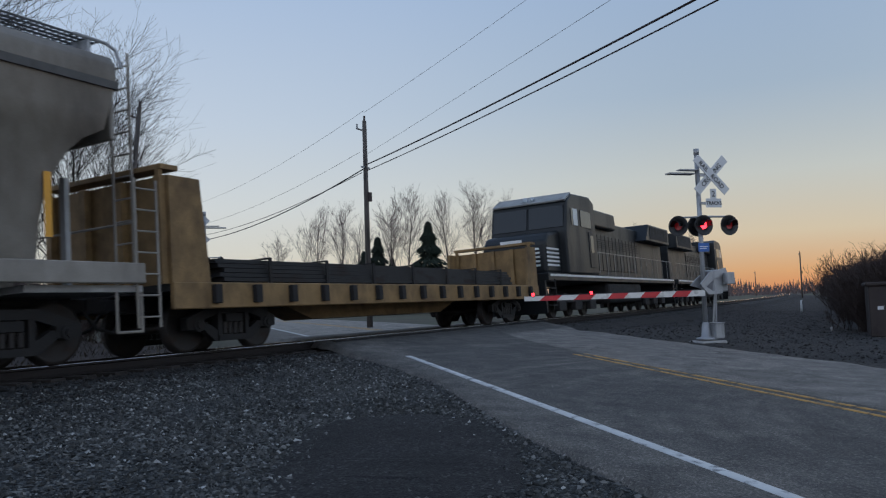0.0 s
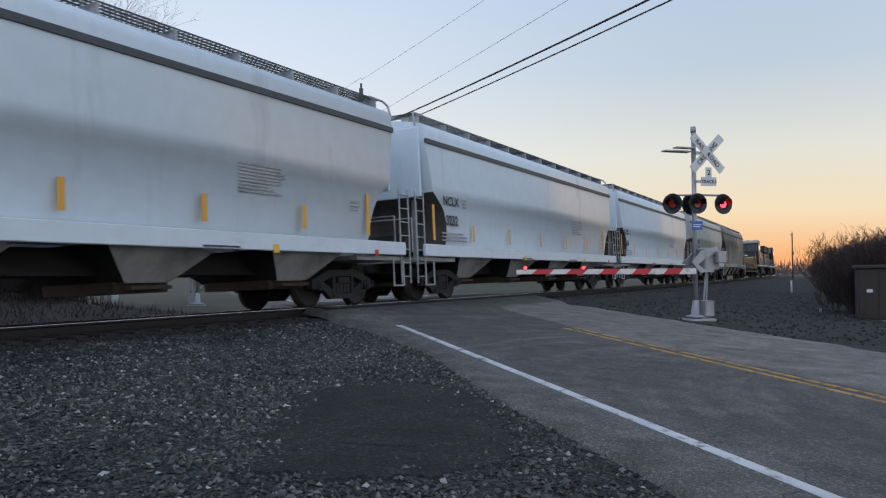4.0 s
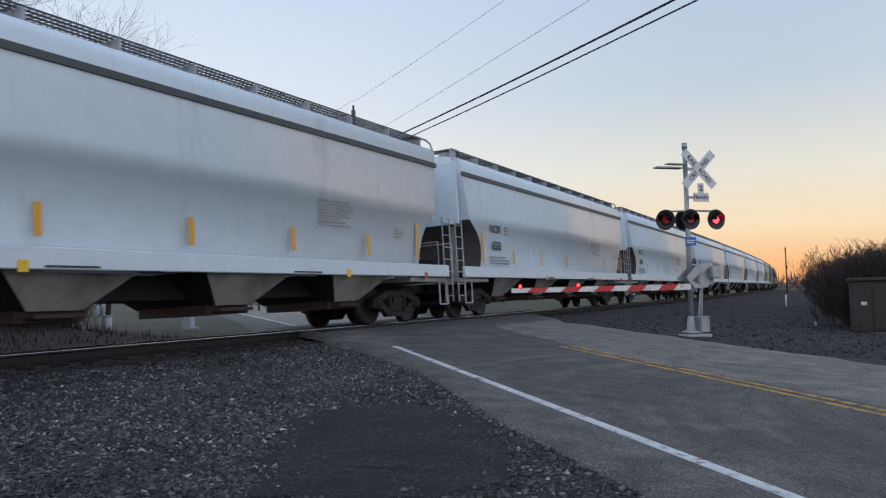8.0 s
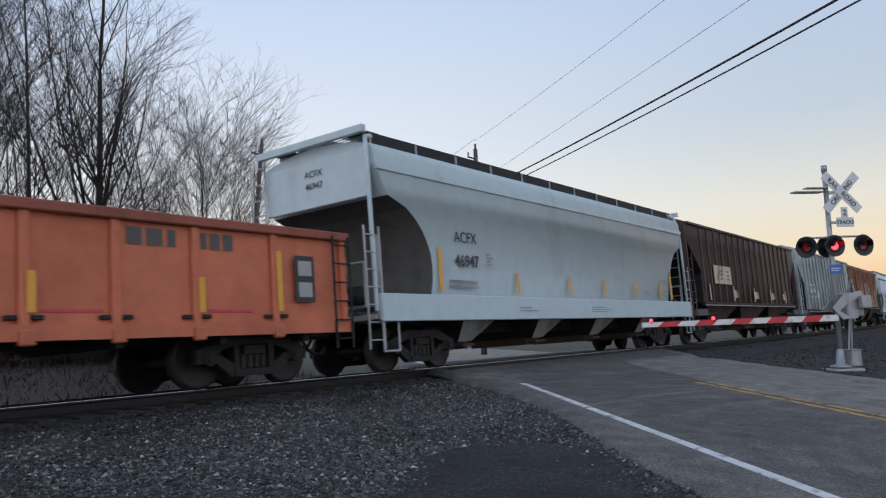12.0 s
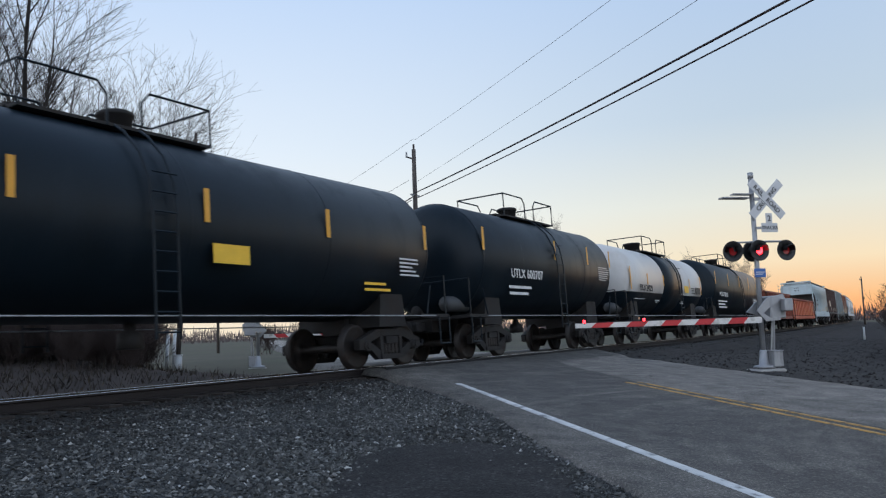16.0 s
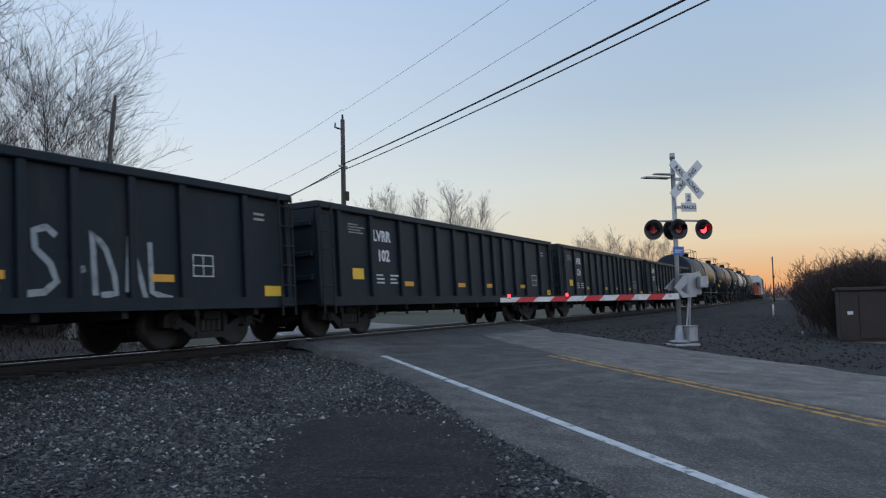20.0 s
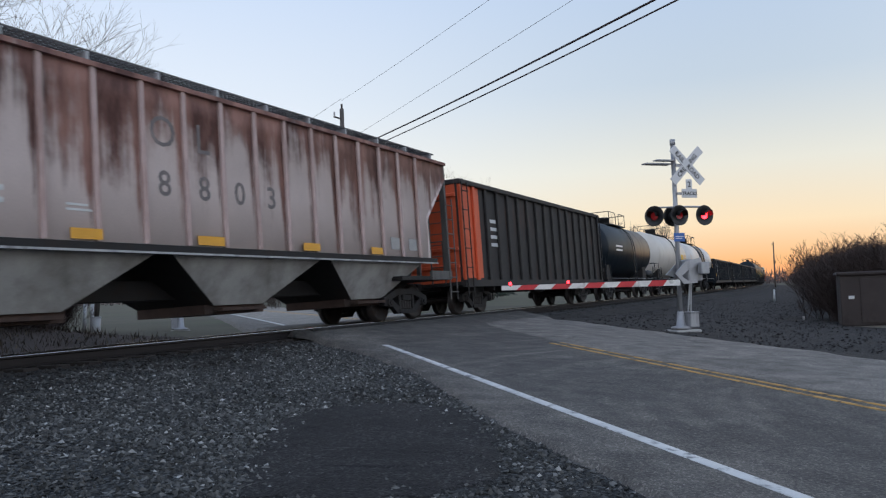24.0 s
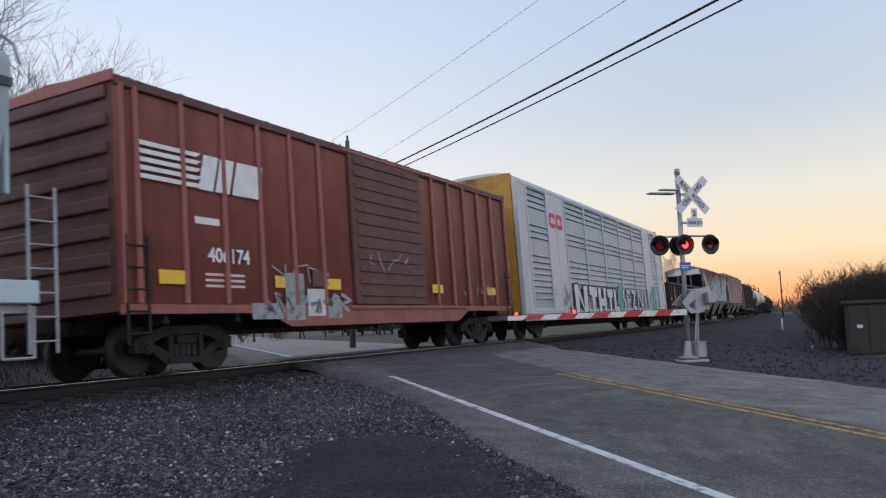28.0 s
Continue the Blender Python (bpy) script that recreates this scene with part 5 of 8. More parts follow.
def bay_mesh(w_top, w_bot, z_top, z_bot, y_top, y_bot):
    bm = bmesh.new()
    t = [bm.verts.new((sx * w_top / 2, sy * y_top, z_top)) for sx, sy in ((-1, -1), (1, -1), (1, 1), (-1, 1))]
    b = [bm.verts.new((sx * w_bot / 2, sy * y_bot, z_bot)) for sx, sy in ((-1, -1), (1, -1), (1, 1), (-1, 1))]
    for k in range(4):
        # slope sheets between the bays get a second, black material as painted shade
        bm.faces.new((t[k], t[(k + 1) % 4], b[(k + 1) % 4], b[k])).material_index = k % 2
    bm.faces.new(t)
    bm.faces.new(b)
    bmesh.ops.recalc_face_normals(bm, faces=bm.faces[:])
    return bm


def bays(car, n, span, z_top, z_bot, material, y_top=1.5, y_bot=1.05, wt=0.92, wb=0.34, gate=True):
    w = span / n
    key = ("bay", n, round(span, 2), z_top, z_bot, material.name)
    me = keep(key, lambda: mesh_of("hopper_bay", bay_mesh(w * wt, w * wb, z_top, z_bot, y_top, y_bot), material))
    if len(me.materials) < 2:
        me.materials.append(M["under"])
    g = keep(key + ("gate",), lambda: mesh_of("outlet_gate", boxes((-w * wb * 0.6, w * wb * 0.6, -0.85, 0.85, z_bot - 0.16, z_bot + 0.02), (-w * wb * 0.45, w * wb * 0.45, -1.1, -0.85, z_bot - 0.11, z_bot - 0.05)), M["rustgate"]))
    for k in range(n):
        x = -span / 2 + w * (k + 0.5)
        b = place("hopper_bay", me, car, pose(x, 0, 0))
        if gate:
            place("outlet_gate", g, b)


def tapes(car, L, xs, z0, h, material=None, y=-1.66, w=0.11):
    for x in xs:
        side_plate(car, "reflector_strip", x - w / 2, x + w / 2, z0, z0 + h, material or M["yellow"], y)


def smooth_hopper(L, paint, sill_paint, label, marks=(), walk=True, tape=True, bay_paint=None, top=4.78, end_paint=None, sill=(1.12, 1.43), zcut=2.64, inset=0.8, rounded=0.0, shade=None, plain=False, eave=None, chutes=None, tape_at=None, solid_walk=False, iron=None):
    """Covered hopper with smooth bowed sides."""
    car = thing("covered_hopper", label, "railway car", "cars of the freight train")
    E = L / 2
    zb = sill[1] - 0.08
    prof = mirror([(-1.46, zb), (-1.54, zb + 0.4), (-1.595, 2.3), (-1.61, 2.8), (-1.60, 3.4), (-1.56, top - 0.62),
                   (-1.55, top - 0.34), (-1.45, top - 0.20), (-1.1, top - 0.12), (-0.6, top - 0.04), (0.0, top)])

    def xe(z):
        # the side leans in a little from the eave, then is cut off at a slant
        if z > zcut:
            return E - inset - 0.30 * max(0.0, (top - 0.6 - z) / (top - 0.6 - zcut))
        u = (zcut - z) / (zcut - zb)
        if rounded:
            return E - inset - 0.30 - rounded * (1 - (1 - min(1.0, 1.25 * u)) ** 2) ** 0.62
        return E - inset - 0.30 - 1.25 * (u ** 1.15)
    # extra rows so that the cut at the ends is rounded
    fine = []
    half = prof[:11]
    for (y0, z0), (y1, z1) in zip(half, half[1:]):
        for j in range(3):
            fine.append((y0 + (y1 - y0) * j / 3, z0 + (z1 - z0) * j / 3))
    fine.append((0.0, top))
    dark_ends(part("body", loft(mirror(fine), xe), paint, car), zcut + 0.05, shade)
    ze = top - 0.66
    # dark by default: the overhang's shadow put into the angle's colour
    part("eave_angle", boxes(*[(-E + inset + 0.01, E - inset - 0.01, s * 1.58 - 0.03, s * 1.58 + 0.03, ze - 0.07, ze + 0.05) for s in (-1, 1)]), eave or M["walk"], car, "eave angle along the roof's edge")
    part("side_sill", bevelled(boxes(*[(-E + 0.5, E - 0.5, s * 1.60 - 0.05, s * 1.60 + 0.05, sill[0], sill[1]) for s in (-1, 1)]), 0.015, 1), sill_paint, car, "pale side sill")
    # upper end sheet and platform
    for s in (-1, 1):
        x0, x1 = sorted((s * (E - inset - 0.02), s * (E - inset + 0.06)))
        part("end_sheet", bevelled(boxes((x0, x1, -1.42, 1.42, zcut - 0.03, top - 0.3)), 0.02, 1), end_paint or paint, car)
        if plain:
            part("corner_pipe", tube(0.028, [(s * (E - inset - 0.5), -1.27, top + 0.10), (s * (E - inset + 0.05), -1.30, top + 0.08), (s * (E - inset + 0.18), -1.36, top - 0.02), (s * (E - inset + 0.22), -1.42, top - 0.30)], 8), M["galv"], car, "bent grab rail at the roof's corner")
        else:
            part("corner_pipe", tube(0.045, [(s * (E - inset - 0.3), -1.25, top + 0.02), (s * (E - inset + 0.02), -1.38, top - 0.06), (s * (E - 0.50), -1.46, top - 0.35), (s * (E - 0.47), -1.5, top - 0.9), (s * (E - 0.47), -1.52, 1.15)], 8), end_paint or paint, car, "bent corner pipe at the car's end")
        x0, x1 = sorted((s * (E - 0.45), s * (E - 2.4)))
        part("end_platform", boxes((x0, x1, -1.5, 1.5, 1.0, 1.1)), M["baygrey"], car)
        part("side_step", path_rod(0.022, [(s * (E - 0.55), -1.58, 1.0), (s * (E - 0.55), -1.58, 0.4), (s * (E - 1.0), -1.58, 0.4), (s * (E - 1.0), -1.58, 1.0)]), iron or M["galv"], car)
        # slanted posts that carry the end of the body
        for q in (-1, 1):
            part("end_strut", boxes((min(s * (E - 1.35), s * (E - 1.27)), max(s * (E - 1.35), s * (E - 1.27)), q * 0.9 - 0.06, q * 0.9 + 0.06, 1.1, 2.75)), M["baygrey"], car)
    if chutes:
        bays(car, 4, chutes[0], sill[0] + 0.05, chutes[1], bay_paint or M["baygrey"], 1.5, 1.0, chutes[2], chutes[3])
        # added black block that stands in for the shade between the chutes
        part("hopper_belly", prism(bmesh.new(), [(-E + 2.6, sill[0] + 0.02), (-E + 3.9, 0.72), (E - 3.9, 0.72), (E - 2.6, sill[0] + 0.02)], -0.55, 0.55), M["under"], car, "added black block standing in for the shade between the chutes")
    else:
        bays(car, 4, 2 * (E - 3.2), sill[0] + 0.1, 0.52, bay_paint or M["baygrey"])
    if walk:
        roof_walk(car, L - 2 * inset - 0.1, top + 0.10, solid=solid_walk)
    end_ironwork(car, L, top, posts=False, tall=bool(iron) or not plain, material=iron)
    running_gear(car, L, 2.35)
    if tape:
        at_x = tape_at or [-7.2, -5.45, -2.8, 0.0, 2.7, 5.4, 7.2]
        tapes(car, L, at_x[1:-1], 1.57, 0.46, w=0.12)
        tapes(car, L, [at_x[0], at_x[-1]], 1.54, 0.92, w=0.12, y=-1.63)
    return car


def ribbed_hopper(L, paint, label, n=15, bay_paint=None, top=4.7, zs=1.55, walk=True, cut=1.4, inset=0.45, hi=3.85, lo=2.65, rib=None, xr=None, pitch=None, iron=None, wy=0.62):
    """Covered hopper with outside posts on flat sides; the side's lower corners are cut away over open ends."""
    car = thing("covered_hopper", label, "railway car", "cars of the freight train")
    E = L / 2
    prof = mirror([(-1.50, zs), (-1.50, lo), (-1.50, hi), (-1.50, top - 0.28), (-1.2, top - 0.12), (-0.6, top - 0.03), (0.0, top)])

    def xe(z):
        if z > hi - 0.01:
            return E - inset
        return E - inset - cut * min(1.0, (hi - z) / (hi - lo))
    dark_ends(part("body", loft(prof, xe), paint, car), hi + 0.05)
    xr = xr or xe(zs) - 0.06
    for k in range(n):
        x = -xr + (pitch or 2 * xr / (n - 1)) * k
        me = mesh_of("side_post", bevelled(boxes((x - 0.05, x + 0.05, -1.57, -1.50, zs + 0.02, top - 0.26)), 0.015, 1), rib or paint)
        place("side_post", me, car)
        place("side_post", me, car, pose(0, 0, 0, 0, 0, 180))
    part("top_chord", boxes(*[(-E + inset, E - inset, s * 1.53 - 0.06, s * 1.53 + 0.06, top - 0.34, top - 0.26) for s in (-1, 1)]), paint, car)
    # black sill draws the dark gap; the lip's pale colour holds a highlight
    part("side_sill", boxes(*[(-xe(zs) - 0.3, xe(zs) + 0.3, s * 1.52 - 0.07, s * 1.52 + 0.07, zs - 0.12, zs + 0.02) for s in (-1, 1)]), M["under"], car)
    part("sill_lip", boxes(*[(-xe(zs) - 0.3, xe(zs) + 0.3, s * 1.60 - 0.012, s * 1.60 + 0.012, zs - 0.13, zs - 0.095) for s in (-1, 1)]), M["galv"], car, "pale edge with painted highlight along the side sill")
    for s in (-1, 1):
        # end posts, flange along the cut, sloping hopper sheet and platform
        e0, e1 = sorted((s * (E - inset - 0.02), s * (E - inset + 0.09)))
        for q in (-1, 1):
            part("end_post", boxes((e0, e1, q * 1.42 - 0.07, q * 1.42 + 0.07, 1.0, top - 0.3)), iron or paint, car)
            part("end_post", boxes((e0, e1, q * 0.5 - 0.05, q * 0.5 + 0.05, 1.0, hi)), iron or paint, car)
            part("cut_flange", tube(0.055, [(s * (E - inset), q * 1.48, hi), (s * (E - inset - cut), q * 1.48, lo), (s * (E - inset - cut), q * 1.48, zs)], 6), paint, car)
        # black in place of paint: the open end's shade put into the colour
        part("slope_sheet", prism(bmesh.new(), [(s * (E - inset - 0.1), hi - 0.05), (s * (E - inset - 0.02), hi), (s * (E - inset - cut - 1.2), zs), (s * (E - inset - cut - 1.4), zs)], -1.38, 1.38), M["under"], car, "sloping end sheet")
        part("end_stencil", boxes((min(s * (E - inset + 0.004), s * (E - inset)), max(s * (E - inset + 0.004), s * (E - inset)), -1.2, -0.3, hi + 0.08, hi + 0.44)), M["palebox"], car, "pale stencilled panel on the end")
        x0, x1 = sorted((s * (E - 0.45), s * (E - 3.2)))
        part("end_platform", boxes((x0, x1, -1.5, 1.5, 1.0, 1.1)), M["under"], car)
        part("corner_sill", boxes((min(s * (E - 0.45), s * (E - inset - cut)), max(s * (E - 0.45), s * (E - inset - cut)), -1.56, -1.48, 1.0, 1.24)), M["soot_shade"], car)
        part("bolster_web", prism(bmesh.new(), [(s * (E - 2.9), 1.1), (s * (E - 2.2), 1.1), (s * (E - 1.6), 2.2), (s * (E - 2.1), 2.2)], -1.2, 1.2), M["under"], car)
    w0 = xe(zs) * 2
    bays(car, 3, w0 - 0.2, zs - 0.02, 0.58, bay_paint or paint, 1.46, 0.95, 0.98, 0.30)
    if walk:
        roof_walk(car, L - 1.2, top + 0.01, wy, 0.36)
    end_ironwork(car, L, top - 0.2, material=iron or paint, posts=False, zl=3.3)
    running_gear(car, L, 2.3)
    return car


def gondola(L, paint, label, n=14, z0=0.85, z1=3.1, chord=None, inner=None, sloped=0.0, end_paint=None, rib_d=0.09, posts=None):
    """Open-topped gondola with side posts, top chord, floor and end walls."""
    car = thing("gondola", label, "railway car", "cars of the freight train")
    E = L / 2 - 0.45
    part("side_wall", boxes((-E, E, -1.46, -1.40, z0, z1), (-E, E, 1.40, 1.46, z0, z1)), paint, car)
    part("floor", boxes((-E, E, -1.40, 1.40, z0, z0 + 0.1)), inner or M["under"], car)
    for s in (-1, 1):
        x0, x1 = sorted((s * E, s * (E - 0.07)))
        wall = part("end_wall", boxes((x0, x1, -1.40, 1.40, z0 + 0.1, z1)), end_paint or paint, car)
        for z in (z0 + 0.5, z0 + 1.0, z1 - 0.5):
            part("end_rib", bevelled(boxes((min(s * E, s * (E + 0.09)), max(s * E, s * (E + 0.09)), -1.42, 1.42, z, z + 0.12)), 0.02, 1), end_paint or paint, wall)
    rib = keep(("gonrib", z0, z1, paint.name, rib_d), lambda: mesh_of("side_post", bevelled(boxes((-0.07, 0.07, -rib_d, 0, z0 + 0.12, z1 - 0.1)), 0.02, 1), paint))
    for x in posts or [-E + 0.12 + (2 * E - 0.24) * k / (n - 1) for k in range(n)]:
        for s in (-1, 1):
            place("side_post", rib, car, pose(x, s * 1.46, 0, 0, 0, 0 if s < 0 else 180))
    part("top_chord", bevelled(boxes((-E - 0.02, E + 0.02, -1.58, -1.38, z1 - 0.12, z1 + 0.03), (-E - 0.02, E + 0.02, 1.38, 1.58, z1 - 0.12, z1 + 0.03),
                                     (-E - 0.02, -E + 0.12, -1.38, 1.38, z1 - 0.12, z1 + 0.03), (E - 0.12, E + 0.02, -1.38, 1.38, z1 - 0.12, z1 + 0.03)), 0.02, 1), chord or paint, car)
    part("side_sill", boxes(*[(-E, E, s * 1.5 - 0.06, s * 1.5 + 0.06, z0 - 0.06, z0 + 0.14) for s in (-1, 1)]), paint, car)
    bearer = keep(("gonbearer", z0), lambda: mesh_of("crossbearer", boxes((-0.06, 0.06, -1.4, 1.4, z0 - 0.18, z0)), M["under"]))
    for k in range(10):
        place("crossbearer", bearer, car, pose(-E + 1 + (2 * E - 2) * k / 9, 0, 0))
    cyl = keep("brakecyl", lambda: mesh_of("brake_cylinder", lathe([(-0.5, 0.05), (-0.45, 0.17), (0.45, 0.17), (0.5, 0.05)], 14, "x"), M["under"]))
    place("brake_cylinder", cyl, car, pose(0.8, -0.75, 0.72))
    lad = keep(("gonlad", z1), lambda: mesh_of("ladder", ladder_mesh(z1 - 0.55, 0.4, 6), M["under"]))
    for s in (-1, 1):
        place("ladder", lad, car, pose(s * (E - 0.25) - 0.2, -1.60, 0.5))
        place("ladder", lad, car, pose(s * (E - 0.25) + 0.2, 1.60, 0.5, 0, 0, 180))
    running_gear(car, L, 2.3)
    return car


def tank_car(L, paint, label, r=1.47, zc=2.66, band=None, bands=(), platform=True, sidesill=False, ends=None, lower=None, split=-0.55, nose=0.95, px=0.0, dome=0.34, off=0.0, lx=None):
    """Tank car: barrel with dished heads, saddles, top platform with rails and centre ladders."""
    car = thing("tank_car", label, "railway car", "cars of the freight train")
    E = L / 2 - nose
    cuts = sorted(set([-E] + [b for row in bands for b in row[:2]] + [E]))

    def rad(x):
        d = E - abs(x)
        return r if d >= 0.62 else r * math.sqrt(max(0.0, 1 - ((0.62 - d) / 0.62) ** 2)) * 0.985 + 0.0
    def shell(x0, x1, material, name):
        xs = [x0]
        for a in (-E + 0.01, -E + 0.04, -E + 0.1, -E + 0.2, -E + 0.33, -E + 0.48, -E + 0.62, E - 0.62, E - 0.48, E - 0.33, E - 0.2, E - 0.1, E - 0.04, E - 0.01):
            if x0 + 1e-4 < a < x1 - 1e-4:
                xs.append(a)
        xs.append(x1)
        bm = lathe([(x, max(0.02, rad(x))) for x in xs], 64)
        if lower and material is paint:
            # the paint changes along one level line
            bmesh.ops.bisect_plane(bm, geom=bm.verts[:] + bm.edges[:] + bm.faces[:], plane_co=(0, 0, split), plane_no=(0, 0, 1))
            for f in bm.faces:
                f.material_index = 1 if f.calc_center_median().z < split else 0
        o = part(name, bm, material, car)
        if lower and material is paint:
            o.data.materials.append(lower)
        o.location = (0, 0, zc)
        return o
    if not bands:
        shell(-E, E, paint, "tank")
    else:
        marks = [(-E, bands[0][0], paint)] if bands[0][0] > -E + 0.01 else []
        prev = bands[0][0]
        for a, b, m in bands:
            if a > prev + 0.01:
                marks.append((prev, a, paint))
            marks.append((a, b, m))
            prev = b
        if prev < E - 0.01:
            marks.append((prev, E, paint))
        for a, b, m in marks:
            shell(a, b, m, "tank_section" if m is not paint else "tank")
    # weld seams
    seam = keep(("seam", round(r, 2), paint.name), lambda: mesh_of("weld_seam", lathe([(-0.02, r + 0.001), (0, r + 0.006), (0.02, r + 0.001)], 48, first=False, last=False), paint))
    for x in [-E + 0.62 + (2 * E - 1.24) * k / 4 for k in range(5)]:
        if not lower and not any(a - 0.1 < x < b + 0.1 for a, b, m in bands):
            place("weld_seam", seam, car, pose(x, 0, zc))
    for s in (-1, 1):
        xs = s * (L / 2 - 2.35)
        part("saddle", prism(bmesh.new(), [(xs - 0.5, 0.85), (xs + 0.5, 0.85), (xs + 0.38, 1.75), (xs - 0.38, 1.75)], -1.15, 1.15), M["under"], car)
        x0, x1 = sorted((s * (L / 2 - 0.55), s * (L / 2 - 3.0)))
        part("stub_sill", boxes((x0, x1, -0.32, 0.32, 0.74, 1.12)), M["under"], car)
        x0, x1 = sorted((s * (L / 2 - 0.5), s * (L / 2 - 1.7)))
        part("end_platform", boxes((x0, x1, -1.48, 1.48, 1.02, 1.1)), M["under"], car)
        part("end_rail", path_rod(0.018, [(s * (L / 2 - 0.6), -1.45, 1.1), (s * (L / 2 - 0.6), -1.45, 2.0), (s * (L / 2 - 0.6), 1.45, 2.0), (s * (L / 2 - 0.6), 1.45, 1.1)]), M["tankblack"], car)
        part("corner_rail", path_rod(0.022, [(s * (L / 2 - 1.25), -1.47, 1.75), (s * (L / 2 - 1.45), -1.47, 1.1)]), M["tankblack"], car)
        part("side_step", path_rod(0.018, [(s * (L / 2 - 0.55), -1.5, 1.05), (s * (L / 2 - 0.55), -1.5, 0.42), (s * (L / 2 - 0.98), -1.5, 0.42), (s * (L / 2 - 0.98), -1.5, 1.05)]), M["tankblack"], car)
        if s < 0:
            o = part("air_reservoir", lathe([(-0.55, 0.05), (-0.5, 0.2), (0.5, 0.2), (0.55, 0.05)], 14, "x"), M["walk"], car, "grey air reservoir over the end sill")
            o.location = (s * (L / 2 - 1.15), -0.7, 1.42)
    if sidesill:
        part("side_sill", boxes(*[(-L / 2 + 0.5, L / 2 - 0.5, q * 1.46 - 0.05, q * 1.46 + 0.05, 1.02, 1.2) for q in (-1, 1)]), M["tankblack"], car)
    part("handrail", rods(0.013, *[((-E + 0.5, q * (r + 0.04), 1.05), (E - 0.5, q * (r + 0.04), 1.05)) for q in (-1, 1)]), M["galv"], car, "long pipe handrail along the tank's belly")
    if platform:
        zt = zc + r
        zp, W, Y, hr = zt - 0.10, 1.75, 0.78, 0.68
        dx, px = px, px + off
        lx = px if lx is None else lx
        part("platform", boxes((px - W, px + W, -Y, -0.5, zp, zp + 0.05), (px - W, px + W, 0.5, Y, zp, zp + 0.05), (px - W, px - 1.1, -0.5, 0.5, zp + 0.06, zp + 0.11), (px + 1.1, px + W, -0.5, 0.5, zp + 0.06, zp + 0.11)), M["under"], car, "grating walkway round the valves")
        for s in (-1, 1):
            for q in (-1, 1):
                part("platform_rail", tube(0.022, [(px + s * 0.32, q * Y, zp), (px + s * 0.32, q * Y, zp + hr - 0.18), (px + s * 0.48, q * Y, zp + hr), (px + s * W, q * Y, zp + hr), (px + s * W, q * Y, zp)]), M["tankblack"], car)
            part("platform_rail", tube(0.022, [(px + s * W, -Y, zp + hr), (px + s * W, Y, zp + hr)]), M["tankblack"], car)
        o = part("valve_housing", lathe([(0, dome), (0.38, dome), (0.39, dome + 0.04), (0.45, dome + 0.04), (0.48, dome), (0.51, 0.12)], 28, "z"), M["under"], car, "dark round valve housing with a lid")
        o.location = (dx, 0, zt - 0.06)
        # ladder up the near side, bent round the barrel
        rung = keep("tankrung", lambda: mesh_of("rung", rods(0.016, ((-0.22, 0, 0), (0.22, 0, 0))), M["tankblack"]))
        for q in (-1, 1):
            for x in (lx - 0.22, lx + 0.22):
                pts = [(x, q * (r + 0.12), 0.7), (x, q * (r + 0.12), zc)] + [(x, q * (r + 0.12) * math.cos(a), zc + (r + 0.12) * math.sin(a)) for a in (0.3, 0.6, 0.9, 1.05)]
                part("ladder_rail", tube(0.022, pts), M["tankblack"], car)
            for kk in range(9):
                place("rung", rung, car, pose(lx, q * (r + 0.12), 0.8 + kk * 0.3))
    running_gear(car, L, 2.35, sill=False)
    o = keep("brakecyl", lambda: mesh_of("brake_cylinder", lathe([(-0.5, 0.05), (-0.45, 0.17), (0.45, 0.17), (0.5, 0.05)], 14, "x"), M["under"]))
    place("brake_cylinder", o, car, pose(-L / 2 + 1.4, 0.4, 1.3))
    v = keep("valve", lambda: mesh_of("bottom_outlet", lathe([(0, 0.22), (0.25, 0.2), (0.3, 0.1), (0.5, 0.09)], 14, "z"), M["under"]))
    place("bottom_outlet", v, car, pose(0, 0, zc - r - 0.42))
    return car


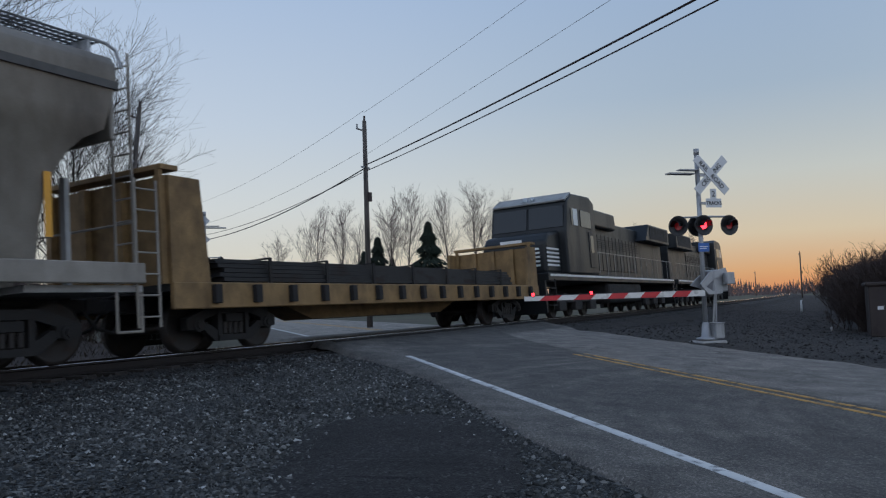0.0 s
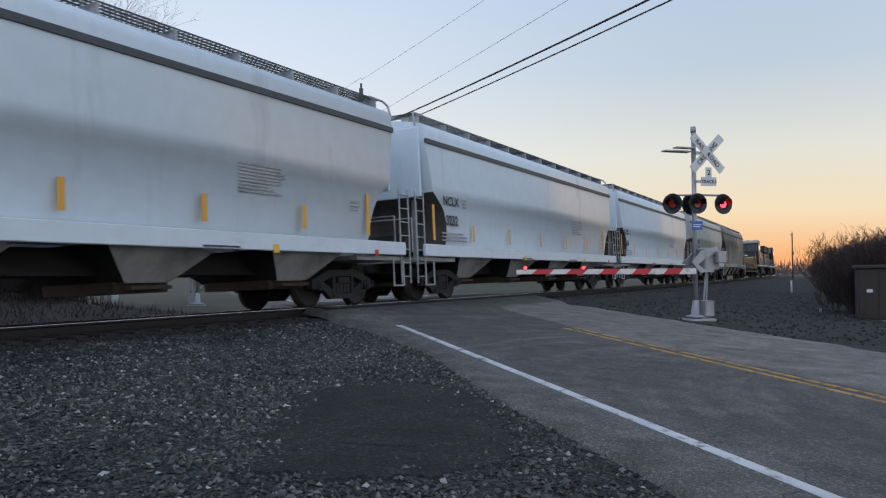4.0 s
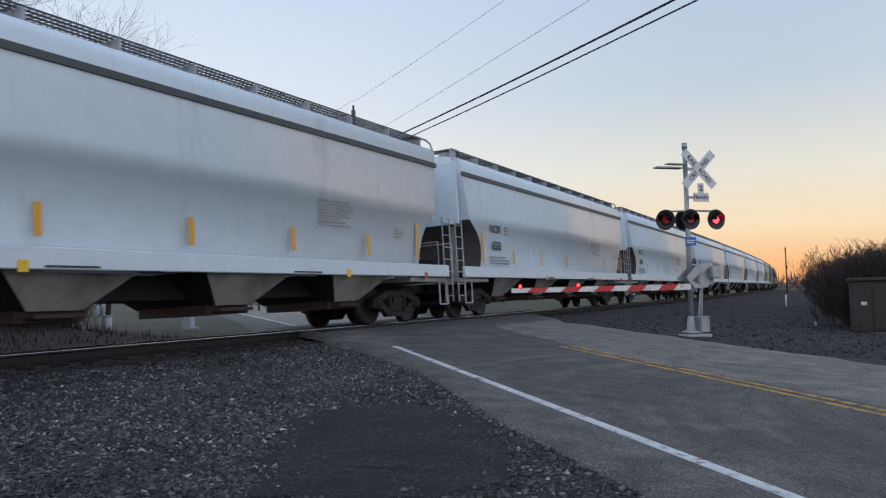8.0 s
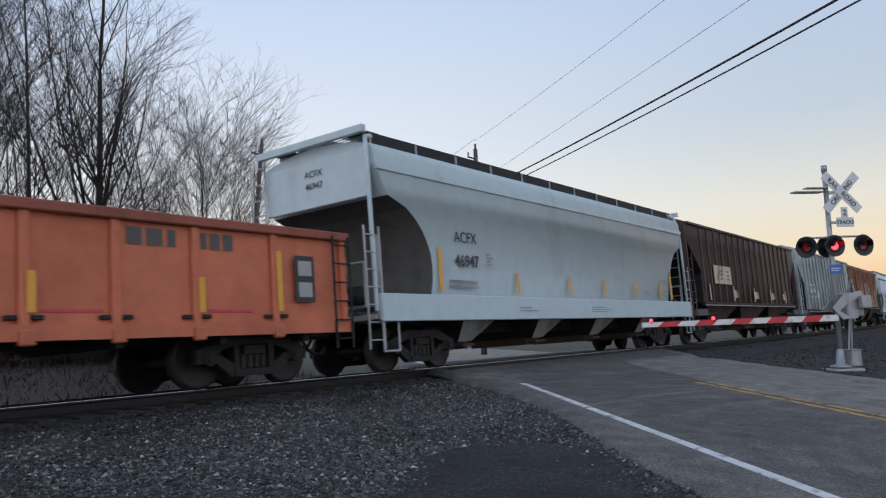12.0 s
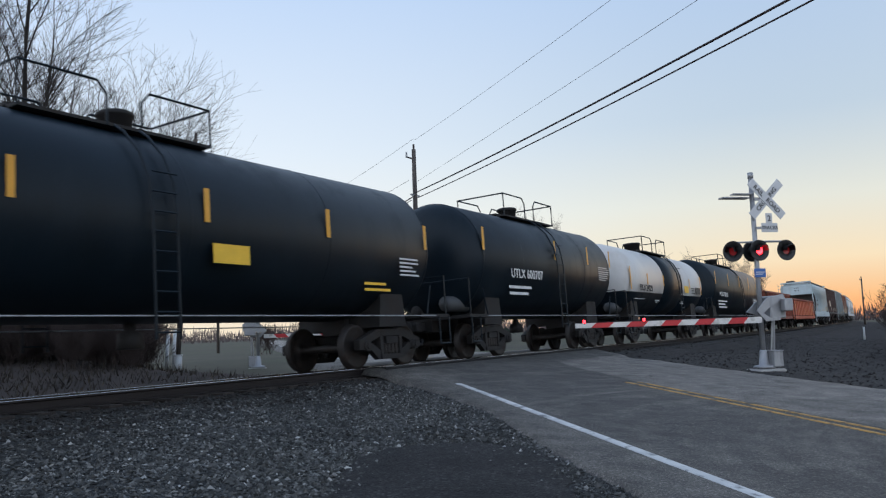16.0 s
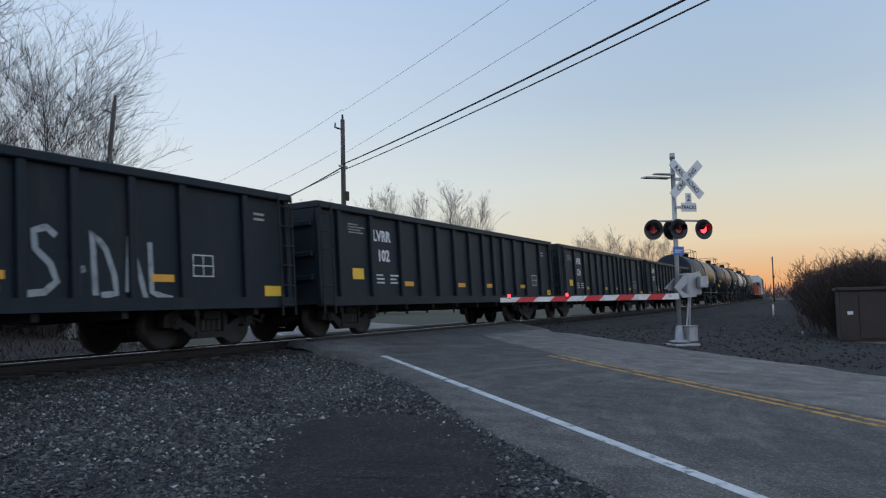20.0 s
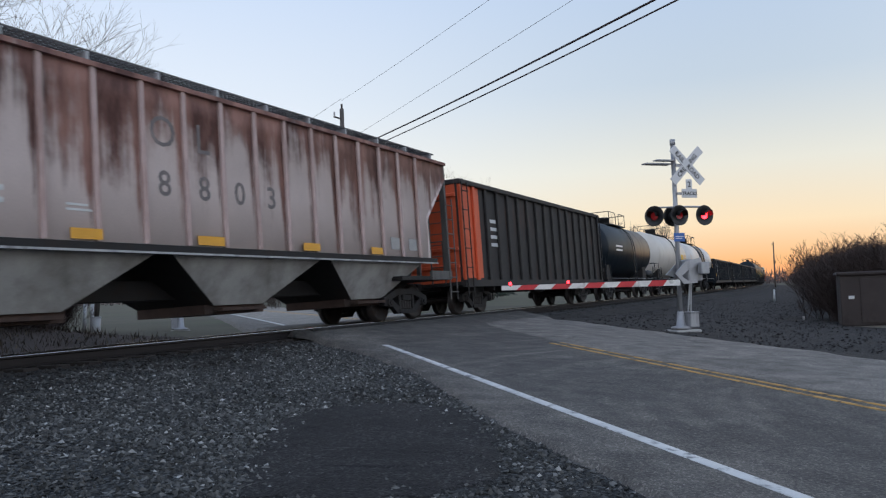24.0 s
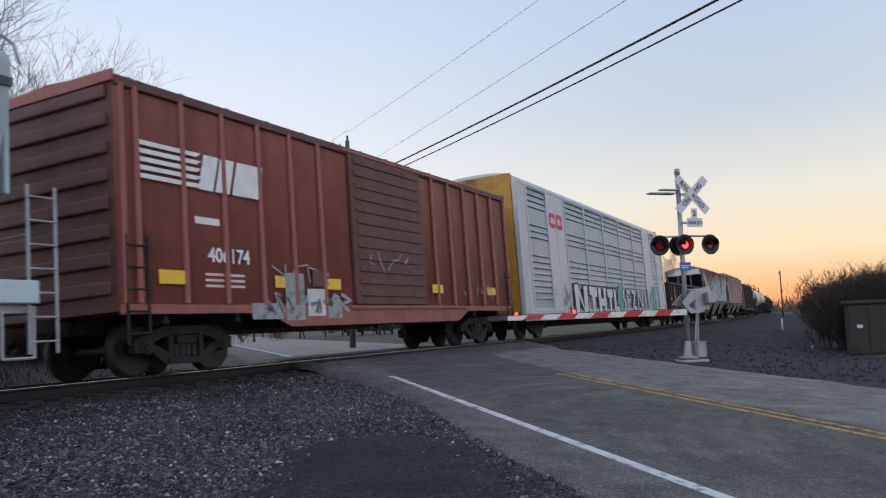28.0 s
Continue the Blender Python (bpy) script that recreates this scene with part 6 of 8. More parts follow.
def boxcar(L, paint, label, z0=1.02, z1=4.80):
    car = thing("boxcar", label, "railway car", "cars of the freight train")
    E = L / 2 - 0.5
    roof = mirror([(-1.52, z0), (-1.52, z1 - 0.18), (-1.55, z1 - 0.12), (-1.2, z1 - 0.04), (0.0, z1 + 0.05)])
    # ends and corrugations in dark red: soot, and shade put into the colour
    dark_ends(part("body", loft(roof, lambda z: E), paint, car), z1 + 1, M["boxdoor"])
    rib = keep(("boxrib", paint.name), lambda: mesh_of("side_post", bevelled(boxes((-0.055, 0.055, -0.09, 0, z0 + 0.1, z1 - 0.2)), 0.02, 1), paint))
    xs = [-E + 0.1] + [-7.47 + 0.985 * k for k in range(6)] + [2.66 + 1.0 * k for k in range(5)] + [E - 0.1]
    for x in xs:
        for s in (-1, 1):
            place("side_post", rib, car, pose(x, s * 1.52, 0, 0, 0, 0 if s < 0 else 180))
    # plug door of pressed ribs
    door = part("door", bevelled(boxes((-1.42, 1.93, -1.62, -1.53, z0 + 0.12, z1 - 0.22)), 0.015, 1), M["boxdoor"], car, "brown sliding door with pressed ribs")
    for k in range(12):
        z = z0 + 0.3 + k * 0.275
        place("door_rib", keep(("doorrib", paint.name), lambda: mesh_of("door_rib", bevelled(boxes((-1.5, 1.5, -0.035, 0.0, 0.0, 0.12)), 0.02, 1), M["boxdoor"])), door, pose(0.25, -1.615, z))
    place("door_rail", keep("doorrail", lambda: mesh_of("door_rail", boxes((-1.7, 4.3, -0.05, 0.0, 0, 0.07)), paint)), car, pose(0, -1.58, z0 + 0.02))
    place("door_rail", keep("doorrail2", lambda: mesh_of("door_rail", boxes((-1.7, 4.3, -0.05, 0.0, 0, 0.07)), paint)), car, pose(0, -1.58, z1 - 0.22))
    part("side_sill", prism(bmesh.new(), [(-E, z0 + 0.1), (-E, z0 - 0.05), (-E + 3.4, z0 - 0.05), (-E + 4.1, z0 - 0.32), (E - 4.1, z0 - 0.32), (E - 3.4, z0 - 0.05), (E, z0 - 0.05), (E, z0 + 0.1)], -1.585, -1.53), paint, car)
    part("side_sill", prism(bmesh.new(), [(-E, z0 + 0.1), (-E, z0 - 0.05), (-E + 3.4, z0 - 0.05), (-E + 4.1, z0 - 0.32), (E - 4.1, z0 - 0.32), (E - 3.4, z0 - 0.05), (E, z0 - 0.05), (E, z0 + 0.1)], 1.53, 1.585), paint, car)
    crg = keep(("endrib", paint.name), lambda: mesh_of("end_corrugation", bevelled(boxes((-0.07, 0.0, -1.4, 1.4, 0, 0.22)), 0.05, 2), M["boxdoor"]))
    for s in (-1, 1):
        for k in range(8):
            place("end_corrugation", crg, car, pose(s * E, 0, z0 + 0.25 + 0.44 * k, 0, 0, 0 if s < 0 else 180))
        part("top_chord", bevelled(boxes((-E, E, s * 1.55 - 0.05, s * 1.55 + 0.05, z1 - 0.26, z1 - 0.10)), 0.015, 1), M["boxdoor"], car, "dark red top chord")
        part("roof_edge", boxes((min(s * E, s * (E + 0.06)), max(s * E, s * (E + 0.06)), -1.56, 1.56, z1 - 0.2, z1 - 0.02)), paint, car)
    rr = keep(("roofrib", paint.name), lambda: mesh_of("roof_rib", boxes((-0.04, 0.04, -1.45, 1.45, -0.06, 0.0)), paint))
    for k in range(14):
        place("roof_rib", rr, car, pose(-E + 0.4 + (2 * E - 0.8) * k / 13, 0, z1 - 0.02))
    lad = keep("boxlad", lambda: mesh_of("ladder", ladder_mesh(1.7, 0.42, 5), M["under"]))
    for s in (-1, 1):
        place("ladder", lad, car, pose(s * (E - 0.3) - 0.2, -1.6, 0.5))
    bearer = keep(("bearer", z0), lambda: mesh_of("crossbearer", boxes((-0.06, 0.06, -1.45, 1.45, z0 - 0.2, z0)), M["under"]))
    for k in range(9):
        place("crossbearer", bearer, car, pose(-E + 1 + (2 * E - 2) * k / 8, 0, 0))
    running_gear(car, L, 2.3)
    return car


def autorack(L, paint, roofp, endp, smooth, label, z1=5.86):
    car = thing("autorack", label, "railway car", "cars of the freight train")
    E = L / 2 - 0.75
    zs, zt = 1.0, 5.42
    roof = mirror([(-1.55, zt - 0.02), (-1.50, z1 - 0.27), (-1.25, z1 - 0.10), (-0.7, z1 - 0.02), (0.0, z1)])
    part("roof", loft(roof, lambda z: E), roofp, car, "pale ribbed roof")
    rr = keep("rackroofrib", lambda: mesh_of("roof_rib", boxes((-0.02, 0.02, -0.016, 0.0, zt, z1 - 0.34)), roofp))
    for k in range(60):
        for q in (-1, 1):
            place("roof_rib", rr, car, pose(-E + 0.2 + (2 * E - 0.4) * k / 59, q * 1.535, 0, 0, 0, 0 if q < 0 else 180))
    part("deck", boxes((-E, E, -1.48, 1.48, zs - 0.3, zs)), paint, car)
    for s in (-1, 1):
        part("side_sill", bevelled(boxes((-E, E, s * 1.54 - 0.06, s * 1.54 + 0.06, zs - 0.4, zs + 0.02)), 0.02, 1), smooth, car, "pale side sill")
        # added dark sheet in place of the shade inside the rack
        part("inner_wall", boxes((-E + 0.05, E - 0.05, s * 1.42 - 0.01, s * 1.42 + 0.01, zs, zt)), M["darkgrey"], car, "dark sheet standing in for the shaded inside")
    post = keep("rackpost", lambda: mesh_of("post", bevelled(boxes((-0.06, 0.06, -0.09, 0, zs, zt)), 0.01, 1), smooth))

    def panel(w):
        """A pressed sheet with horizontal louvres, in one piece."""
        bm = bmesh.new()
        rows = 40
        h = (zt - zs) / rows
        prof = []
        for k in range(rows):
            z = zs + h * k
            if 3.05 < z < 3.5 or 4.05 < z < 4.55 or z < 1.15:
                prof += [(0.03, z), (0.03, z + h * 0.99)]
            elif k % 2:
                prof += [(-0.03, z), (-0.03, z + h * 0.40), (0.06, z + h * 0.45), (0.04, z + h * 0.99)]
            else:
                prof += [(0.035, z), (0.03, z + h * 0.99)]
        a = [bm.verts.new((0.05, -d, z)) for d, z in prof]
        b = [bm.verts.new((w - 0.05, -d, z)) for d, z in prof]
        a0 = [bm.verts.new((0.05, 0, z)) for d, z in prof]
        b0 = [bm.verts.new((w - 0.05, 0, z)) for d, z in prof]
        for i in range(len(prof) - 1):
            bm.faces.new((a[i], b[i], b[i + 1], a[i + 1]))
            bm.faces.new((a[i], a[i + 1], a0[i + 1], a0[i]))
            bm.faces.new((b[i], b0[i], b0[i + 1], b[i + 1]))
        return bm
    posts = [-E, -11.2, -9.05, -6.9, -4.1, -1.13, 1.82, 4.7, 7.25, 9.1, 10.4, E]
    for k, x in enumerate(posts):
        for s in (-1, 1):
            place("post", post, car, pose(x + (0.06 if k == 0 else -0.06 if k == len(posts) - 1 else 0), s * 1.5, 0, 0, 0, 0 if s < 0 else 180))
        if k + 1 < len(posts):
            x1 = posts[k + 1]
            w = x1 - x
            flat = k in (0, 2, 8, 10)
            for s in (-1, 1):
                if flat:
                    me = keep(("rackflat", round(w, 2)), lambda: mesh_of("smooth_panel", bevelled(boxes((0.05, w / 2 - 0.01, -0.05, 0, zs, zt), (w / 2 + 0.01, w - 0.05, -0.05, 0, zs, zt)), 0.008, 1), smooth))
                else:
                    me = keep(("racklouvre", round(w, 2)), lambda: mesh_of("louvred_panel", panel(w), paint))
                place("smooth_panel" if flat else "louvred_panel", me, car, pose(x if s < 0 else x1, s * 1.5, 0, 0, 0, 0 if s < 0 else 180))
    for s in (-1, 1):
        for q in (-1, 1):
            x0, x1 = sorted((s * E, s * (E + 0.08)))
            y0, y1 = sorted((q * 0.02, q * 1.4))
            part("end_door", bevelled(boxes((x0, x1, y0, y1, zs - 0.1, zt + 0.05)), 0.02, 1), smooth if s > 0 else endp, car, "tall end door")
            x0, x1 = sorted((s * (E - 0.02), s * (E + 0.12)))
            part("end_corner", boxes((x0, x1, q * 1.5 - 0.1, q * 1.5 + 0.06, zs - 0.3, zt)), smooth, car)
        part("end_cap", boxes((min(s * E, s * (E + 0.05)), max(s * E, s * (E + 0.05)), -1.4, 1.4, zt + 0.06, z1 - 0.12)), endp, car, "yellow roof end")
    part("underframe", boxes((-E + 4.5, E - 4.5, -0.9, 0.9, 0.40, 0.62)), M["under"], car)
    running_gear(car, L, 3.0)
    return car


def bulkhead_flat(L, paint, label):
    car = thing("bulkhead_flatcar", label, "railway car", "cars of the freight train")
    E = L / 2 - 0.5
    part("deck", boxes((-E, E, -1.45, 1.45, 1.02, 1.14)), M["under"], car)
    part("side_sill", bevelled(boxes(*[(-E, E, s * 1.47 - 0.05, s * 1.47 + 0.05, 0.72, 1.16) for s in (-1, 1)]), 0.015, 1), paint, car)
    part("fish_belly", prism(bmesh.new(), [(-E + 3.6, 0.95), (-E + 5.0, 0.48), (E - 5.0, 0.48), (E - 3.6, 0.95)], -0.4, 0.4), paint, car)
    pocket = keep("pocket", lambda: mesh_of("stake_pocket", bevelled(boxes((-0.08, 0.08, -0.11, 0, 0.80, 1.12)), 0.01, 1), M["under"]))
    for k in range(15):
        place("stake_pocket", pocket, car, pose(-E + 0.9 + (2 * E - 1.8) * k / 14, -1.52, 0))
        place("stake_pocket", pocket, car, pose(-E + 0.9 + (2 * E - 1.8) * k / 14, 1.52, 0, 0, 0, 180))
    for s in (-1, 1):
        a, b = sorted((s * E, s * (E - 0.10)))
        ht = 2.9 if s < 0 else 2.45
        wall = part("bulkhead", boxes((a, b, -1.42, 1.42, 1.14, ht)), paint, car, "tall yellow-brown steel bulkhead")
        for q in (-1.36, -0.7, 0.0, 0.7, 1.36):
            x0, x1 = sorted((s * (E - 0.10), s * (E - 0.22)))
            part("bulkhead_post", boxes((x0, x1, q - 0.06, q + 0.06, 1.14, ht)), paint, wall)
        for q in (-1.34, -0.45, 0.45, 1.34):
            x0, x1 = sorted((s * E, s * (E + 0.12)))
            part("bulkhead_post", boxes((x0, x1, q - 0.07, q + 0.07, 1.14, ht)), paint, wall)
        x0, x1 = sorted((s * (E + 0.12), s * (E - 0.25)))
        part("bulkhead_rail", boxes((x0, x1, -1.45, 1.45, ht + 0.10, ht + 0.18), (x0, x0 + 0.08, -1.40, -1.32, ht, ht + 0.10), (x0, x0 + 0.08, 1.32, 1.40, ht, ht + 0.10)), paint, car)
        bm = bmesh.new()
        for q in (-1.45, 1.45):
            prism(bm, [(s * E, 1.14), (s * (E - 0.85), 1.14), (s * (E - 0.68), ht), (s * E, ht)], q - 0.04, q + 0.04)
        part("bulkhead_gusset", bm, paint, car)
    running_gear(car, L, 2.3)
    # the load: dark steel plates with bands
    bm = bmesh.new()
    rs = random.Random(4)
    for k in range(5):
        z = 1.2 + 0.085 * k
        o = rs.uniform(-0.25, 0.25)
        prism(bm, [(-E + 1.5 + o, z), (E - 1.6 + o, z), (E - 1.6 + o, z + 0.07), (2.0, z + 0.085), (-2.0, z + 0.08), (-E + 1.5 + o, z + 0.07)], -1.3 + 0.03 * k, 1.3 - 0.03 * k)
    load = part("steel_plates", bm, M["scale"], car, "stack of dark steel plates")
    bm = bmesh.new()
    for k in range(7):
        x = -E + 2.6 + (2 * E - 5.2) * k / 6
        box(bm, x - 0.04, x + 0.04, -1.33, -1.30, 1.15, 1.66)
        box(bm, x - 0.04, x + 0.04, -1.33, 1.33, 1.63, 1.66)
        box(bm, x - 0.06, x + 0.06, -1.3, 1.3, 1.14, 1.21)
    part("steel_band", bm, M["under"], load)
    return car


def locomotive(label, facing, cab_light=True):
    """Six-axle wide-nosed freight diesel, nose towards +x; facing -1 turns it round."""
    car = thing("locomotive", label, "locomotive", "locomotives of the freight train")
    f = facing
    L = 22.3

    def P(name, bm, m, lab=""):
        if f < 0:
            bmesh.ops.rotate(bm, cent=(0, 0, 0), matrix=Matrix.Rotation(math.pi, 3, "Z"), verts=bm.verts[:])
        return part(name, bm, m, car, lab)
    K = M["locoblack"]
    P("frame", bevelled(boxes((-10.6, 10.6, -1.5, 1.5, 1.35, 1.62)), 0.02, 1), K)
    P("frame_stripe", boxes((-10.4, 10.4, -1.515, -1.50, 1.50, 1.58), (-10.4, 10.4, 1.50, 1.515, 1.50, 1.58)), M["white"], "white stripe along the frame")
    P("fuel_tank", bevelled(boxes((-2.9, 2.9, -1.4, 1.4, 0.45, 1.32)), 0.15, 2), M["under"])
    P("hood", bevelled(boxes((-10.1, 4.6, -0.95, 0.95, 1.62, 4.15)), 0.06, 2), K, "black long hood with doors")
    P("radiator", bevelled(prism(bmesh.new(), [(-10.0, 3.55), (-10.0, 4.45), (-5.2, 4.45), (-4.4, 3.55)], -1.5, 1.5), 0.04, 1), K, "flared radiator section")
    P("radiator_grille", boxes((-9.6, -5.4, -1.52, -1.50, 3.7, 4.35), (-9.6, -5.4, 1.50, 1.52, 3.7, 4.35)), M["under"])
    P("dynamic_brake", bevelled(boxes((0.4, 4.4, -1.25, 1.25, 3.75, 4.5)), 0.08, 2), K)
    P("exhaust", bevelled(boxes((-2.4, -1.2, -0.5, 0.5, 4.15, 4.5)), 0.04, 1), M["under"])
    # cab with wide nose
    P("cab", bevelled(prism(bmesh.new(), [(4.6, 1.62), (4.6, 4.60), (5.2, 4.82), (7.5, 4.74), (8.05, 4.42), (8.4, 3.25), (8.4, 1.62)], -1.55, 1.55), 0.07, 2), K, "black wide cab")
    P("nose", bevelled(prism(bmesh.new(), [(8.3, 1.62), (8.3, 3.3), (9.6, 3.12), (9.95, 2.8), (9.95, 1.62)], -1.25, 1.25), 0.12, 2), K, "blunt nose with white bars")
    for y0, y1 in ((-1.42, -0.05), (0.05, 1.42)):
        P("windshield", prism(bmesh.new(), [(8.22, 3.42), (8.38, 3.42), (8.17, 4.25), (8.0, 4.25)], y0, y1), M["glass"], "dark raked windshield pane")
    P("visor", bevelled(prism(bmesh.new(), [(7.4, 4.72), (8.12, 4.40), (8.16, 4.46), (7.45, 4.80)], -1.5, 1.5), 0.01, 1), M["palegrey"], "pale dusty visor over the windshield")
    for q in (-1, 1):
        y0, y1 = sorted((q * 1.55, q * 1.575))
        for x0, x1, m in ((7.0, 7.5, "paleglass"), (7.55, 7.75, "glass"), (5.3, 6.6, "glass")):
            P("side_window", boxes((x0, x1, y0, y1, 3.5, 4.15)), M[m], "cab side window")
        P("cab_door", bevelled(boxes((5.0, 5.7, *sorted((q * 1.55, q * 1.58)), 1.9, 3.35)), 0.01, 1), K)
        P("door_window", boxes((5.15, 5.55, *sorted((q * 1.58, q * 1.59)), 2.5, 3.2)), M["glass"], "dark door window")
    P("number_plate", boxes((9.96, 9.975, -0.5, 0.35, 2.78, 2.92)), M["white"], "small white plate on the nose")
    P("nose_bars", boxes(*[(9.955, 9.97, -1.0, 1.0, z, z + 0.07) for z in (1.9, 2.05, 2.2, 2.35, 2.5)], *[(8.6, 9.9, q - 0.004, q + 0.004, z, z + 0.07) for z in (1.9, 2.05, 2.2, 2.35, 2.5) for q in (-1.256, 1.256)]), M["white"], "white bars round the nose")
    for y in (-0.15, 0.15):
        o = P("headlight", lathe([(0, 0.02), (0.0, 0.1), (0.06, 0.1), (0.06, 0.02)], 12, "x"), M["paleglass"])
        o.location = (f * 7.95 - (0.03 if f < 0 else 0), y, 4.62)
    # hood doors, louvres
    for k in range(15):
        x = -4.6 + k * 0.6
        for q in (-1, 1):
            d = P("hood_door", bevelled(boxes((x + 0.04, x + 0.56, *sorted((q * 0.95, q * 0.99)), 1.9, 3.5)), 0.012, 1), K)
            part("door_louvre", boxes(*[(*sorted((f * (x + 0.1), f * (x + 0.5))), *sorted((f * q * 0.99, f * q * 1.0)), 2.9 + 0.09 * i, 2.94 + 0.09 * i) for i in range(5)]), M["under"], d)
    # walkway rails
    for q in (-1, 1):
        P("handrail", path_rod(0.016, [(-10.4, q * 1.42, 2.6), (4.5, q * 1.42, 2.6)]), M["palegrey"], "pale walkway handrail")
        for k in range(14):
            x = -10.4 + k * 1.2
            P("stanchion", rods(0.014, ((x, q * 1.42, 1.6), (x, q * 1.42, 2.6))), M["palegrey"])
    for s in (-1, 1):
        P("steps", boxes(*[(min(s * 10.0, s * 10.55), max(s * 10.0, s * 10.55), q * 1.45 - 0.15, q * 1.45 + 0.1, z, z + 0.04) for q in (-1, 1) for z in (0.45, 0.75, 1.05, 1.3)],
                           *[(s * 10.0 - 0.02, s * 10.0 + 0.02, q * 1.5 - 0.02, q * 1.5 + 0.02, 0.45, 1.4) for q in (-1, 1)]), M["under"])
        P("pilot", prism(bmesh.new(), [(s * 10.6, 1.35), (s * 10.75, 1.35), (s * 10.75, 0.2), (s * 10.6, 0.25)], -1.4, 1.4), K)
        # three-axle trucks
        xc = s * 6.6
        t = place("truck", TRUCK["bolster"], car, pose(xc, 0, 0.1))
        for q in (-1, 1):
            fr = keep("locoframe", lambda: mesh_of("side_frame", bevelled(boxes((-2.5, 2.5, -0.08, 0.08, 0.55, 0.85), (-2.3, -1.5, -0.12, 0.1, 0.25, 0.6), (-0.45, 0.45, -0.12, 0.1, 0.25, 0.6), (1.5, 2.3, -0.12, 0.1, 0.25, 0.6)), 0.03, 1), M["under"]))
            place("side_frame", fr, t, pose(0, q * 1.1, -0.1))
        for x in (-1.9, 0, 1.9):
            place("wheelset", TRUCK["wheelset"], t, pose(x, 0, 0.357))
        place("coupler", COUPLER, car, pose(s * (L / 2 - 0.32), 0, 0, 0, 0, 0 if s > 0 else 180))
    P("roof_horns", rods(0.05, ((6.2, 0.2, 4.7), (6.9, 0.2, 4.85)), ((6.2, 0.4, 4.7), (6.75, 0.4, 4.85))), M["under"])
    P("air_conditioner", bevelled(boxes((5.7, 6.6, -0.5, 0.1, 4.66, 4.85)), 0.04, 1), K)
    return car


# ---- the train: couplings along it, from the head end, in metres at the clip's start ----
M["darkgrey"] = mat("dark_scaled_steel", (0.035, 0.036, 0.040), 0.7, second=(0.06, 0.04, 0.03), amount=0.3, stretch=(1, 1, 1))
M["scale"] = mat("black_mill_scale", (0.012, 0.012, 0.013), 0.65, second=(0.03, 0.022, 0.018), amount=0.3, stretch=(1, 1, 3), bump=0.2)
M["glass"] = mat("dark_window_glass", (0.01, 0.012, 0.015), 0.08, var=0.0, bump=0)
M["palegrey"] = mat("dusty_pale_paint", (0.30, 0.30, 0.29), 0.6, second=(0.15, 0.14, 0.13), amount=0.3, stretch=(2, 2, 2))
# pale copy of the glass, with the sky's reflection put into its colour
M["paleglass"] = mat("sky_lit_glass", (0.45, 0.50, 0.55), 0.15, var=0.05, bump=0)
M["locoblack"] = mat("black_locomotive_paint", (0.012, 0.014, 0.016), 0.42, second=(0.030, 0.031, 0.030), amount=0.45, stretch=(1.2, 1.2, 0.4), sharp=0.4, spec=0.35)
M["tankblack"] = mat("black_tank_paint", (0.006, 0.012, 0.018), 0.40, var=0.3, scale=1, second=(0.017, 0.025, 0.032), amount=0.34, stretch=(1.2, 1.2, 0.3), sharp=0.4, bump=0.03, spec=0.2)
M["tankwhite"] = mat("white_tank_paint", (0.62, 0.60, 0.57), 0.42, var=0.08, scale=1, second=(0.42, 0.36, 0.28), amount=0.15, stretch=(0.8, 0.8, 0.5), sharp=0.4, bump=0.03)
M["tancream"] = mat("cream_tank_paint", (0.60, 0.56, 0.50), 0.45, var=0.08, scale=1, second=(0.40, 0.34, 0.26), amount=0.25, stretch=(1.5, 1.5, 0.3), sharp=0.4, bump=0.03)
M["flatyellow"] = mat("faded_yellow_paint", (0.24, 0.15, 0.06), 0.7, var=0.3, second=(0.062, 0.040, 0.025), amount=0.55, stretch=(1.6, 1.6, 1.2), sharp=0.4, bump=0.2)
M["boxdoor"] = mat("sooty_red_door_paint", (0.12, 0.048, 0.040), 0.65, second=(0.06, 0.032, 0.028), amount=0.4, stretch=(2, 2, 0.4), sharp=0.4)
M["rustbay"] = mat("rusty_bay_paint", (0.105, 0.070, 0.050), 0.8, second=(0.035, 0.025, 0.020), amount=0.55, stretch=(1, 1, 0.6), sharp=0.4)
M["dirtyhopper"] = mat("sooty_grey_car_paint", (0.27, 0.245, 0.21), 0.6, second=(0.085, 0.066, 0.052), amount=0.6, stretch=(0.8, 0.8, 0.35), sharp=0.4, bump=0.06)
M["lighthopper"] = mat("dusty_grey_car_paint", (0.42, 0.455, 0.43), 0.55, second=(0.28, 0.27, 0.25), amount=0.4, stretch=(0.6, 0.6, 0.3), sharp=0.5, bump=0.04)
M["rustyhopper"] = streak_mat("rust_eaten_tan_paint", (0.66, 0.55, 0.42), (0.36, 0.155, 0.085), (0.150, 0.062, 0.042), 0.03, 2.7, 0.13, 0.97, 0.52, 0.18, 4.6)
M["flrx"] = streak_mat("streaked_grey_paint", (0.40, 0.46, 0.46), (0.24, 0.23, 0.22), (0.14, 0.12, 0.11), -0.12, 3.0, 0.03, 0.923, 0.02, 0.20, 2.6, 0.6)
# the sides' grey, darkened to paint in the posts' shadow lines
M["greyrib"] = mat("grimy_grey_post_paint", (0.25, 0.28, 0.28), 0.65, second=(0.12, 0.11, 0.10), amount=0.4, stretch=(4, 4, 0.4), sharp=0.4)
M["brown"] = mat("dark_brown_car_paint", (0.080, 0.046, 0.040), 0.65, second=(0.055, 0.035, 0.031), amount=0.4, stretch=(2, 2, 0.3), sharp=0.4, bump=0.1)
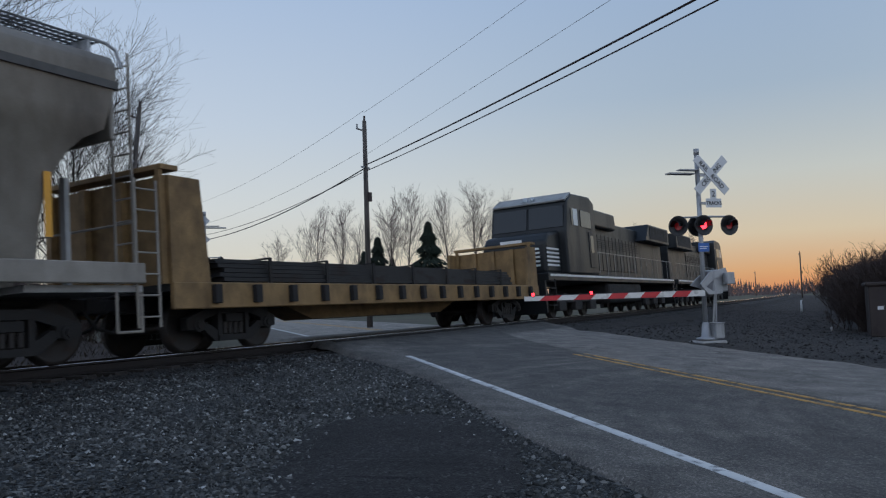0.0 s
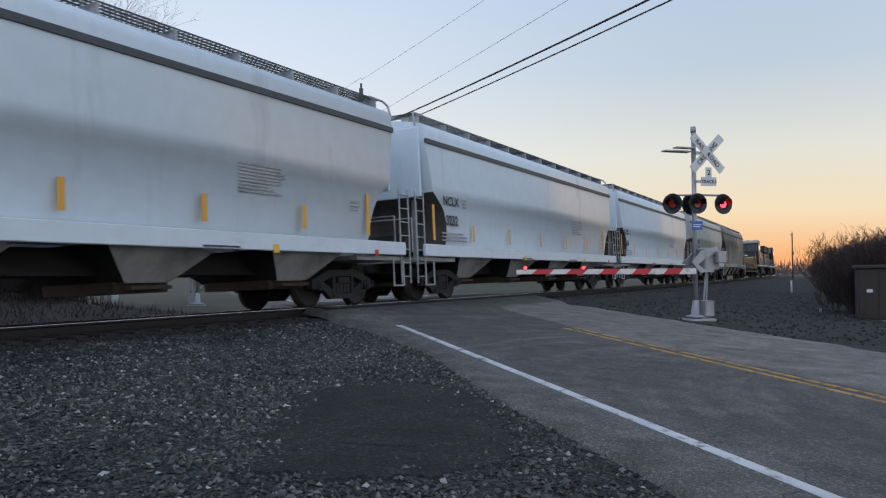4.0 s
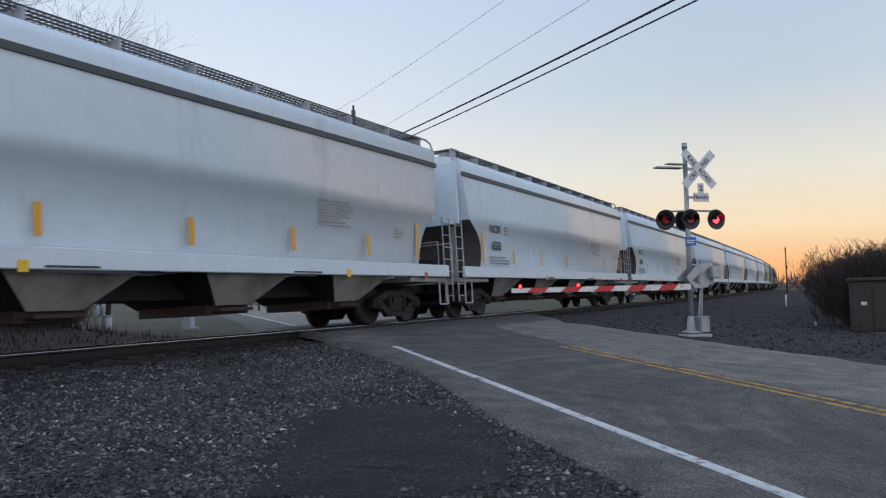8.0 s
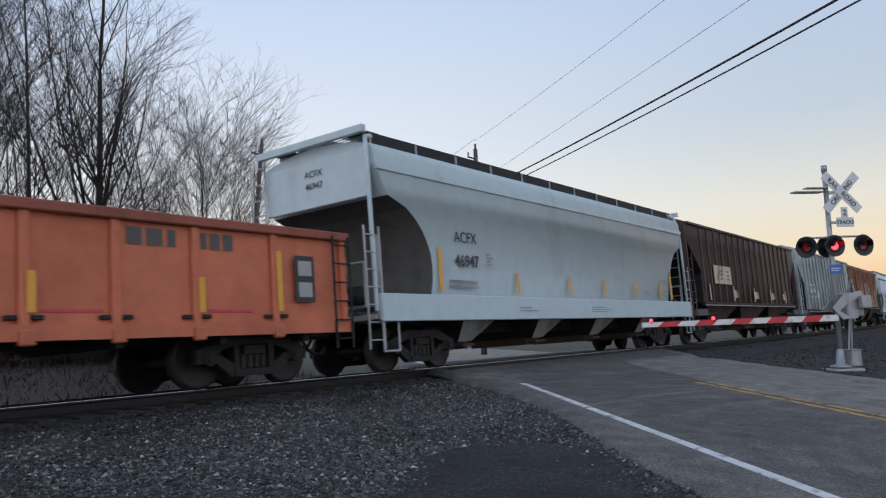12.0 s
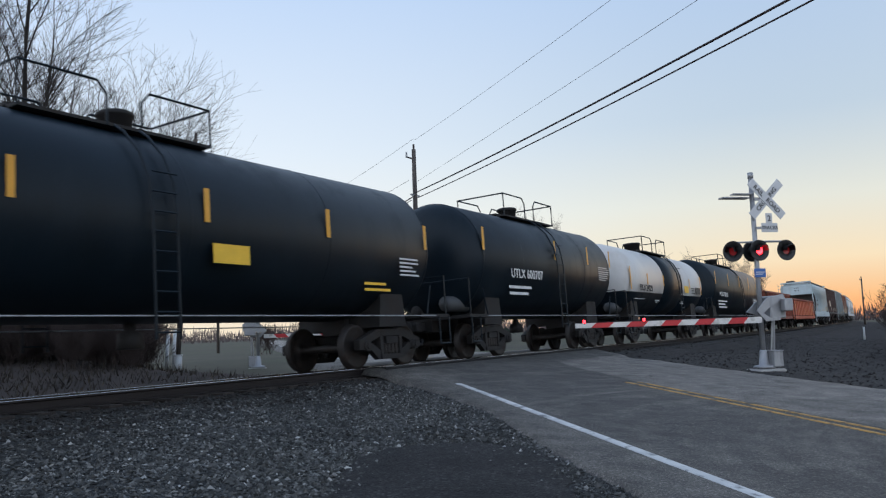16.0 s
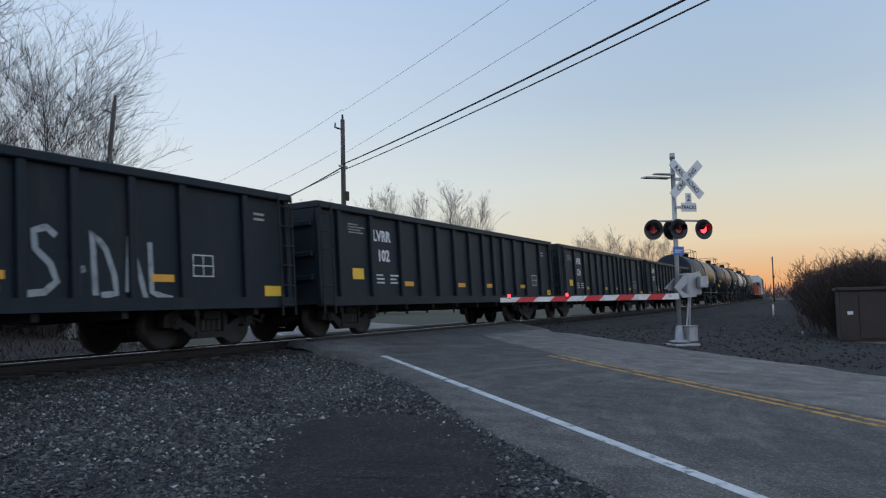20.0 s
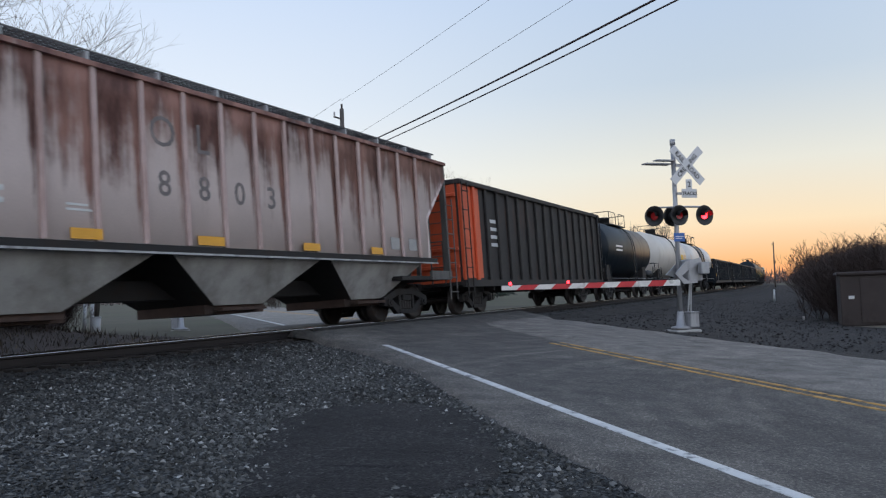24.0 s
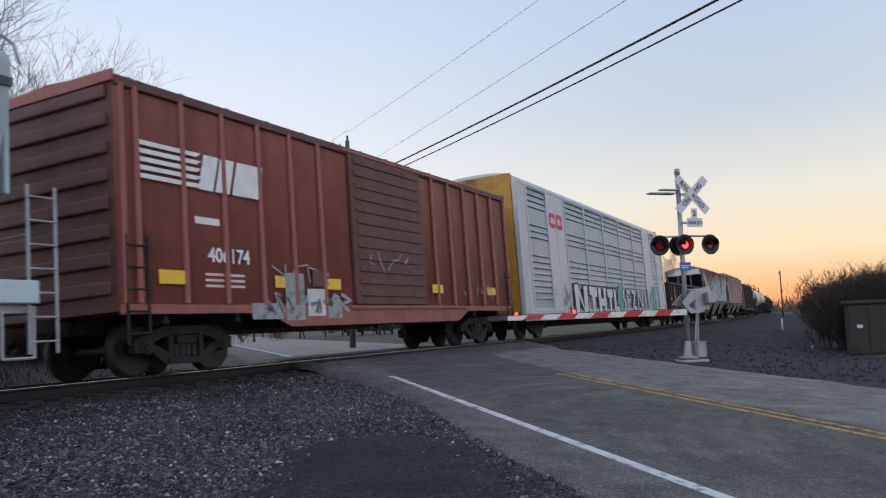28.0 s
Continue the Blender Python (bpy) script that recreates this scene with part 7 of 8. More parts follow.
M["acf"] = mat("plain_grey_car_paint", (0.47, 0.56, 0.58), 0.6, var=0.07, second=(0.32, 0.33, 0.33), amount=0.2, stretch=(1, 1, 0.3), sharp=0.5, bump=0.04)
M["orange"] = mat("faded_orange_paint", (0.54, 0.150, 0.075), 0.65, var=0.16, second=(0.30, 0.075, 0.045), amount=0.45, stretch=(0.45, 0.8, 0.6), sharp=0.4, bump=0.12)
M["oldblue"] = mat("dull_blue_paint", (0.05, 0.07, 0.13), 0.7, second=(0.12, 0.07, 0.06), amount=0.3, stretch=(3, 3, 3))
M["redgon"] = mat("oxide_red_paint", (0.27, 0.075, 0.045), 0.7, second=(0.12, 0.05, 0.035), amount=0.4, stretch=(1.6, 1.6, 0.6), sharp=0.3)
M["lvblack"] = mat("black_gondola_paint", (0.010, 0.016, 0.023), 0.55, spec=0.25, second=(0.05, 0.046, 0.042), amount=0.28, stretch=(1.6, 1.6, 0.5), sharp=0.35, bump=0.1)
M["coal"] = mat("worn_black_paint", (0.022, 0.020, 0.019), 0.7, second=(0.10, 0.055, 0.04), amount=0.3, stretch=(2, 2, 0.5), sharp=0.3)
M["coalend"] = mat("bright_orange_end_paint", (0.62, 0.10, 0.035), 0.55, var=0.1, second=(0.3, 0.07, 0.04), amount=0.2, stretch=(2, 2, 0.6), sharp=0.3)
M["pink"] = streak_mat("rust_bled_pale_paint", (0.62, 0.53, 0.50), (0.34, 0.18, 0.145), (0.10, 0.045, 0.038), 0.03, 3.2, 0.20, 0.92, 0.52, 0.22, 3.2)
M["pinkrib"] = mat("faded_pink_paint", (0.46, 0.34, 0.31), 0.7, second=(0.22, 0.11, 0.085), amount=0.3, stretch=(3, 3, 0.4), sharp=0.3)
M["ntx"] = streak_mat("rust_streaked_grey_paint", (0.52, 0.56, 0.55), (0.24, 0.165, 0.135), (0.12, 0.07, 0.055), -0.03, 3.3, 0.18, 0.88, 0.02, 0.14, 4.5)
M["sou"] = mat("rusty_dark_brown_paint", (0.030, 0.019, 0.017), 0.7, second=(0.13, 0.05, 0.03), amount=0.28, stretch=(2.2, 2.2, 0.6), sharp=0.3, bump=0.15)
M["rack"] = mat("galvanized_rack_panel", (0.36, 0.395, 0.41), 0.5, 0.1, var=0.12, scale=1.2, second=(0.22, 0.23, 0.23), amount=0.42, stretch=(0.35, 1, 1.6), sharp=0.4)
M["racksmooth"] = mat("smooth_pale_panel", (0.47, 0.48, 0.50), 0.45, var=0.07, second=(0.42, 0.38, 0.34), amount=0.2, stretch=(1, 1, 0.4), sharp=0.4)
M["rackroof"] = mat("pale_roof_sheet", (0.50, 0.54, 0.58), 0.4, 0.2, var=0.06)
M["rackend"] = mat("yellow_rack_end", (0.50, 0.27, 0.04), 0.55, second=(0.2, 0.12, 0.05), amount=0.25, stretch=(1, 1, 0.6))
M["nsred"] = mat("oxide_red_boxcar_paint", (0.29, 0.092, 0.074), 0.6, var=0.16, second=(0.16, 0.058, 0.048), amount=0.35, stretch=(1.8, 1.8, 0.35), sharp=0.35, bump=0.08)
M["fadedark"] = mat("grimy_dark_lettering", (0.045, 0.038, 0.032), 0.75, second=(0.12, 0.10, 0.08), amount=0.3, stretch=(5, 5, 5), sharp=0.3)
M["fadeletter"] = mat("faded_dark_lettering", (0.16, 0.14, 0.135), 0.7, second=(0.36, 0.29, 0.27), amount=0.4, stretch=(4, 4, 4), sharp=0.3)
M["graf"] = mat("white_spray_paint", (0.60, 0.62, 0.63), 0.6)
M["grafpale"] = mat("worn_pale_spray_paint", (0.30, 0.32, 0.33), 0.7, second=(0.05, 0.055, 0.06), amount=0.35, stretch=(5, 5, 5), sharp=0.25)
M["grafgreen"] = mat("green_spray_paint", (0.12, 0.34, 0.28), 0.6)
M["grafdark"] = mat("dark_spray_paint", (0.05, 0.04, 0.06), 0.6)
M["cream"] = mat("cream_placard", (0.55, 0.47, 0.36), 0.65, second=(0.3, 0.15, 0.08), amount=0.4, stretch=(3, 3, 1))
M["cpred"] = mat("red_lettering", (0.55, 0.05, 0.07), 0.6)

TRAIN = []


def add(car, front, back):
    TRAIN.append((car, (front + back) / 2))
    return car


def spray(car, lines, w, material, y, t=0.004):
    """Sprayed strokes of even width, each a stroke of its own."""
    for line in lines:
        bm = bmesh.new()
        pts = [Vector((x, 0, z)) for x, z in line]
        fine = []
        for a, b in zip(pts, pts[1:]):
            fine += [a, a.lerp(b, 0.5)]
        fine.append(pts[-1])
        rows = []
        for k, p in enumerate(fine):
            d = (fine[min(k + 1, len(fine) - 1)] - fine[max(k - 1, 0)]).normalized()
            nrm = Vector((-d.z, 0, d.x)) * w
            rows.append([bm.verts.new(p + o) for o in (-nrm, -nrm + Vector((0, -t, 0)), nrm + Vector((0, -t, 0)), nrm)])
        for a, b in zip(rows, rows[1:]):
            for i in range(3):
                bm.faces.new((a[i], a[i + 1], b[i + 1], b[i]))
        o = part("graffiti_stroke", bm, material, car)
        o.location = (0, y, 0)


add(locomotive("black six-axle freight locomotive heading the train", 1), 70.3, 48.0)
add(locomotive("black six-axle freight locomotive running backwards behind the leader", -1), 48.0, 25.7)
add(bulkhead_flat(17.0, M["flatyellow"], "yellow-brown bulkhead flatcar loaded with dark steel plates"), 25.7, 8.7)

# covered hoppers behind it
c = add(smooth_hopper(18.0, M["dirtyhopper"], M["dirtyhopper"], "soot-stained brownish-grey covered hopper car", bay_paint=M["dirtyhopper"], tape=False, zcut=3.35, inset=0.85, rounded=1.05, plain=True, iron=M["dirtyhopper"], shade=M["soot_shade"], eave=M["soot_shade"]), 9.05, -8.95)
lettering(c, "TILX", 0.32, -6.0, 2.68, M["fadedark"], -1.64, bold=0.02)
lettering(c, "54120", 0.32, -5.95, 2.24, M["fadedark"], -1.635, bold=0.02)
bars(c, -6.4, -5.3, 1.75, 2.1, 3, M["fadeletter"], -1.62, 6)
tapes(c, 18.1, [-6.66, 6.9], 1.74, 0.9, y=-1.625)
c = add(smooth_hopper(16.8, M["lighthopper"], M["lighthopper"], "dusty light-grey covered hopper car", tape=False, zcut=2.95, inset=0.53, rounded=1.05, plain=True, iron=M["baygrey"], shade=M["soot_shade"]), -8.75, -25.55)
lettering(c, "CBFX", 0.32, -5.1, 2.74, M["fadedark"], -1.64)
lettering(c, "354705", 0.34, -5.05, 2.28, M["dark"], -1.635, bold=0.01)
bars(c, -5.2, -4.2, 1.72, 1.98, 2, M["dark"], -1.61, 7)
for x, w in ((-6.4, 0.38), (-4.0, 0.38), (-1.3, 0.4), (1.9, 0.4), (6.62, 0.45)):
    side_plate(c, "yellow_placard", x, x + w, 1.80, 2.02 if abs(x) > 6 else 1.92, M["amber"], -1.612)
bars(c, -2.2, -1.8, 1.75, 1.98, 4, M["dark"], -1.61, 9)
hop = [(-26.3, -45.0, "NCIX", "6646"), (-45.0, -64.0, "NCLX", "3232"), (-64.0, -83.3, "NCLX", "2038"), (-83.3, -103.2, "NCLX", "3029"), (-103.2, -122.7, "NCIX", "6304"),
       (-122.7, -142.2, "NCIX", "6550"), (-142.2, -162.4, "NCIX", "6559")]
TAPE_DX = dict(zip(("6646", "3232", "2038", "3029", "6304", "6550", "6559"), (-0.9, -0.7, -0.2, 0.0, -0.2, -0.1, 0.2)))
for a, b, mark, num in hop:
    L = a - b
    dx = TAPE_DX[num]
    c = add(smooth_hopper(L, M["hoop"], M["sillgrey"], "pearl-grey smooth-sided covered hopper car with yellow reflector strips", shade=M["soot_shade"], plain=True, zcut=2.7, rounded=0.8,
                          chutes=(14.9, 0.58, 0.64, 0.25), tape_at=[x + dx for x in (-7.8, -5.45, -2.8, 0.0, 2.7, 5.4, 7.75)]), a + 0.28, b + 0.28)
    lettering(c, mark, 0.34, -6.75 + dx, 2.50, M["dark"], -1.63, bold=0.02)
    lettering(c, num, 0.36, -6.72 + dx, 1.98, M["dark"], -1.625, bold=0.035)
    bars(c, -7.3 + dx, -5.6 + dx, 1.52, 1.80, 3, M["baygrey"], -1.60, 3)
    bars(c, -6.05 + dx, -5.8 + dx, 2.45, 2.75, 3, M["baygrey"], -1.63, 4)
    bars(c, 3.6 + dx, 4.9 + dx, 2.15, 2.72, 9, M["baygrey"], -1.625, 8)
    bars(c, 6.9, 7.4, 2.05, 2.3, 3, M["baygrey"], -1.62, 9)
    bars(c, L / 2 - 7.2, L / 2 - 6.0, 1.06, 1.2, 2, M["dark"], -1.653, 9)
    bars(c, -2.5, -1.0, 1.06, 1.2, 2, M["dark"], -1.653, 10)
    for x in (-L / 2 + 7.2, L / 2 - 5.4):
        side_plate(c, "inspection_dot", x, x + 0.16, 1.08, 1.24, M["amber"], -1.653)
    side_plate(c, "red_tag", L / 2 - 1.9, L / 2 - 1.75, 1.08, 1.22, M["red"], -1.653)
    for s in (-1, 1):
        o = place("end_lettering", text_mesh(mark, 0.28, M["dark"]), c, pose(s * (L / 2 - 0.44), 0, 3.75, 90, 0, 90 if s > 0 else -90))
        o = place("end_lettering", text_mesh(num, 0.28, M["dark"]), c, pose(s * (L / 2 - 0.44), 0, 3.42, 90, 0, 90 if s > 0 else -90))

c = add(ribbed_hopper(16.2, M["rustyhopper"], "rust-eaten covered hopper car with outside posts", 13, bay_paint=M["rustbay"], xr=5.82, iron=M["soot_shade"], wy=1.08), -162.2, -178.4)
tapes(c, 16.5, [-4.39, 0.16, 3.82], 1.6, 0.52, y=-1.577)
for x0, x1, z0, z1, m in ((-5.25, -4.62, 2.3, 2.62, "board"), (-1.6, -0.95, 1.68, 1.88, "palebox"), (3.9, 4.36, 1.8, 2.12, "baygrey"), (4.74, 5.2, 1.8, 2.12, "baygrey"), (5.9, 6.15, 1.7, 2.0, "palebox")):
    side_plate(c, "painted_panel", x0, x1, z0, z1, M[m], -1.504)
c = add(ribbed_hopper(17.6, M["flrx"], "streaked grey covered hopper car with outside posts", 15, xr=6.9, pitch=0.957, rib=M["greyrib"], top=4.93, zs=1.25, bay_paint=M["darkgrey"]), -178.2, -195.8)
for x0, x1, row in ((-5.78, -5.02, (("RF", 2.42), ("464", 2.04))), (-4.83, -4.07, (("WX", 2.42), ("768", 2.04)))):
    side_plate(c, "lettering_panel", x0, x1, 1.98, 2.76, M["palebox"], -1.504)
    for word, z in row:
        lettering(c, word, 0.34, (x0 + x1) / 2, z, M["dark"], -1.513, bold=0.02)
    bars(c, x0 + 0.1, x1 - 0.1, 1.55, 1.9, 4, M["baygrey"], -1.504, 3)
side_plate(c, "blank_panel", -3.84, -3.12, 1.98, 2.34, M["board"], -1.504)
tapes(c, 17.6, [-6.75, -3.83, -0.88, 1.9, 4.85], 1.28, 0.6, y=-1.577, w=0.10)
c = add(ribbed_hopper(17.9, M["brown"], "dark brown covered hopper car with outside posts and cream plates", 17, top=4.75, zs=1.5, bay_paint=M["brown"]), -196.0, -213.9)
side_plate(c, "lettering_panel", -5.89, -3.63, 2.25, 2.98, M["cream"], -1.577, "worn cream lettering panel")
for x, rows in ((-4.95, 3), (-4.05, 3)):
    bars(c, x - 0.2, x + 0.2, 2.38, 2.85, rows, M["fadeletter"], -1.587, 3)
for x in (-3.5, -0.2, 2.7, 5.0):
    side_plate(c, "consolidated_plate", x, x + 0.62, 1.72, 2.02, M["cream"], -1.577)
tapes(c, 16.5, [-6.6, -3.44, -0.3, 2.6, 5.6], 1.58, 0.62, M["cream"], y=-1.579, w=0.13)
c = add(smooth_hopper(17.9, M["acf"], M["acf"], "plain grey smooth-sided covered hopper car with hooped end rails", end_paint=M["acf"], top=4.62, sill=(0.95, 1.48), zcut=3.4, inset=0.6, rounded=1.35, shade=M["soot_shade"], eave=M["acf"], solid_walk=True,
                      chutes=(13.2, 0.52, 0.40, 0.16), tape_at=[-6.53, -3.5, -0.8, 1.35, 3.6, 5.65, 6.7]), -213.7, -231.6)
lettering(c, "ACFX", 0.34, -5.55, 2.62, M["dark"], -1.645)
lettering(c, "46947", 0.36, -5.53, 2.1, M["dark"], -1.64, bold=0.02)
bars(c, -6.2, -5.0, 1.62, 1.84, 2, M["baygrey"], -1.605, 3)
bars(c, 5.75, 6.35, 1.62, 2.2, 8, M["baygrey"], -1.615, 4)
bars(c, 4.4, 4.9, 1.68, 1.8, 2, M["baygrey"], -1.60, 8)
bars(c, -4.75, -4.5, 2.15, 2.45, 4, M["baygrey"], -1.635, 5)
bars(c, -3.5, -2.6, 1.12, 1.26, 2, M["baygrey"], -1.653, 6)
bars(c, 0.4, 1.8, 1.10, 1.28, 3, M["baygrey"], -1.653, 7)
for s in (-1, 1):
    # flat hoop over the end and ribbed hatch on the roof
    x0, x1 = sorted((s * 8.47, s * 8.59))
    part("end_hoop", prism(bmesh.new(), [(x0, 4.60), (x1, 4.60), (x1, 4.74), (x0, 4.74)], -1.5, 1.5), M["acf"], c, "flat pale hoop over the car's end")
    part("roof_hatch", bevelled(boxes((min(s * 6.9, s * 7.8), max(s * 6.9, s * 7.8), 0.2, 1.0, 4.62, 4.95)), 0.03, 1), M["soot_shade"], c, "dark hatch on the roof")
    o = place("end_lettering", text_mesh("ACFX", 0.2, M["dark"]), c, pose(s * 8.425, 0, 4.0, 90, 0, 90 if s > 0 else -90))
    o = place("end_lettering", text_mesh("46947", 0.2, M["dark"]), c, pose(s * 8.425, 0, 3.75, 90, 0, 90 if s > 0 else -90))

ORANGE_POSTS = [-8.55, -7.0, -5.47, -4.25, -3.05, -1.82, -0.62, 0.60, 1.74, 2.93, 4.15, 5.43, 6.95, 8.55]
c = add(gondola(18.25, M["orange"], "faded orange low gondola heaped with dark scrap, red top rail", z0=0.84, z1=2.52, chord=M["redgon"], rib_d=0.07,
                posts=ORANGE_POSTS), -231.4, -249.65)
for word, x, z in (("A M", -6.02, 2.06), ("T K", -5.0, 2.06), ("132", -5.95, 1.70), ("66", -5.02, 1.70)):
    lettering(c, word, 0.30, x, z, M["fadedark"], -1.467, bold=0.02)
side_plate(c, "blue_stripe", -6.75, -5.87, 1.44, 1.58, M["oldblue"], -1.467, "dull blue stripe")
bars(c, -6.7, -5.87, 1.2, 1.38, 2, M["redgon"], -1.467, 4)
bars(c, -5.3, -4.9, 1.48, 1.54, 1, M["redgon"], -1.467, 4)
for x, w in ((4.33, 0.24), (4.64, 0.26), (4.98, 0.14), (5.56, 0.10), (5.72, 0.18), (5.97, 0.18)):
    side_plate(c, "faded_letter_stroke", x, x + w, 2.08, 2.33, M["soot_shade"], -1.467)
for k, x in enumerate(ORANGE_POSTS[:-1]):
    if k % 2 or k < 4:
        side_plate(c, "red_dash", x + 0.22, x + 1.05, 1.14, 1.18, M["cpred"], -1.467)
    part("post_foot", bevelled(boxes((x - 0.10, x + 0.10, -1.60, -1.50, 0.72, 0.92)), 0.02, 1), M["orange"], c)
    part("tie_bracket", bevelled(boxes((x - 0.24, x - 0.09, -1.53, -1.46, 1.04, 1.10), (x + 0.09, x + 0.24, -1.53, -1.46, 1.04, 1.10)), 0.01, 1), M["under"], c, "dark brackets beside the post")
side_plate(c, "notice_plate", 7.36, 7.8, 1.3, 2.08, M["dark"], -1.54, "black plate with two pale panels")
for z in (1.38, 1.74):
    side_plate(c, "pale_panel", 7.43, 7.73, z, z + 0.25, M["baygrey"], -1.548)
tapes(c, 16.3, [-4.18, -1.75, 0.67, 3.0, 5.5], 1.13, 0.52, y=-1.54)
tapes(c, 16.3, [-6.93, 7.02], 1.15, 0.98, y=-1.54)
# scrap heaped a little over the rail
rs = np.random.RandomState(31)
bm = bmesh.new()
rows = [[bm.verts.new((-8.4 + 16.8 * i / 84, y, 2.44 + (0.16 * rs.rand() + 0.05) * (1.0 if abs(y) < 1.2 else 0.55))) for y in (-1.36, -1.1, -0.6, 0.0, 0.6, 1.1, 1.36)] for i in range(85)]
for a, b in zip(rows, rows[1:]):
    for i in range(6):
        bm.faces.new((a[i], b[i], b[i + 1], a[i + 1]))
low = [[bm.verts.new((v.co.x, v.co.y, 2.2)) for v in (r[0], r[-1])] for r in rows]
for k in range(84):
    bm.faces.new((rows[k][0], low[k][0], low[k + 1][0], rows[k + 1][0]))
    bm.faces.new((rows[k][-1], rows[k + 1][-1], low[k + 1][1], low[k][1]))
part("scrap_load", bm, M["redgon"], c, "heap of rust-dark scrap")
c = add(gondola(14.25, M["redgon"], "oxide-red gondola with close side posts", 18, z1=2.8), -249.65, -263.9)

# tank cars
c = add(tank_car(16.7, M["tankblack"], "glossy black tank car with yellow reflector strips", r=1.56, zc=2.66, nose=0.8), -263.8, -280.5)
lettering(c, "MULX 700109", 0.36, -5.05, 2.1, M["white"], -1.565)
bars(c, -5.9, -3.6, 1.45, 1.95, 3, M["white"], -1.40, 4)
bars(c, 4.2, 5.8, 1.75, 2.3, 5, M["white"], -1.47, 5)
tapes(c, 18.2, [-6.9, -3.6, -0.4, 2.6, 5.2, 6.9], 2.75, 0.7, y=-1.575)
c = add(tank_car(14.0, M["tankwhite"], "white tank car with a broad black middle band", r=1.46, zc=2.56, off=0.75, lx=1.1, bands=((-1.1, 1.95, M["tankblack"]),), lower=M["tankblack"], px=-0.48, nose=0.75), -280.5, -294.5)
lettering(c, "SBLX 24029", 0.34, -3.75, 2.07, M["dark"], -1.468, bold=0.02)
bars(c, -4.7, -3.4, 1.72, 1.9, 2, M["palebox"], -1.22, 6)
bars(c, -1.9, -1.2, 1.62, 1.9, 4, M["palebox"], -1.22, 7)
tapes(c, 12.8, [-5.7, 5.35], 2.08, 0.9, y=-1.468)
tapes(c, 12.8, [-3.5, -1.18, 3.2], 2.33, 0.46, y=-1.468)
side_plate(c, "yellow_placard", 2.2, 2.95, 2.12, 2.44, M["amber"], -1.468)
bars(c, 3.5, 4.1, 2.08, 2.4, 4, M["fadedark"], -1.468, 6)
side_plate(c, "black_panel", 4.25, 5.2, 2.1, 2.42, M["dark"], -1.468, "black printed panel")
bars(c, 2.1, 2.7, 1.6, 1.9, 4, M["palebox"], -1.22, 8)
c = add(tank_car(12.0, M["tankblack"], "black tank car with white lettering", r=1.56, zc=2.62, nose=0.7, dome=0.28), -294.5, -306.5)
lettering(c, "UTLX 600707", 0.36, -2.15, 2.1, M["white"], -1.565, bold=0.01)
bars(c, -3.1, -1.5, 1.6, 1.95, 2, M["white"], -1.42, 7)
bars(c, 3.6, 4.7, 2.25, 2.75, 7, M["palebox"], -1.555, 9)
bars(c, 3.9, 4.4, 3.0, 3.06, 1, M["palebox"], -1.47, 9)
tapes(c, 13.0, [-4.7, -0.1, 2.6, 4.72], 2.75, 0.6, y=-1.575)
c = add(tank_car(16.4, M["tankblack"], "black tank car with yellow lettering", r=1.56, zc=2.61, px=-0.2, nose=0.8, dome=0.27, off=-0.4), -306.5, -322.9)
lettering(c, "UTLX 67005", 0.36, -5.2, 2.1, M["amber"], -1.565)
bars(c, -6.0, -4.6, 1.6, 1.95, 3, M["amber"], -1.42, 8)
bars(c, 4.6, 5.6, 1.55, 1.8, 2, M["amber"], -1.38, 8)
bars(c, 5.7, 6.5, 1.9, 2.6, 8, M["palebox"], -1.53, 8)
side_plate(c, "yellow_placard", 0.4, 1.2, 1.9, 2.22, M["amber"], -1.575)
tapes(c, 16.0, [-7.2, -2.9, 0.3, 3.3, 6.7], 2.55, 0.55, y=-1.575)
c = add(tank_car(17.6, M["tankblack"], "long black tank car with rub marks and yellow numbers", r=1.56, zc=2.61, px=0.3, nose=0.75, dome=0.27, off=-0.55, lx=-0.67), -322.9, -340.5)
lettering(c, "UTLX 670082", 0.34, -6.65, 2.06, M["amber"], -1.565)
side_plate(c, "yellow_placard", 1.2, 2.0, 1.84, 2.12, M["amber"], -1.575)
tapes(c, 16.8, [-5.4, -2.85, 0.2, 3.7], 2.33, 0.5, y=-1.575)
tapes(c, 16.8, [-7.75, 7.6], 2.05, 0.95, y=-1.575)
bars(c, 6.4, 7.2, 2.0, 2.6, 8, M["palebox"], -1.555, 9)
bars(c, -2.6, -2.1, 2.95, 3.15, 3, M["baygrey"], -1.53, 9)
bars(c, -2.6, -2.1, 1.75, 1.9, 2, M["fadeletter"], -1.46, 9)
for x in (-4.9, 5.1):
    o = part("stencil_box", boxes((x, x + 0.42, -0.004, 0, 0, 0.03), (x, x + 0.42, -0.004, 0, 0.37, 0.4), (x, x + 0.03, -0.004, 0, 0.03, 0.37), (x + 0.39, x + 0.42, -0.004, 0, 0.03, 0.37)), M["white"], c)
    o.location = (0, -1.565, 2.05 if x < 0 else 1.65)

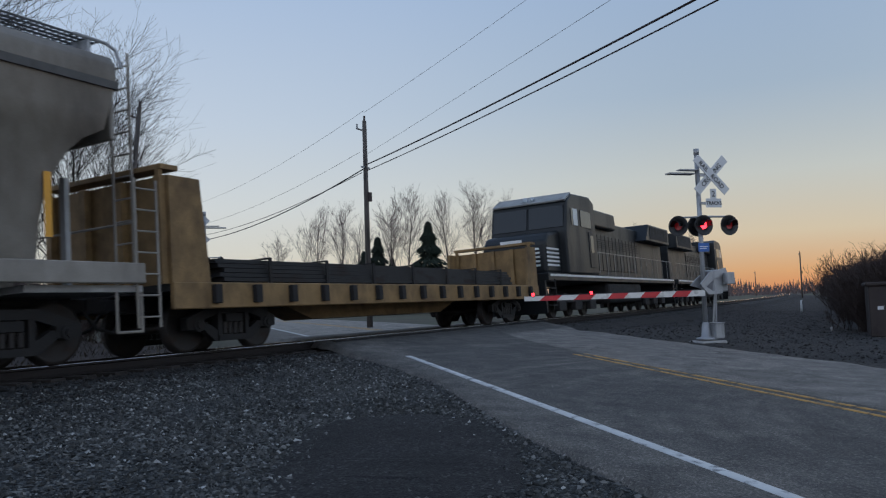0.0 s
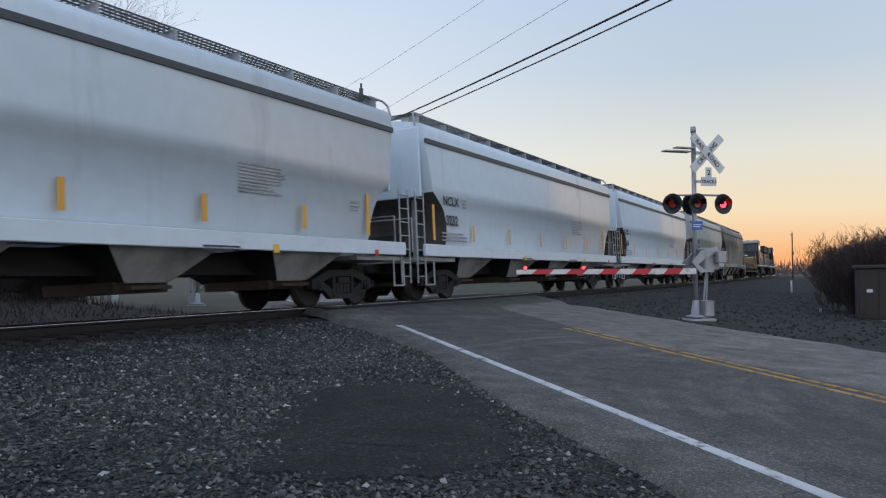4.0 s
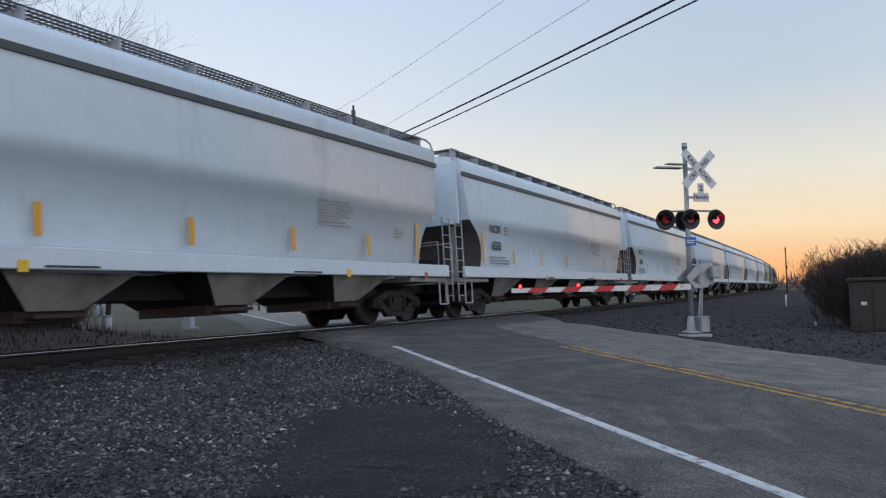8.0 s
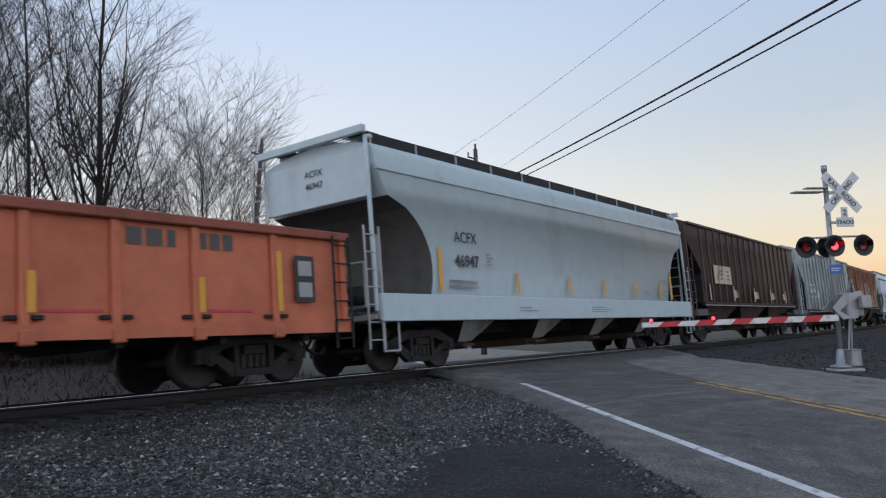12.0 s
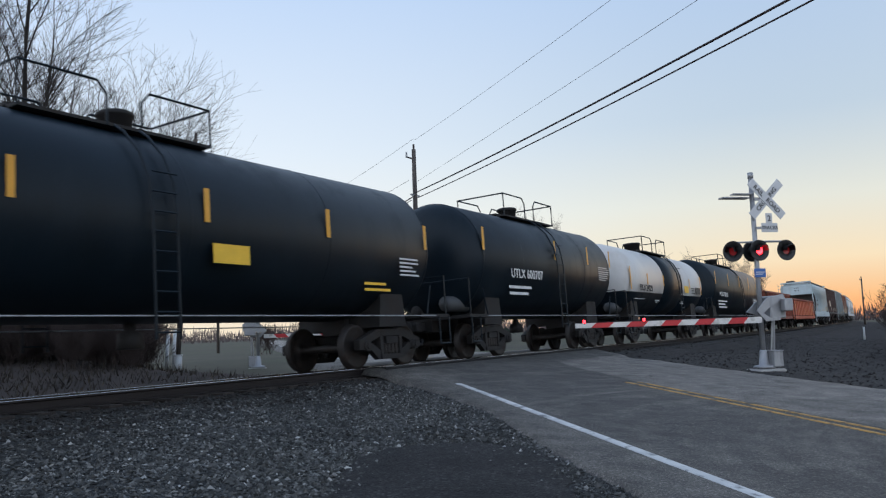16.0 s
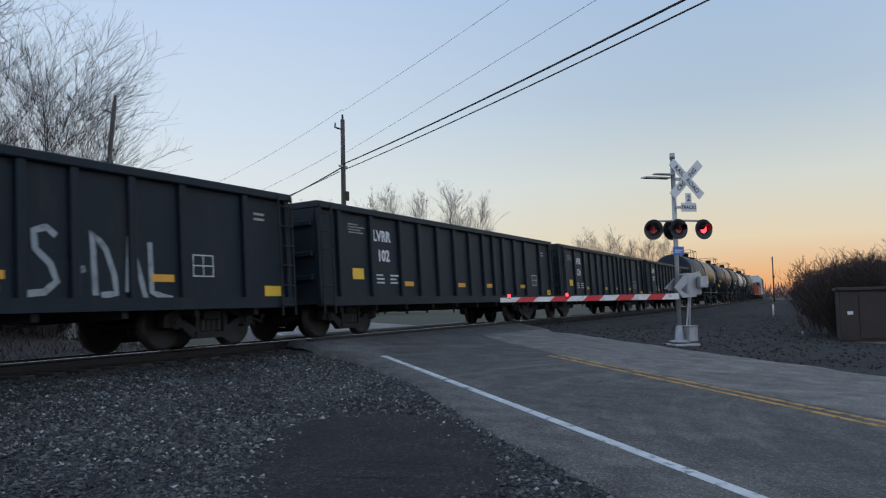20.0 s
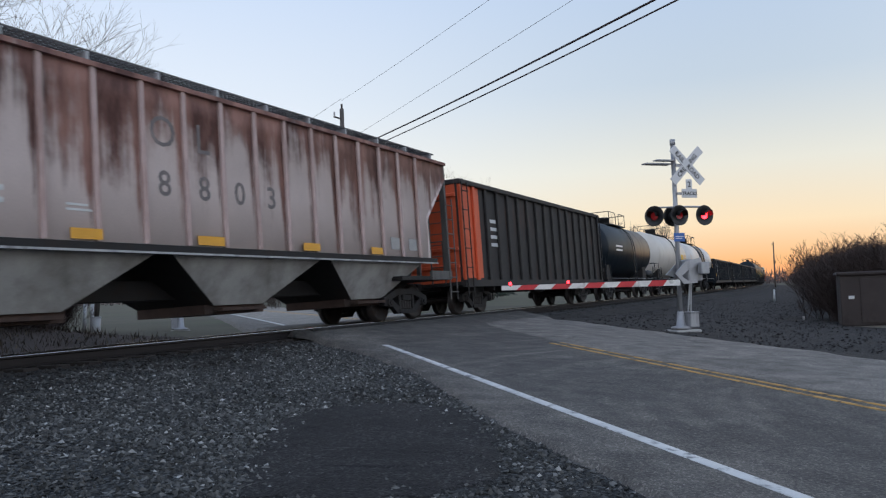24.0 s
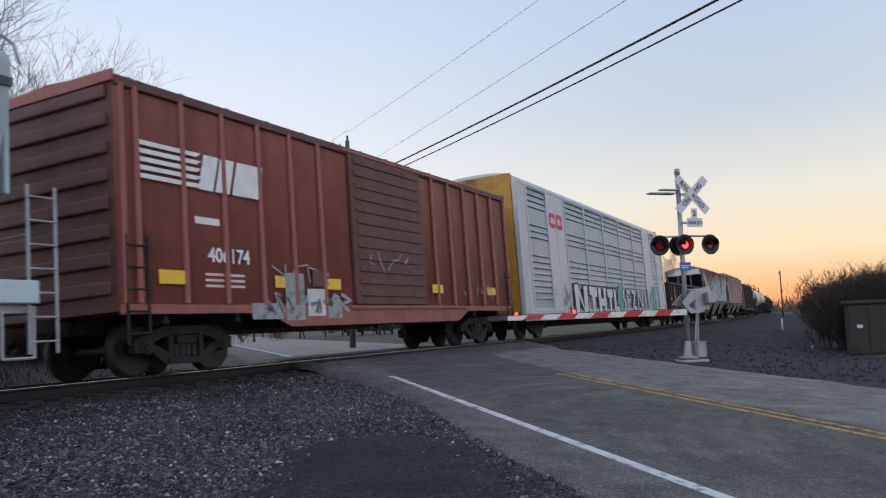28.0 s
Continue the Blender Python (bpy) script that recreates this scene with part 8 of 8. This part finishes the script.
# black gondolas
for a, b, num in ((-340.5, -357.8, "107"), (-357.8, -374.3, "124"), (-374.3, -390.6, "102"), (-390.6, -407.4, "133")):
    L = a - b
    c = add(gondola(L, M["lvblack"], "black high-sided gondola with white lettering", z0=0.72, z1=2.88,
                    posts=[k * L / 16.8 for k in ((-7.85, -6.4, -4.75, -3.7, -2.65, -1.55, -0.4, 0.6, 1.7, 2.9, 3.95, 5.0, 5.95, 7.0, 7.85) if num == "107" else
                                                  (-7.85, -7.05, -5.65, -4.2, -3.15, -2.05, -0.95, 0.15, 1.2, 2.05, 2.9, 3.95, 5.02, 6.6, 7.85))]), a, b)
    tx = -5.75 if num == "107" else -4.92
    lettering(c, "LVRR", 0.36, tx, 2.20, M["white"], -1.466, bold=0.03)
    lettering(c, num, 0.38, tx + 0.05, 1.72, M["white"], -1.466, bold=0.03)
    bars(c, -5.25, -4.85, 1.15, 1.42, 3, M["palebox"], -1.466, 3)
    bars(c, -4.6, -4.2, 1.15, 1.42, 3, M["palebox"], -1.466, 4)
    bars(c, -6.4, -5.7, 2.3, 2.55, 4, M["baygrey"], -1.466, 4)
    bars(c, L / 2 - 1.5, L / 2 - 1.1, 2.3, 2.5, 2, M["baygrey"], -1.466, 5)
    px, pz = (-7.25, 0.80) if num == "107" else (-6.3, 1.26)
    side_plate(c, "yellow_placard", px, px + 0.47, pz, pz + 0.25, M["amber"], -1.466)
    side_plate(c, "yellow_placard", 7.14, 7.64, 0.88, 1.08, M["amber"], -1.466)
    for x in ((-4.5, -1.2, 2.0, 5.1) if num == "107" else (-3.9, -0.7, 1.35, 4.35)):
        side_plate(c, "orange_reflector", x, x + 0.48, 1.12, 1.24, M["yellow"], -1.466)
    shift = -0.3 if num == "133" else 0.0
    for x0, x1 in ((5.57 + shift, 6.07 + shift),):
        o = part("stencil_box", boxes((x0, x1, -0.004, 0, 0, 0.02), (x0, x1, -0.004, 0, 0.36, 0.38), (x0, x0 + 0.02, -0.004, 0, 0.02, 0.36), (x1 - 0.02, x1, -0.004, 0, 0.02, 0.36), (x0 + 0.24, x0 + 0.26, -0.004, 0, 0.02, 0.36), (x0 + 0.02, x1 - 0.02, -0.004, 0, 0.18, 0.20)), M["palebox"], c)
        o.location = (0, -1.466, 1.22)
    if num == "133":
        tag = ([[(2.95, 1.75), (2.8, 1.86), (2.6, 1.8), (2.62, 1.55), (2.85, 1.35), (2.95, 1.1), (2.75, 0.95), (2.4, 0.92)],
                  [(3.2, 1.38), (3.3, 1.25), (3.42, 1.3)],
                  [(3.6, 0.9), (3.56, 1.85), (3.8, 1.6), (3.95, 1.2), (3.98, 0.93), (3.7, 0.9)],
                  [(4.2, 0.95), (4.25, 1.8), (4.42, 1.3), (4.55, 0.85)], [(4.66, 1.75), (4.68, 0.95), (4.9, 0.88), (5.12, 0.84)],
                  [(1.5, 1.8), (1.75, 1.2), (2.0, 1.35), (2.05, 1.0), (1.7, 0.95)]])
        spray(c, [[(x - 0.33, z) for x, z in row] for row in tag], 0.05, M["grafpale"], -1.466)

c = add(tank_car(14.4, M["tankwhite"], "white tank car with a black middle band and black lower half", r=1.51, zc=2.58, off=-0.3, lx=0.4, dome=0.38, bands=((-1.4, 1.65, M["tankblack"]),), lower=M["tankblack"], nose=0.55, px=0.06), -407.3, -421.7)
bars(c, -4.6, -3.2, 2.2, 2.5, 2, M["dark"], -1.515, 3)
bars(c, -2.15, -1.55, 2.02, 2.12, 2, M["fadedark"], -1.43, 3)
side_plate(c, "black_panel", 5.45, 6.35, 2.15, 2.57, M["dark"], -1.515, "black printed panel")
bars(c, 4.1, 4.75, 2.12, 2.5, 3, M["dark"], -1.515, 4)
bars(c, 1.95, 2.35, 2.1, 2.3, 3, M["fadeletter"], -1.515, 5)
tapes(c, 14.0, [-1.25, 1.62, 3.8], 2.29, 0.46, y=-1.52)
tapes(c, 14.0, [-6.45, 6.45], 2.05, 0.9, y=-1.52)
side_plate(c, "yellow_placard", 3.05, 3.7, 2.14, 2.46, M["amber"], -1.52)
c = add(tank_car(13.2, M["tancream"], "dusty cream-white tank car", r=1.50, zc=2.66), -421.8, -435.0)
side_plate(c, "yellow_placard", 2.6, 3.6, 2.3, 2.75, M["amber"], -1.52)
bars(c, 1.1, 2.4, 2.3, 2.7, 3, M["dark"], -1.515, 3)
bars(c, 3.9, 5.0, 2.5, 2.8, 3, M["yellow"], -1.515, 3)
c = add(tank_car(13.0, M["tankblack"], "black tank car coupled behind an orange-ended coal gondola", r=1.45, zc=2.62), -435.0, -448.0)
bars(c, -3.5, -2.0, 2.4, 2.8, 2, M["white"], -1.46, 3)

c = add(gondola(16.2, M["coal"], "tall black coal gondola with bright orange ends", 17, z1=3.95, end_paint=M["coalend"]), -448.0, -464.2)
part("end_flash", boxes((-8.1 + 0.48, -8.1 + 2.0, -1.466, -1.461, 1.05, 3.9)), M["coalend"], c, "orange painted end of the side")
bars(c, -5.3, -4.5, 2.0, 3.0, 4, M["palebox"], -1.468, 3)
for post in list(c.children):
    if post.name.startswith("side_post") and post.location.x < -6.0:
        me = post.data.copy()
        me.materials[0] = M["coalend"]
        post.data = me
c = add(ribbed_hopper(17.3, M["pink"], "rust-bled pale covered hopper car with large faded letters", 15, top=4.56, bay_paint=M["baygrey"], cut=1.2, xr=6.44, rib=M["pinkrib"], iron=M["soot_shade"], wy=1.12), -464.2, -481.5)
for k, ch in enumerate("OL"):
    lettering(c, ch, 0.74, -2.30 + 0.92 * k, 3.22, M["fadeletter"], -1.504)
for x, ch in ((-2.30, "8"), (-1.38, "8"), (-0.46, "0"), (0.46, "3")):
    lettering(c, ch, 0.60, x, 2.40, M["fadeletter"], -1.504, bold=0.01)
for x, w in ((-4.2, 0.56), (-1.68, 0.66), (1.31, 0.58), (3.95, 0.5)):
    side_plate(c, "yellow_placard", x, x + w, 1.60, 1.76, M["yellow"], -1.577)
for x in (5.0, 5.9):
    side_plate(c, "weight_plate", x, x + 0.42, 1.75, 2.05, M["baygrey"], -1.504)
bars(c, -5.6, -5.1, 2.0, 2.5, 3, M["palebox"], -1.504, 3)
bars(c, -4.2, -3.7, 2.0, 2.15, 2, M["palebox"], -1.504, 4)
c = add(ribbed_hopper(16.7, M["ntx"], "rust-streaked light-grey covered hopper car", 16, top=4.52, zs=1.64, bay_paint=M["baygrey"], inset=0.3, xr=6.6, iron=M["soot_shade"]), -481.5, -498.2)
for x, word in ((-6.16, "NT"), (-5.28, "X 3"), (-4.40, "90"), (-3.52, "076")):
    side_plate(c, "lettering_panel", x - 0.32, x + 0.32, 2.26, 2.58, M["palebox"], -1.504)
    lettering(c, word, 0.32, x, 2.31, M["dark"], -1.512, bold=0.01)
for x in (-6.55, -2.3, 0.9, 4.2):
    side_plate(c, "reflector_strip", x, x + 0.12, 1.72, 2.75 if x < -6 else 2.1, M["yellow"], -1.577)
for x, m in ((-5.25, "dark"), (-1.55, "baygrey"), (3.0, "baygrey"), (4.55, "dark"), (0.1, "baygrey")):
    side_plate(c, "weight_plate", x, x + 0.34, 1.78, 2.0, M[m], -1.504)
c = add(gondola(16.6, M["sou"], "rusty dark brown gondola with large white letters", z0=0.86, z1=2.66,
                posts=[-7.73, -6.2, -5.03, -4.2] + [-3.31 + 1.104 * k for k in range(11)]), -497.9, -514.5)
def bay_centre(x):
    """Middle of the panel between the side posts that holds x."""
    w = (16.6 - 0.9 - 0.24) / 14
    return -7.73 + w * (math.floor((x + 7.73) / w) + 0.5)


for k, ch in enumerate("SOU"):
    lettering(c, ch, 0.64, bay_centre(-2.9 + 1.104 * k), 1.72, M["white"], -1.466, bold=0.05)
for k, ch in enumerate("65964"):
    lettering(c, ch, 0.44, bay_centre(-1.8 + 1.104 * k), 1.05, M["white"], -1.466, bold=0.03)
side_plate(c, "black_panel", -6.12, -5.0, 1.0, 2.5, M["black"], -1.466, "black painted panel")
lettering(c, "SOU", 0.28, -5.72, 2.12, M["white"], -1.474)
lettering(c, "65964", 0.28, -5.55, 1.70, M["white"], -1.474)
for x in (6.9, -7.05):
    side_plate(c, "yellow_placard", x, x + 0.5, 1.52, 1.76, M["amber"], -1.472)

c = add(autorack(25.7, M["rack"], M["rackroof"], M["rackend"], M["racksmooth"], "silvery enclosed autorack with yellow ends and graffiti"), -515.2, -540.9)


for x0, tail in ((-8.80, False), (-7.98, True)):
    bm = bmesh.new()
    w, z0, z1 = 0.17, 4.12, 4.70
    # square ring, cut through at one side
    gap = 0.02 if tail else 0.10
    mid = (z0 + z1) / 2
    prism(bm, [(x0, z0 + 0.07), (x0 + 0.07, z0), (x0 + 0.66, z0), (x0 + 0.73, z0 + 0.07), (x0 + 0.73, mid - gap), (x0 + 0.73 - w, mid - gap), (x0 + 0.73 - w, z0 + w), (x0 + w, z0 + w), (x0 + w, z1 - w),
               (x0 + 0.73 - w, z1 - w), (x0 + 0.73 - w, mid + gap), (x0 + 0.73, mid + gap), (x0 + 0.73, z1 - 0.07), (x0 + 0.66, z1), (x0 + 0.07, z1), (x0, z1 - 0.07)], -0.004, 0)
    o = part("emblem", bm, M["cpred"], c, "red block emblem as a plain shape")
    o.location = (0, -1.553, 0)


# green cloud, fat white letters with dark edges, drips of colour
for pts in ([(0.2, 0.66), (1.3, 0.66), (1.5, 2.2), (0.9, 2.25), (0.4, 1.8)], [(8.4, 0.7), (9.4, 0.8), (9.2, 2.2), (8.6, 2.3), (8.3, 1.6)]):
    o = part("graffiti_cloud", prism(bmesh.new(), pts, -0.003, 0), M["grafgreen"], c, "green sprayed cloud")
    o.location = (0, -1.603, 0)
LETTERS = ([(-6.6, 0.66), (-6.6, 2.02), (-6.05, 2.05), (-5.35, 1.15), (-5.35, 2.0), (-4.7, 2.0), (-4.75, 0.9), (-5.3, 0.75), (-6.0, 1.5), (-6.0, 0.66)],
           [(-4.5, 1.55), (-4.5, 2.0), (-3.25, 1.98), (-3.25, 1.5), (-3.6, 1.5), (-3.6, 0.68), (-4.15, 0.68), (-4.15, 1.55)],
           [(-3.1, 0.68), (-3.1, 1.98), (-2.6, 1.98), (-2.6, 1.5), (-2.25, 1.5), (-2.25, 1.98), (-1.75, 1.98), (-1.75, 0.68), (-2.25, 0.68), (-2.25, 1.1), (-2.6, 1.1), (-2.6, 0.68)],
           [(-1.6, 1.5), (-1.6, 1.95), (-0.55, 1.95), (-0.55, 1.5), (-0.85, 1.5), (-0.85, 0.7), (-1.3, 0.7), (-1.3, 1.5)],
           [(-0.45, 0.7), (-0.45, 1.95), (0.05, 1.95), (0.05, 1.15), (0.6, 1.15), (0.6, 0.7)])
for pts in LETTERS:
    o = part("graffiti_letter", prism(bmesh.new(), pts, -0.004, 0), M["graf"], c, "fat white sprayed letter")
    o.location = (0, -1.612, 0)
    spray(c, [pts + pts[:1]], 0.045, M["grafdark"], -1.617)
thin = [[(1.6, 1.9), (1.4, 1.6), (1.9, 1.3), (1.5, 0.9)], [(2.3, 1.0), (2.25, 1.9), (2.9, 1.8)], [(2.3, 1.4), (2.8, 1.4)], [(3.3, 1.9), (4.0, 1.8), (3.4, 1.1), (4.1, 1.0)],
        [(4.6, 0.95), (4.7, 1.9)], [(4.9, 1.8), (5.5, 1.1)], [(5.7, 0.95), (5.7, 1.9)], [(6.3, 1.0), (6.35, 2.0)]]
spray(c, thin, 0.20, M["grafdark"], -1.604)
spray(c, thin, 0.12, M["palebox"], -1.612)
spray(c, [[(7.3, 0.9), (7.25, 2.1), (7.8, 2.0), (8.1, 1.5), (7.8, 1.0), (7.4, 0.9)]], 0.16, M["graf"], -1.612)
spray(c, [[(-8.9, 1.8), (-8.7, 1.55)], [(-7.8, 1.75), (-7.5, 1.95)]], 0.02, M["grafdark"], -1.552)
for x, z, m in ((-7.85, 1.15, "grafgreen"), (-7.4, 1.35, "grafgreen"), (-7.3, 0.85, "grafdark"), (-7.65, 0.8, "yellow"), (-7.6, 1.55, "cream")):
    side_plate(c, "graffiti_dab", x, x + 0.22, z, z + 0.26, M[m], -1.604)
lettering(c, "SOO", 0.26, -5.8, 0.68, M["dark"], -1.618)
lettering(c, "518021", 0.26, -4.75, 0.68, M["dark"], -1.618)
for x in (-6.8, -2.9, 2.4):
    side_plate(c, "yellow_placard", x, x + 0.55, 0.64, 0.78, M["amber"], -1.619)
side_plate(c, "yellow_placard", -8.9, -8.2, 0.68, 0.82, M["amber"], -1.604)
side_plate(c, "yellow_placard", 10.78, 11.29, 2.12, 2.34, M["amber"], -1.553)
side_plate(c, "yellow_placard", 11.0, 11.55, 0.78, 0.96, M["amber"], -1.604)
lettering(c, "BI", 0.32, 11.72, 2.72, M["fadeletter"], -1.552, bold=0.02)
bars(c, 10.65, 11.15, 3.4, 3.75, 5, M["fadeletter"], -1.552, 4)
bars(c, 10.62, 11.2, 2.75, 2.95, 2, M["fadeletter"], -1.552, 5)

c = add(boxcar(16.7, M["nsred"], "oxide-red ribbed boxcar with white emblem and scrawls"), -540.9, -557.6)
marks = [[(-7.2, z), (-5.75, z), (-5.62, z + 0.085), (-7.2, z + 0.085)] for z in (3.06, 3.21, 3.36, 3.51, 3.66)]
marks += [[(x0, 3.04), (x1, 3.04), (x1 + 0.18, 3.74), (x0 + 0.18, 3.74)] for x0, x1 in ((-5.72, -5.32), (-5.26, -4.86), (-4.78, -3.98))]
for row in marks:
    bm = prism(bmesh.new(), [(0.9 * x - 1.0, 0.9 * z + 0.37) for x, z in row], -0.004, 0)
    o = part("emblem_bar", bm, M["white"], c, "white bar of the emblem")
    o.location = (0, -1.584, 0)
bars(c, -6.2, -5.6, 2.45, 2.72, 1, M["white"], -1.525, 2)
lettering(c, "406174", 0.36, -5.44, 1.86, M["white"], -1.585, bold=0.02)
for x in (-7.1, 2.3, 5.9, -4.2, -2.6):
    side_plate(c, "yellow_placard", x, x + 0.62, 1.45, 1.68, M["amber"], -1.582)
bars(c, -6.0, -5.0, 1.4, 1.7, 3, M["pink"], -1.525, 2)
for x0, x1, z0, z1, m in ((-4.9, -4.0, 0.85, 1.15, "grafpale"), (-3.9, -3.3, 0.82, 1.75, "grafpale"), (-3.2, -2.6, 0.9, 1.45, "palebox"), (-2.5, -2.0, 0.85, 1.25, "grafpale"), (-3.0, -2.6, 1.5, 1.85, "boxdoor")):
    side_plate(c, "paint_patch", x0, x1, z0, z1, M[m], -1.583)
rs = random.Random(77)
for x0, x1, z0, z1, n, w in ((-4.6, -1.6, 0.95, 1.35, 8, 0.045), (-4.2, -2.0, 1.5, 1.95, 6, 0.018), (4.0, 6.4, 1.3, 1.8, 6, 0.016), (-1.1, 1.2, 1.9, 2.4, 5, 0.014)):
    lines = []
    for k in range(n):
        x = x0 + (x1 - x0) * k / n
        d = (x1 - x0) / n
        lines.append([(x + d * rs.uniform(-0.2, 1.1), z0 + (z1 - z0) * rs.random()) for _ in range(rs.choice((3, 4, 5)))])
    spray(c, lines, w, M["grafpale"], -1.585 if x0 < -1.5 or x0 > 2 else -1.655)
c = add(smooth_hopper(19.6, M["acf"], M["acf"], "pale grey covered hopper car coupled behind the red boxcar", plain=True, shade=M["soot_shade"]), -558.0, -577.6)


def motions():
    for car, u in TRAIN:
        rows = []
        for k in range(29):
            s = u + SPEED * k
            rows.append((k, Matrix.Translation(track_pt(s, 0, 0)) @ pose(0, 0, 0, -CANT, 0, math.degrees(s / CURVE))))
        walk(car, rows)
    for insert, first in ((LAMP_L, left_on), (LAMP_R, lambda t: not left_on(t)), (FAR_L, left_on), (FAR_R, lambda t: not left_on(t))):
        flash(insert, first)


motions()
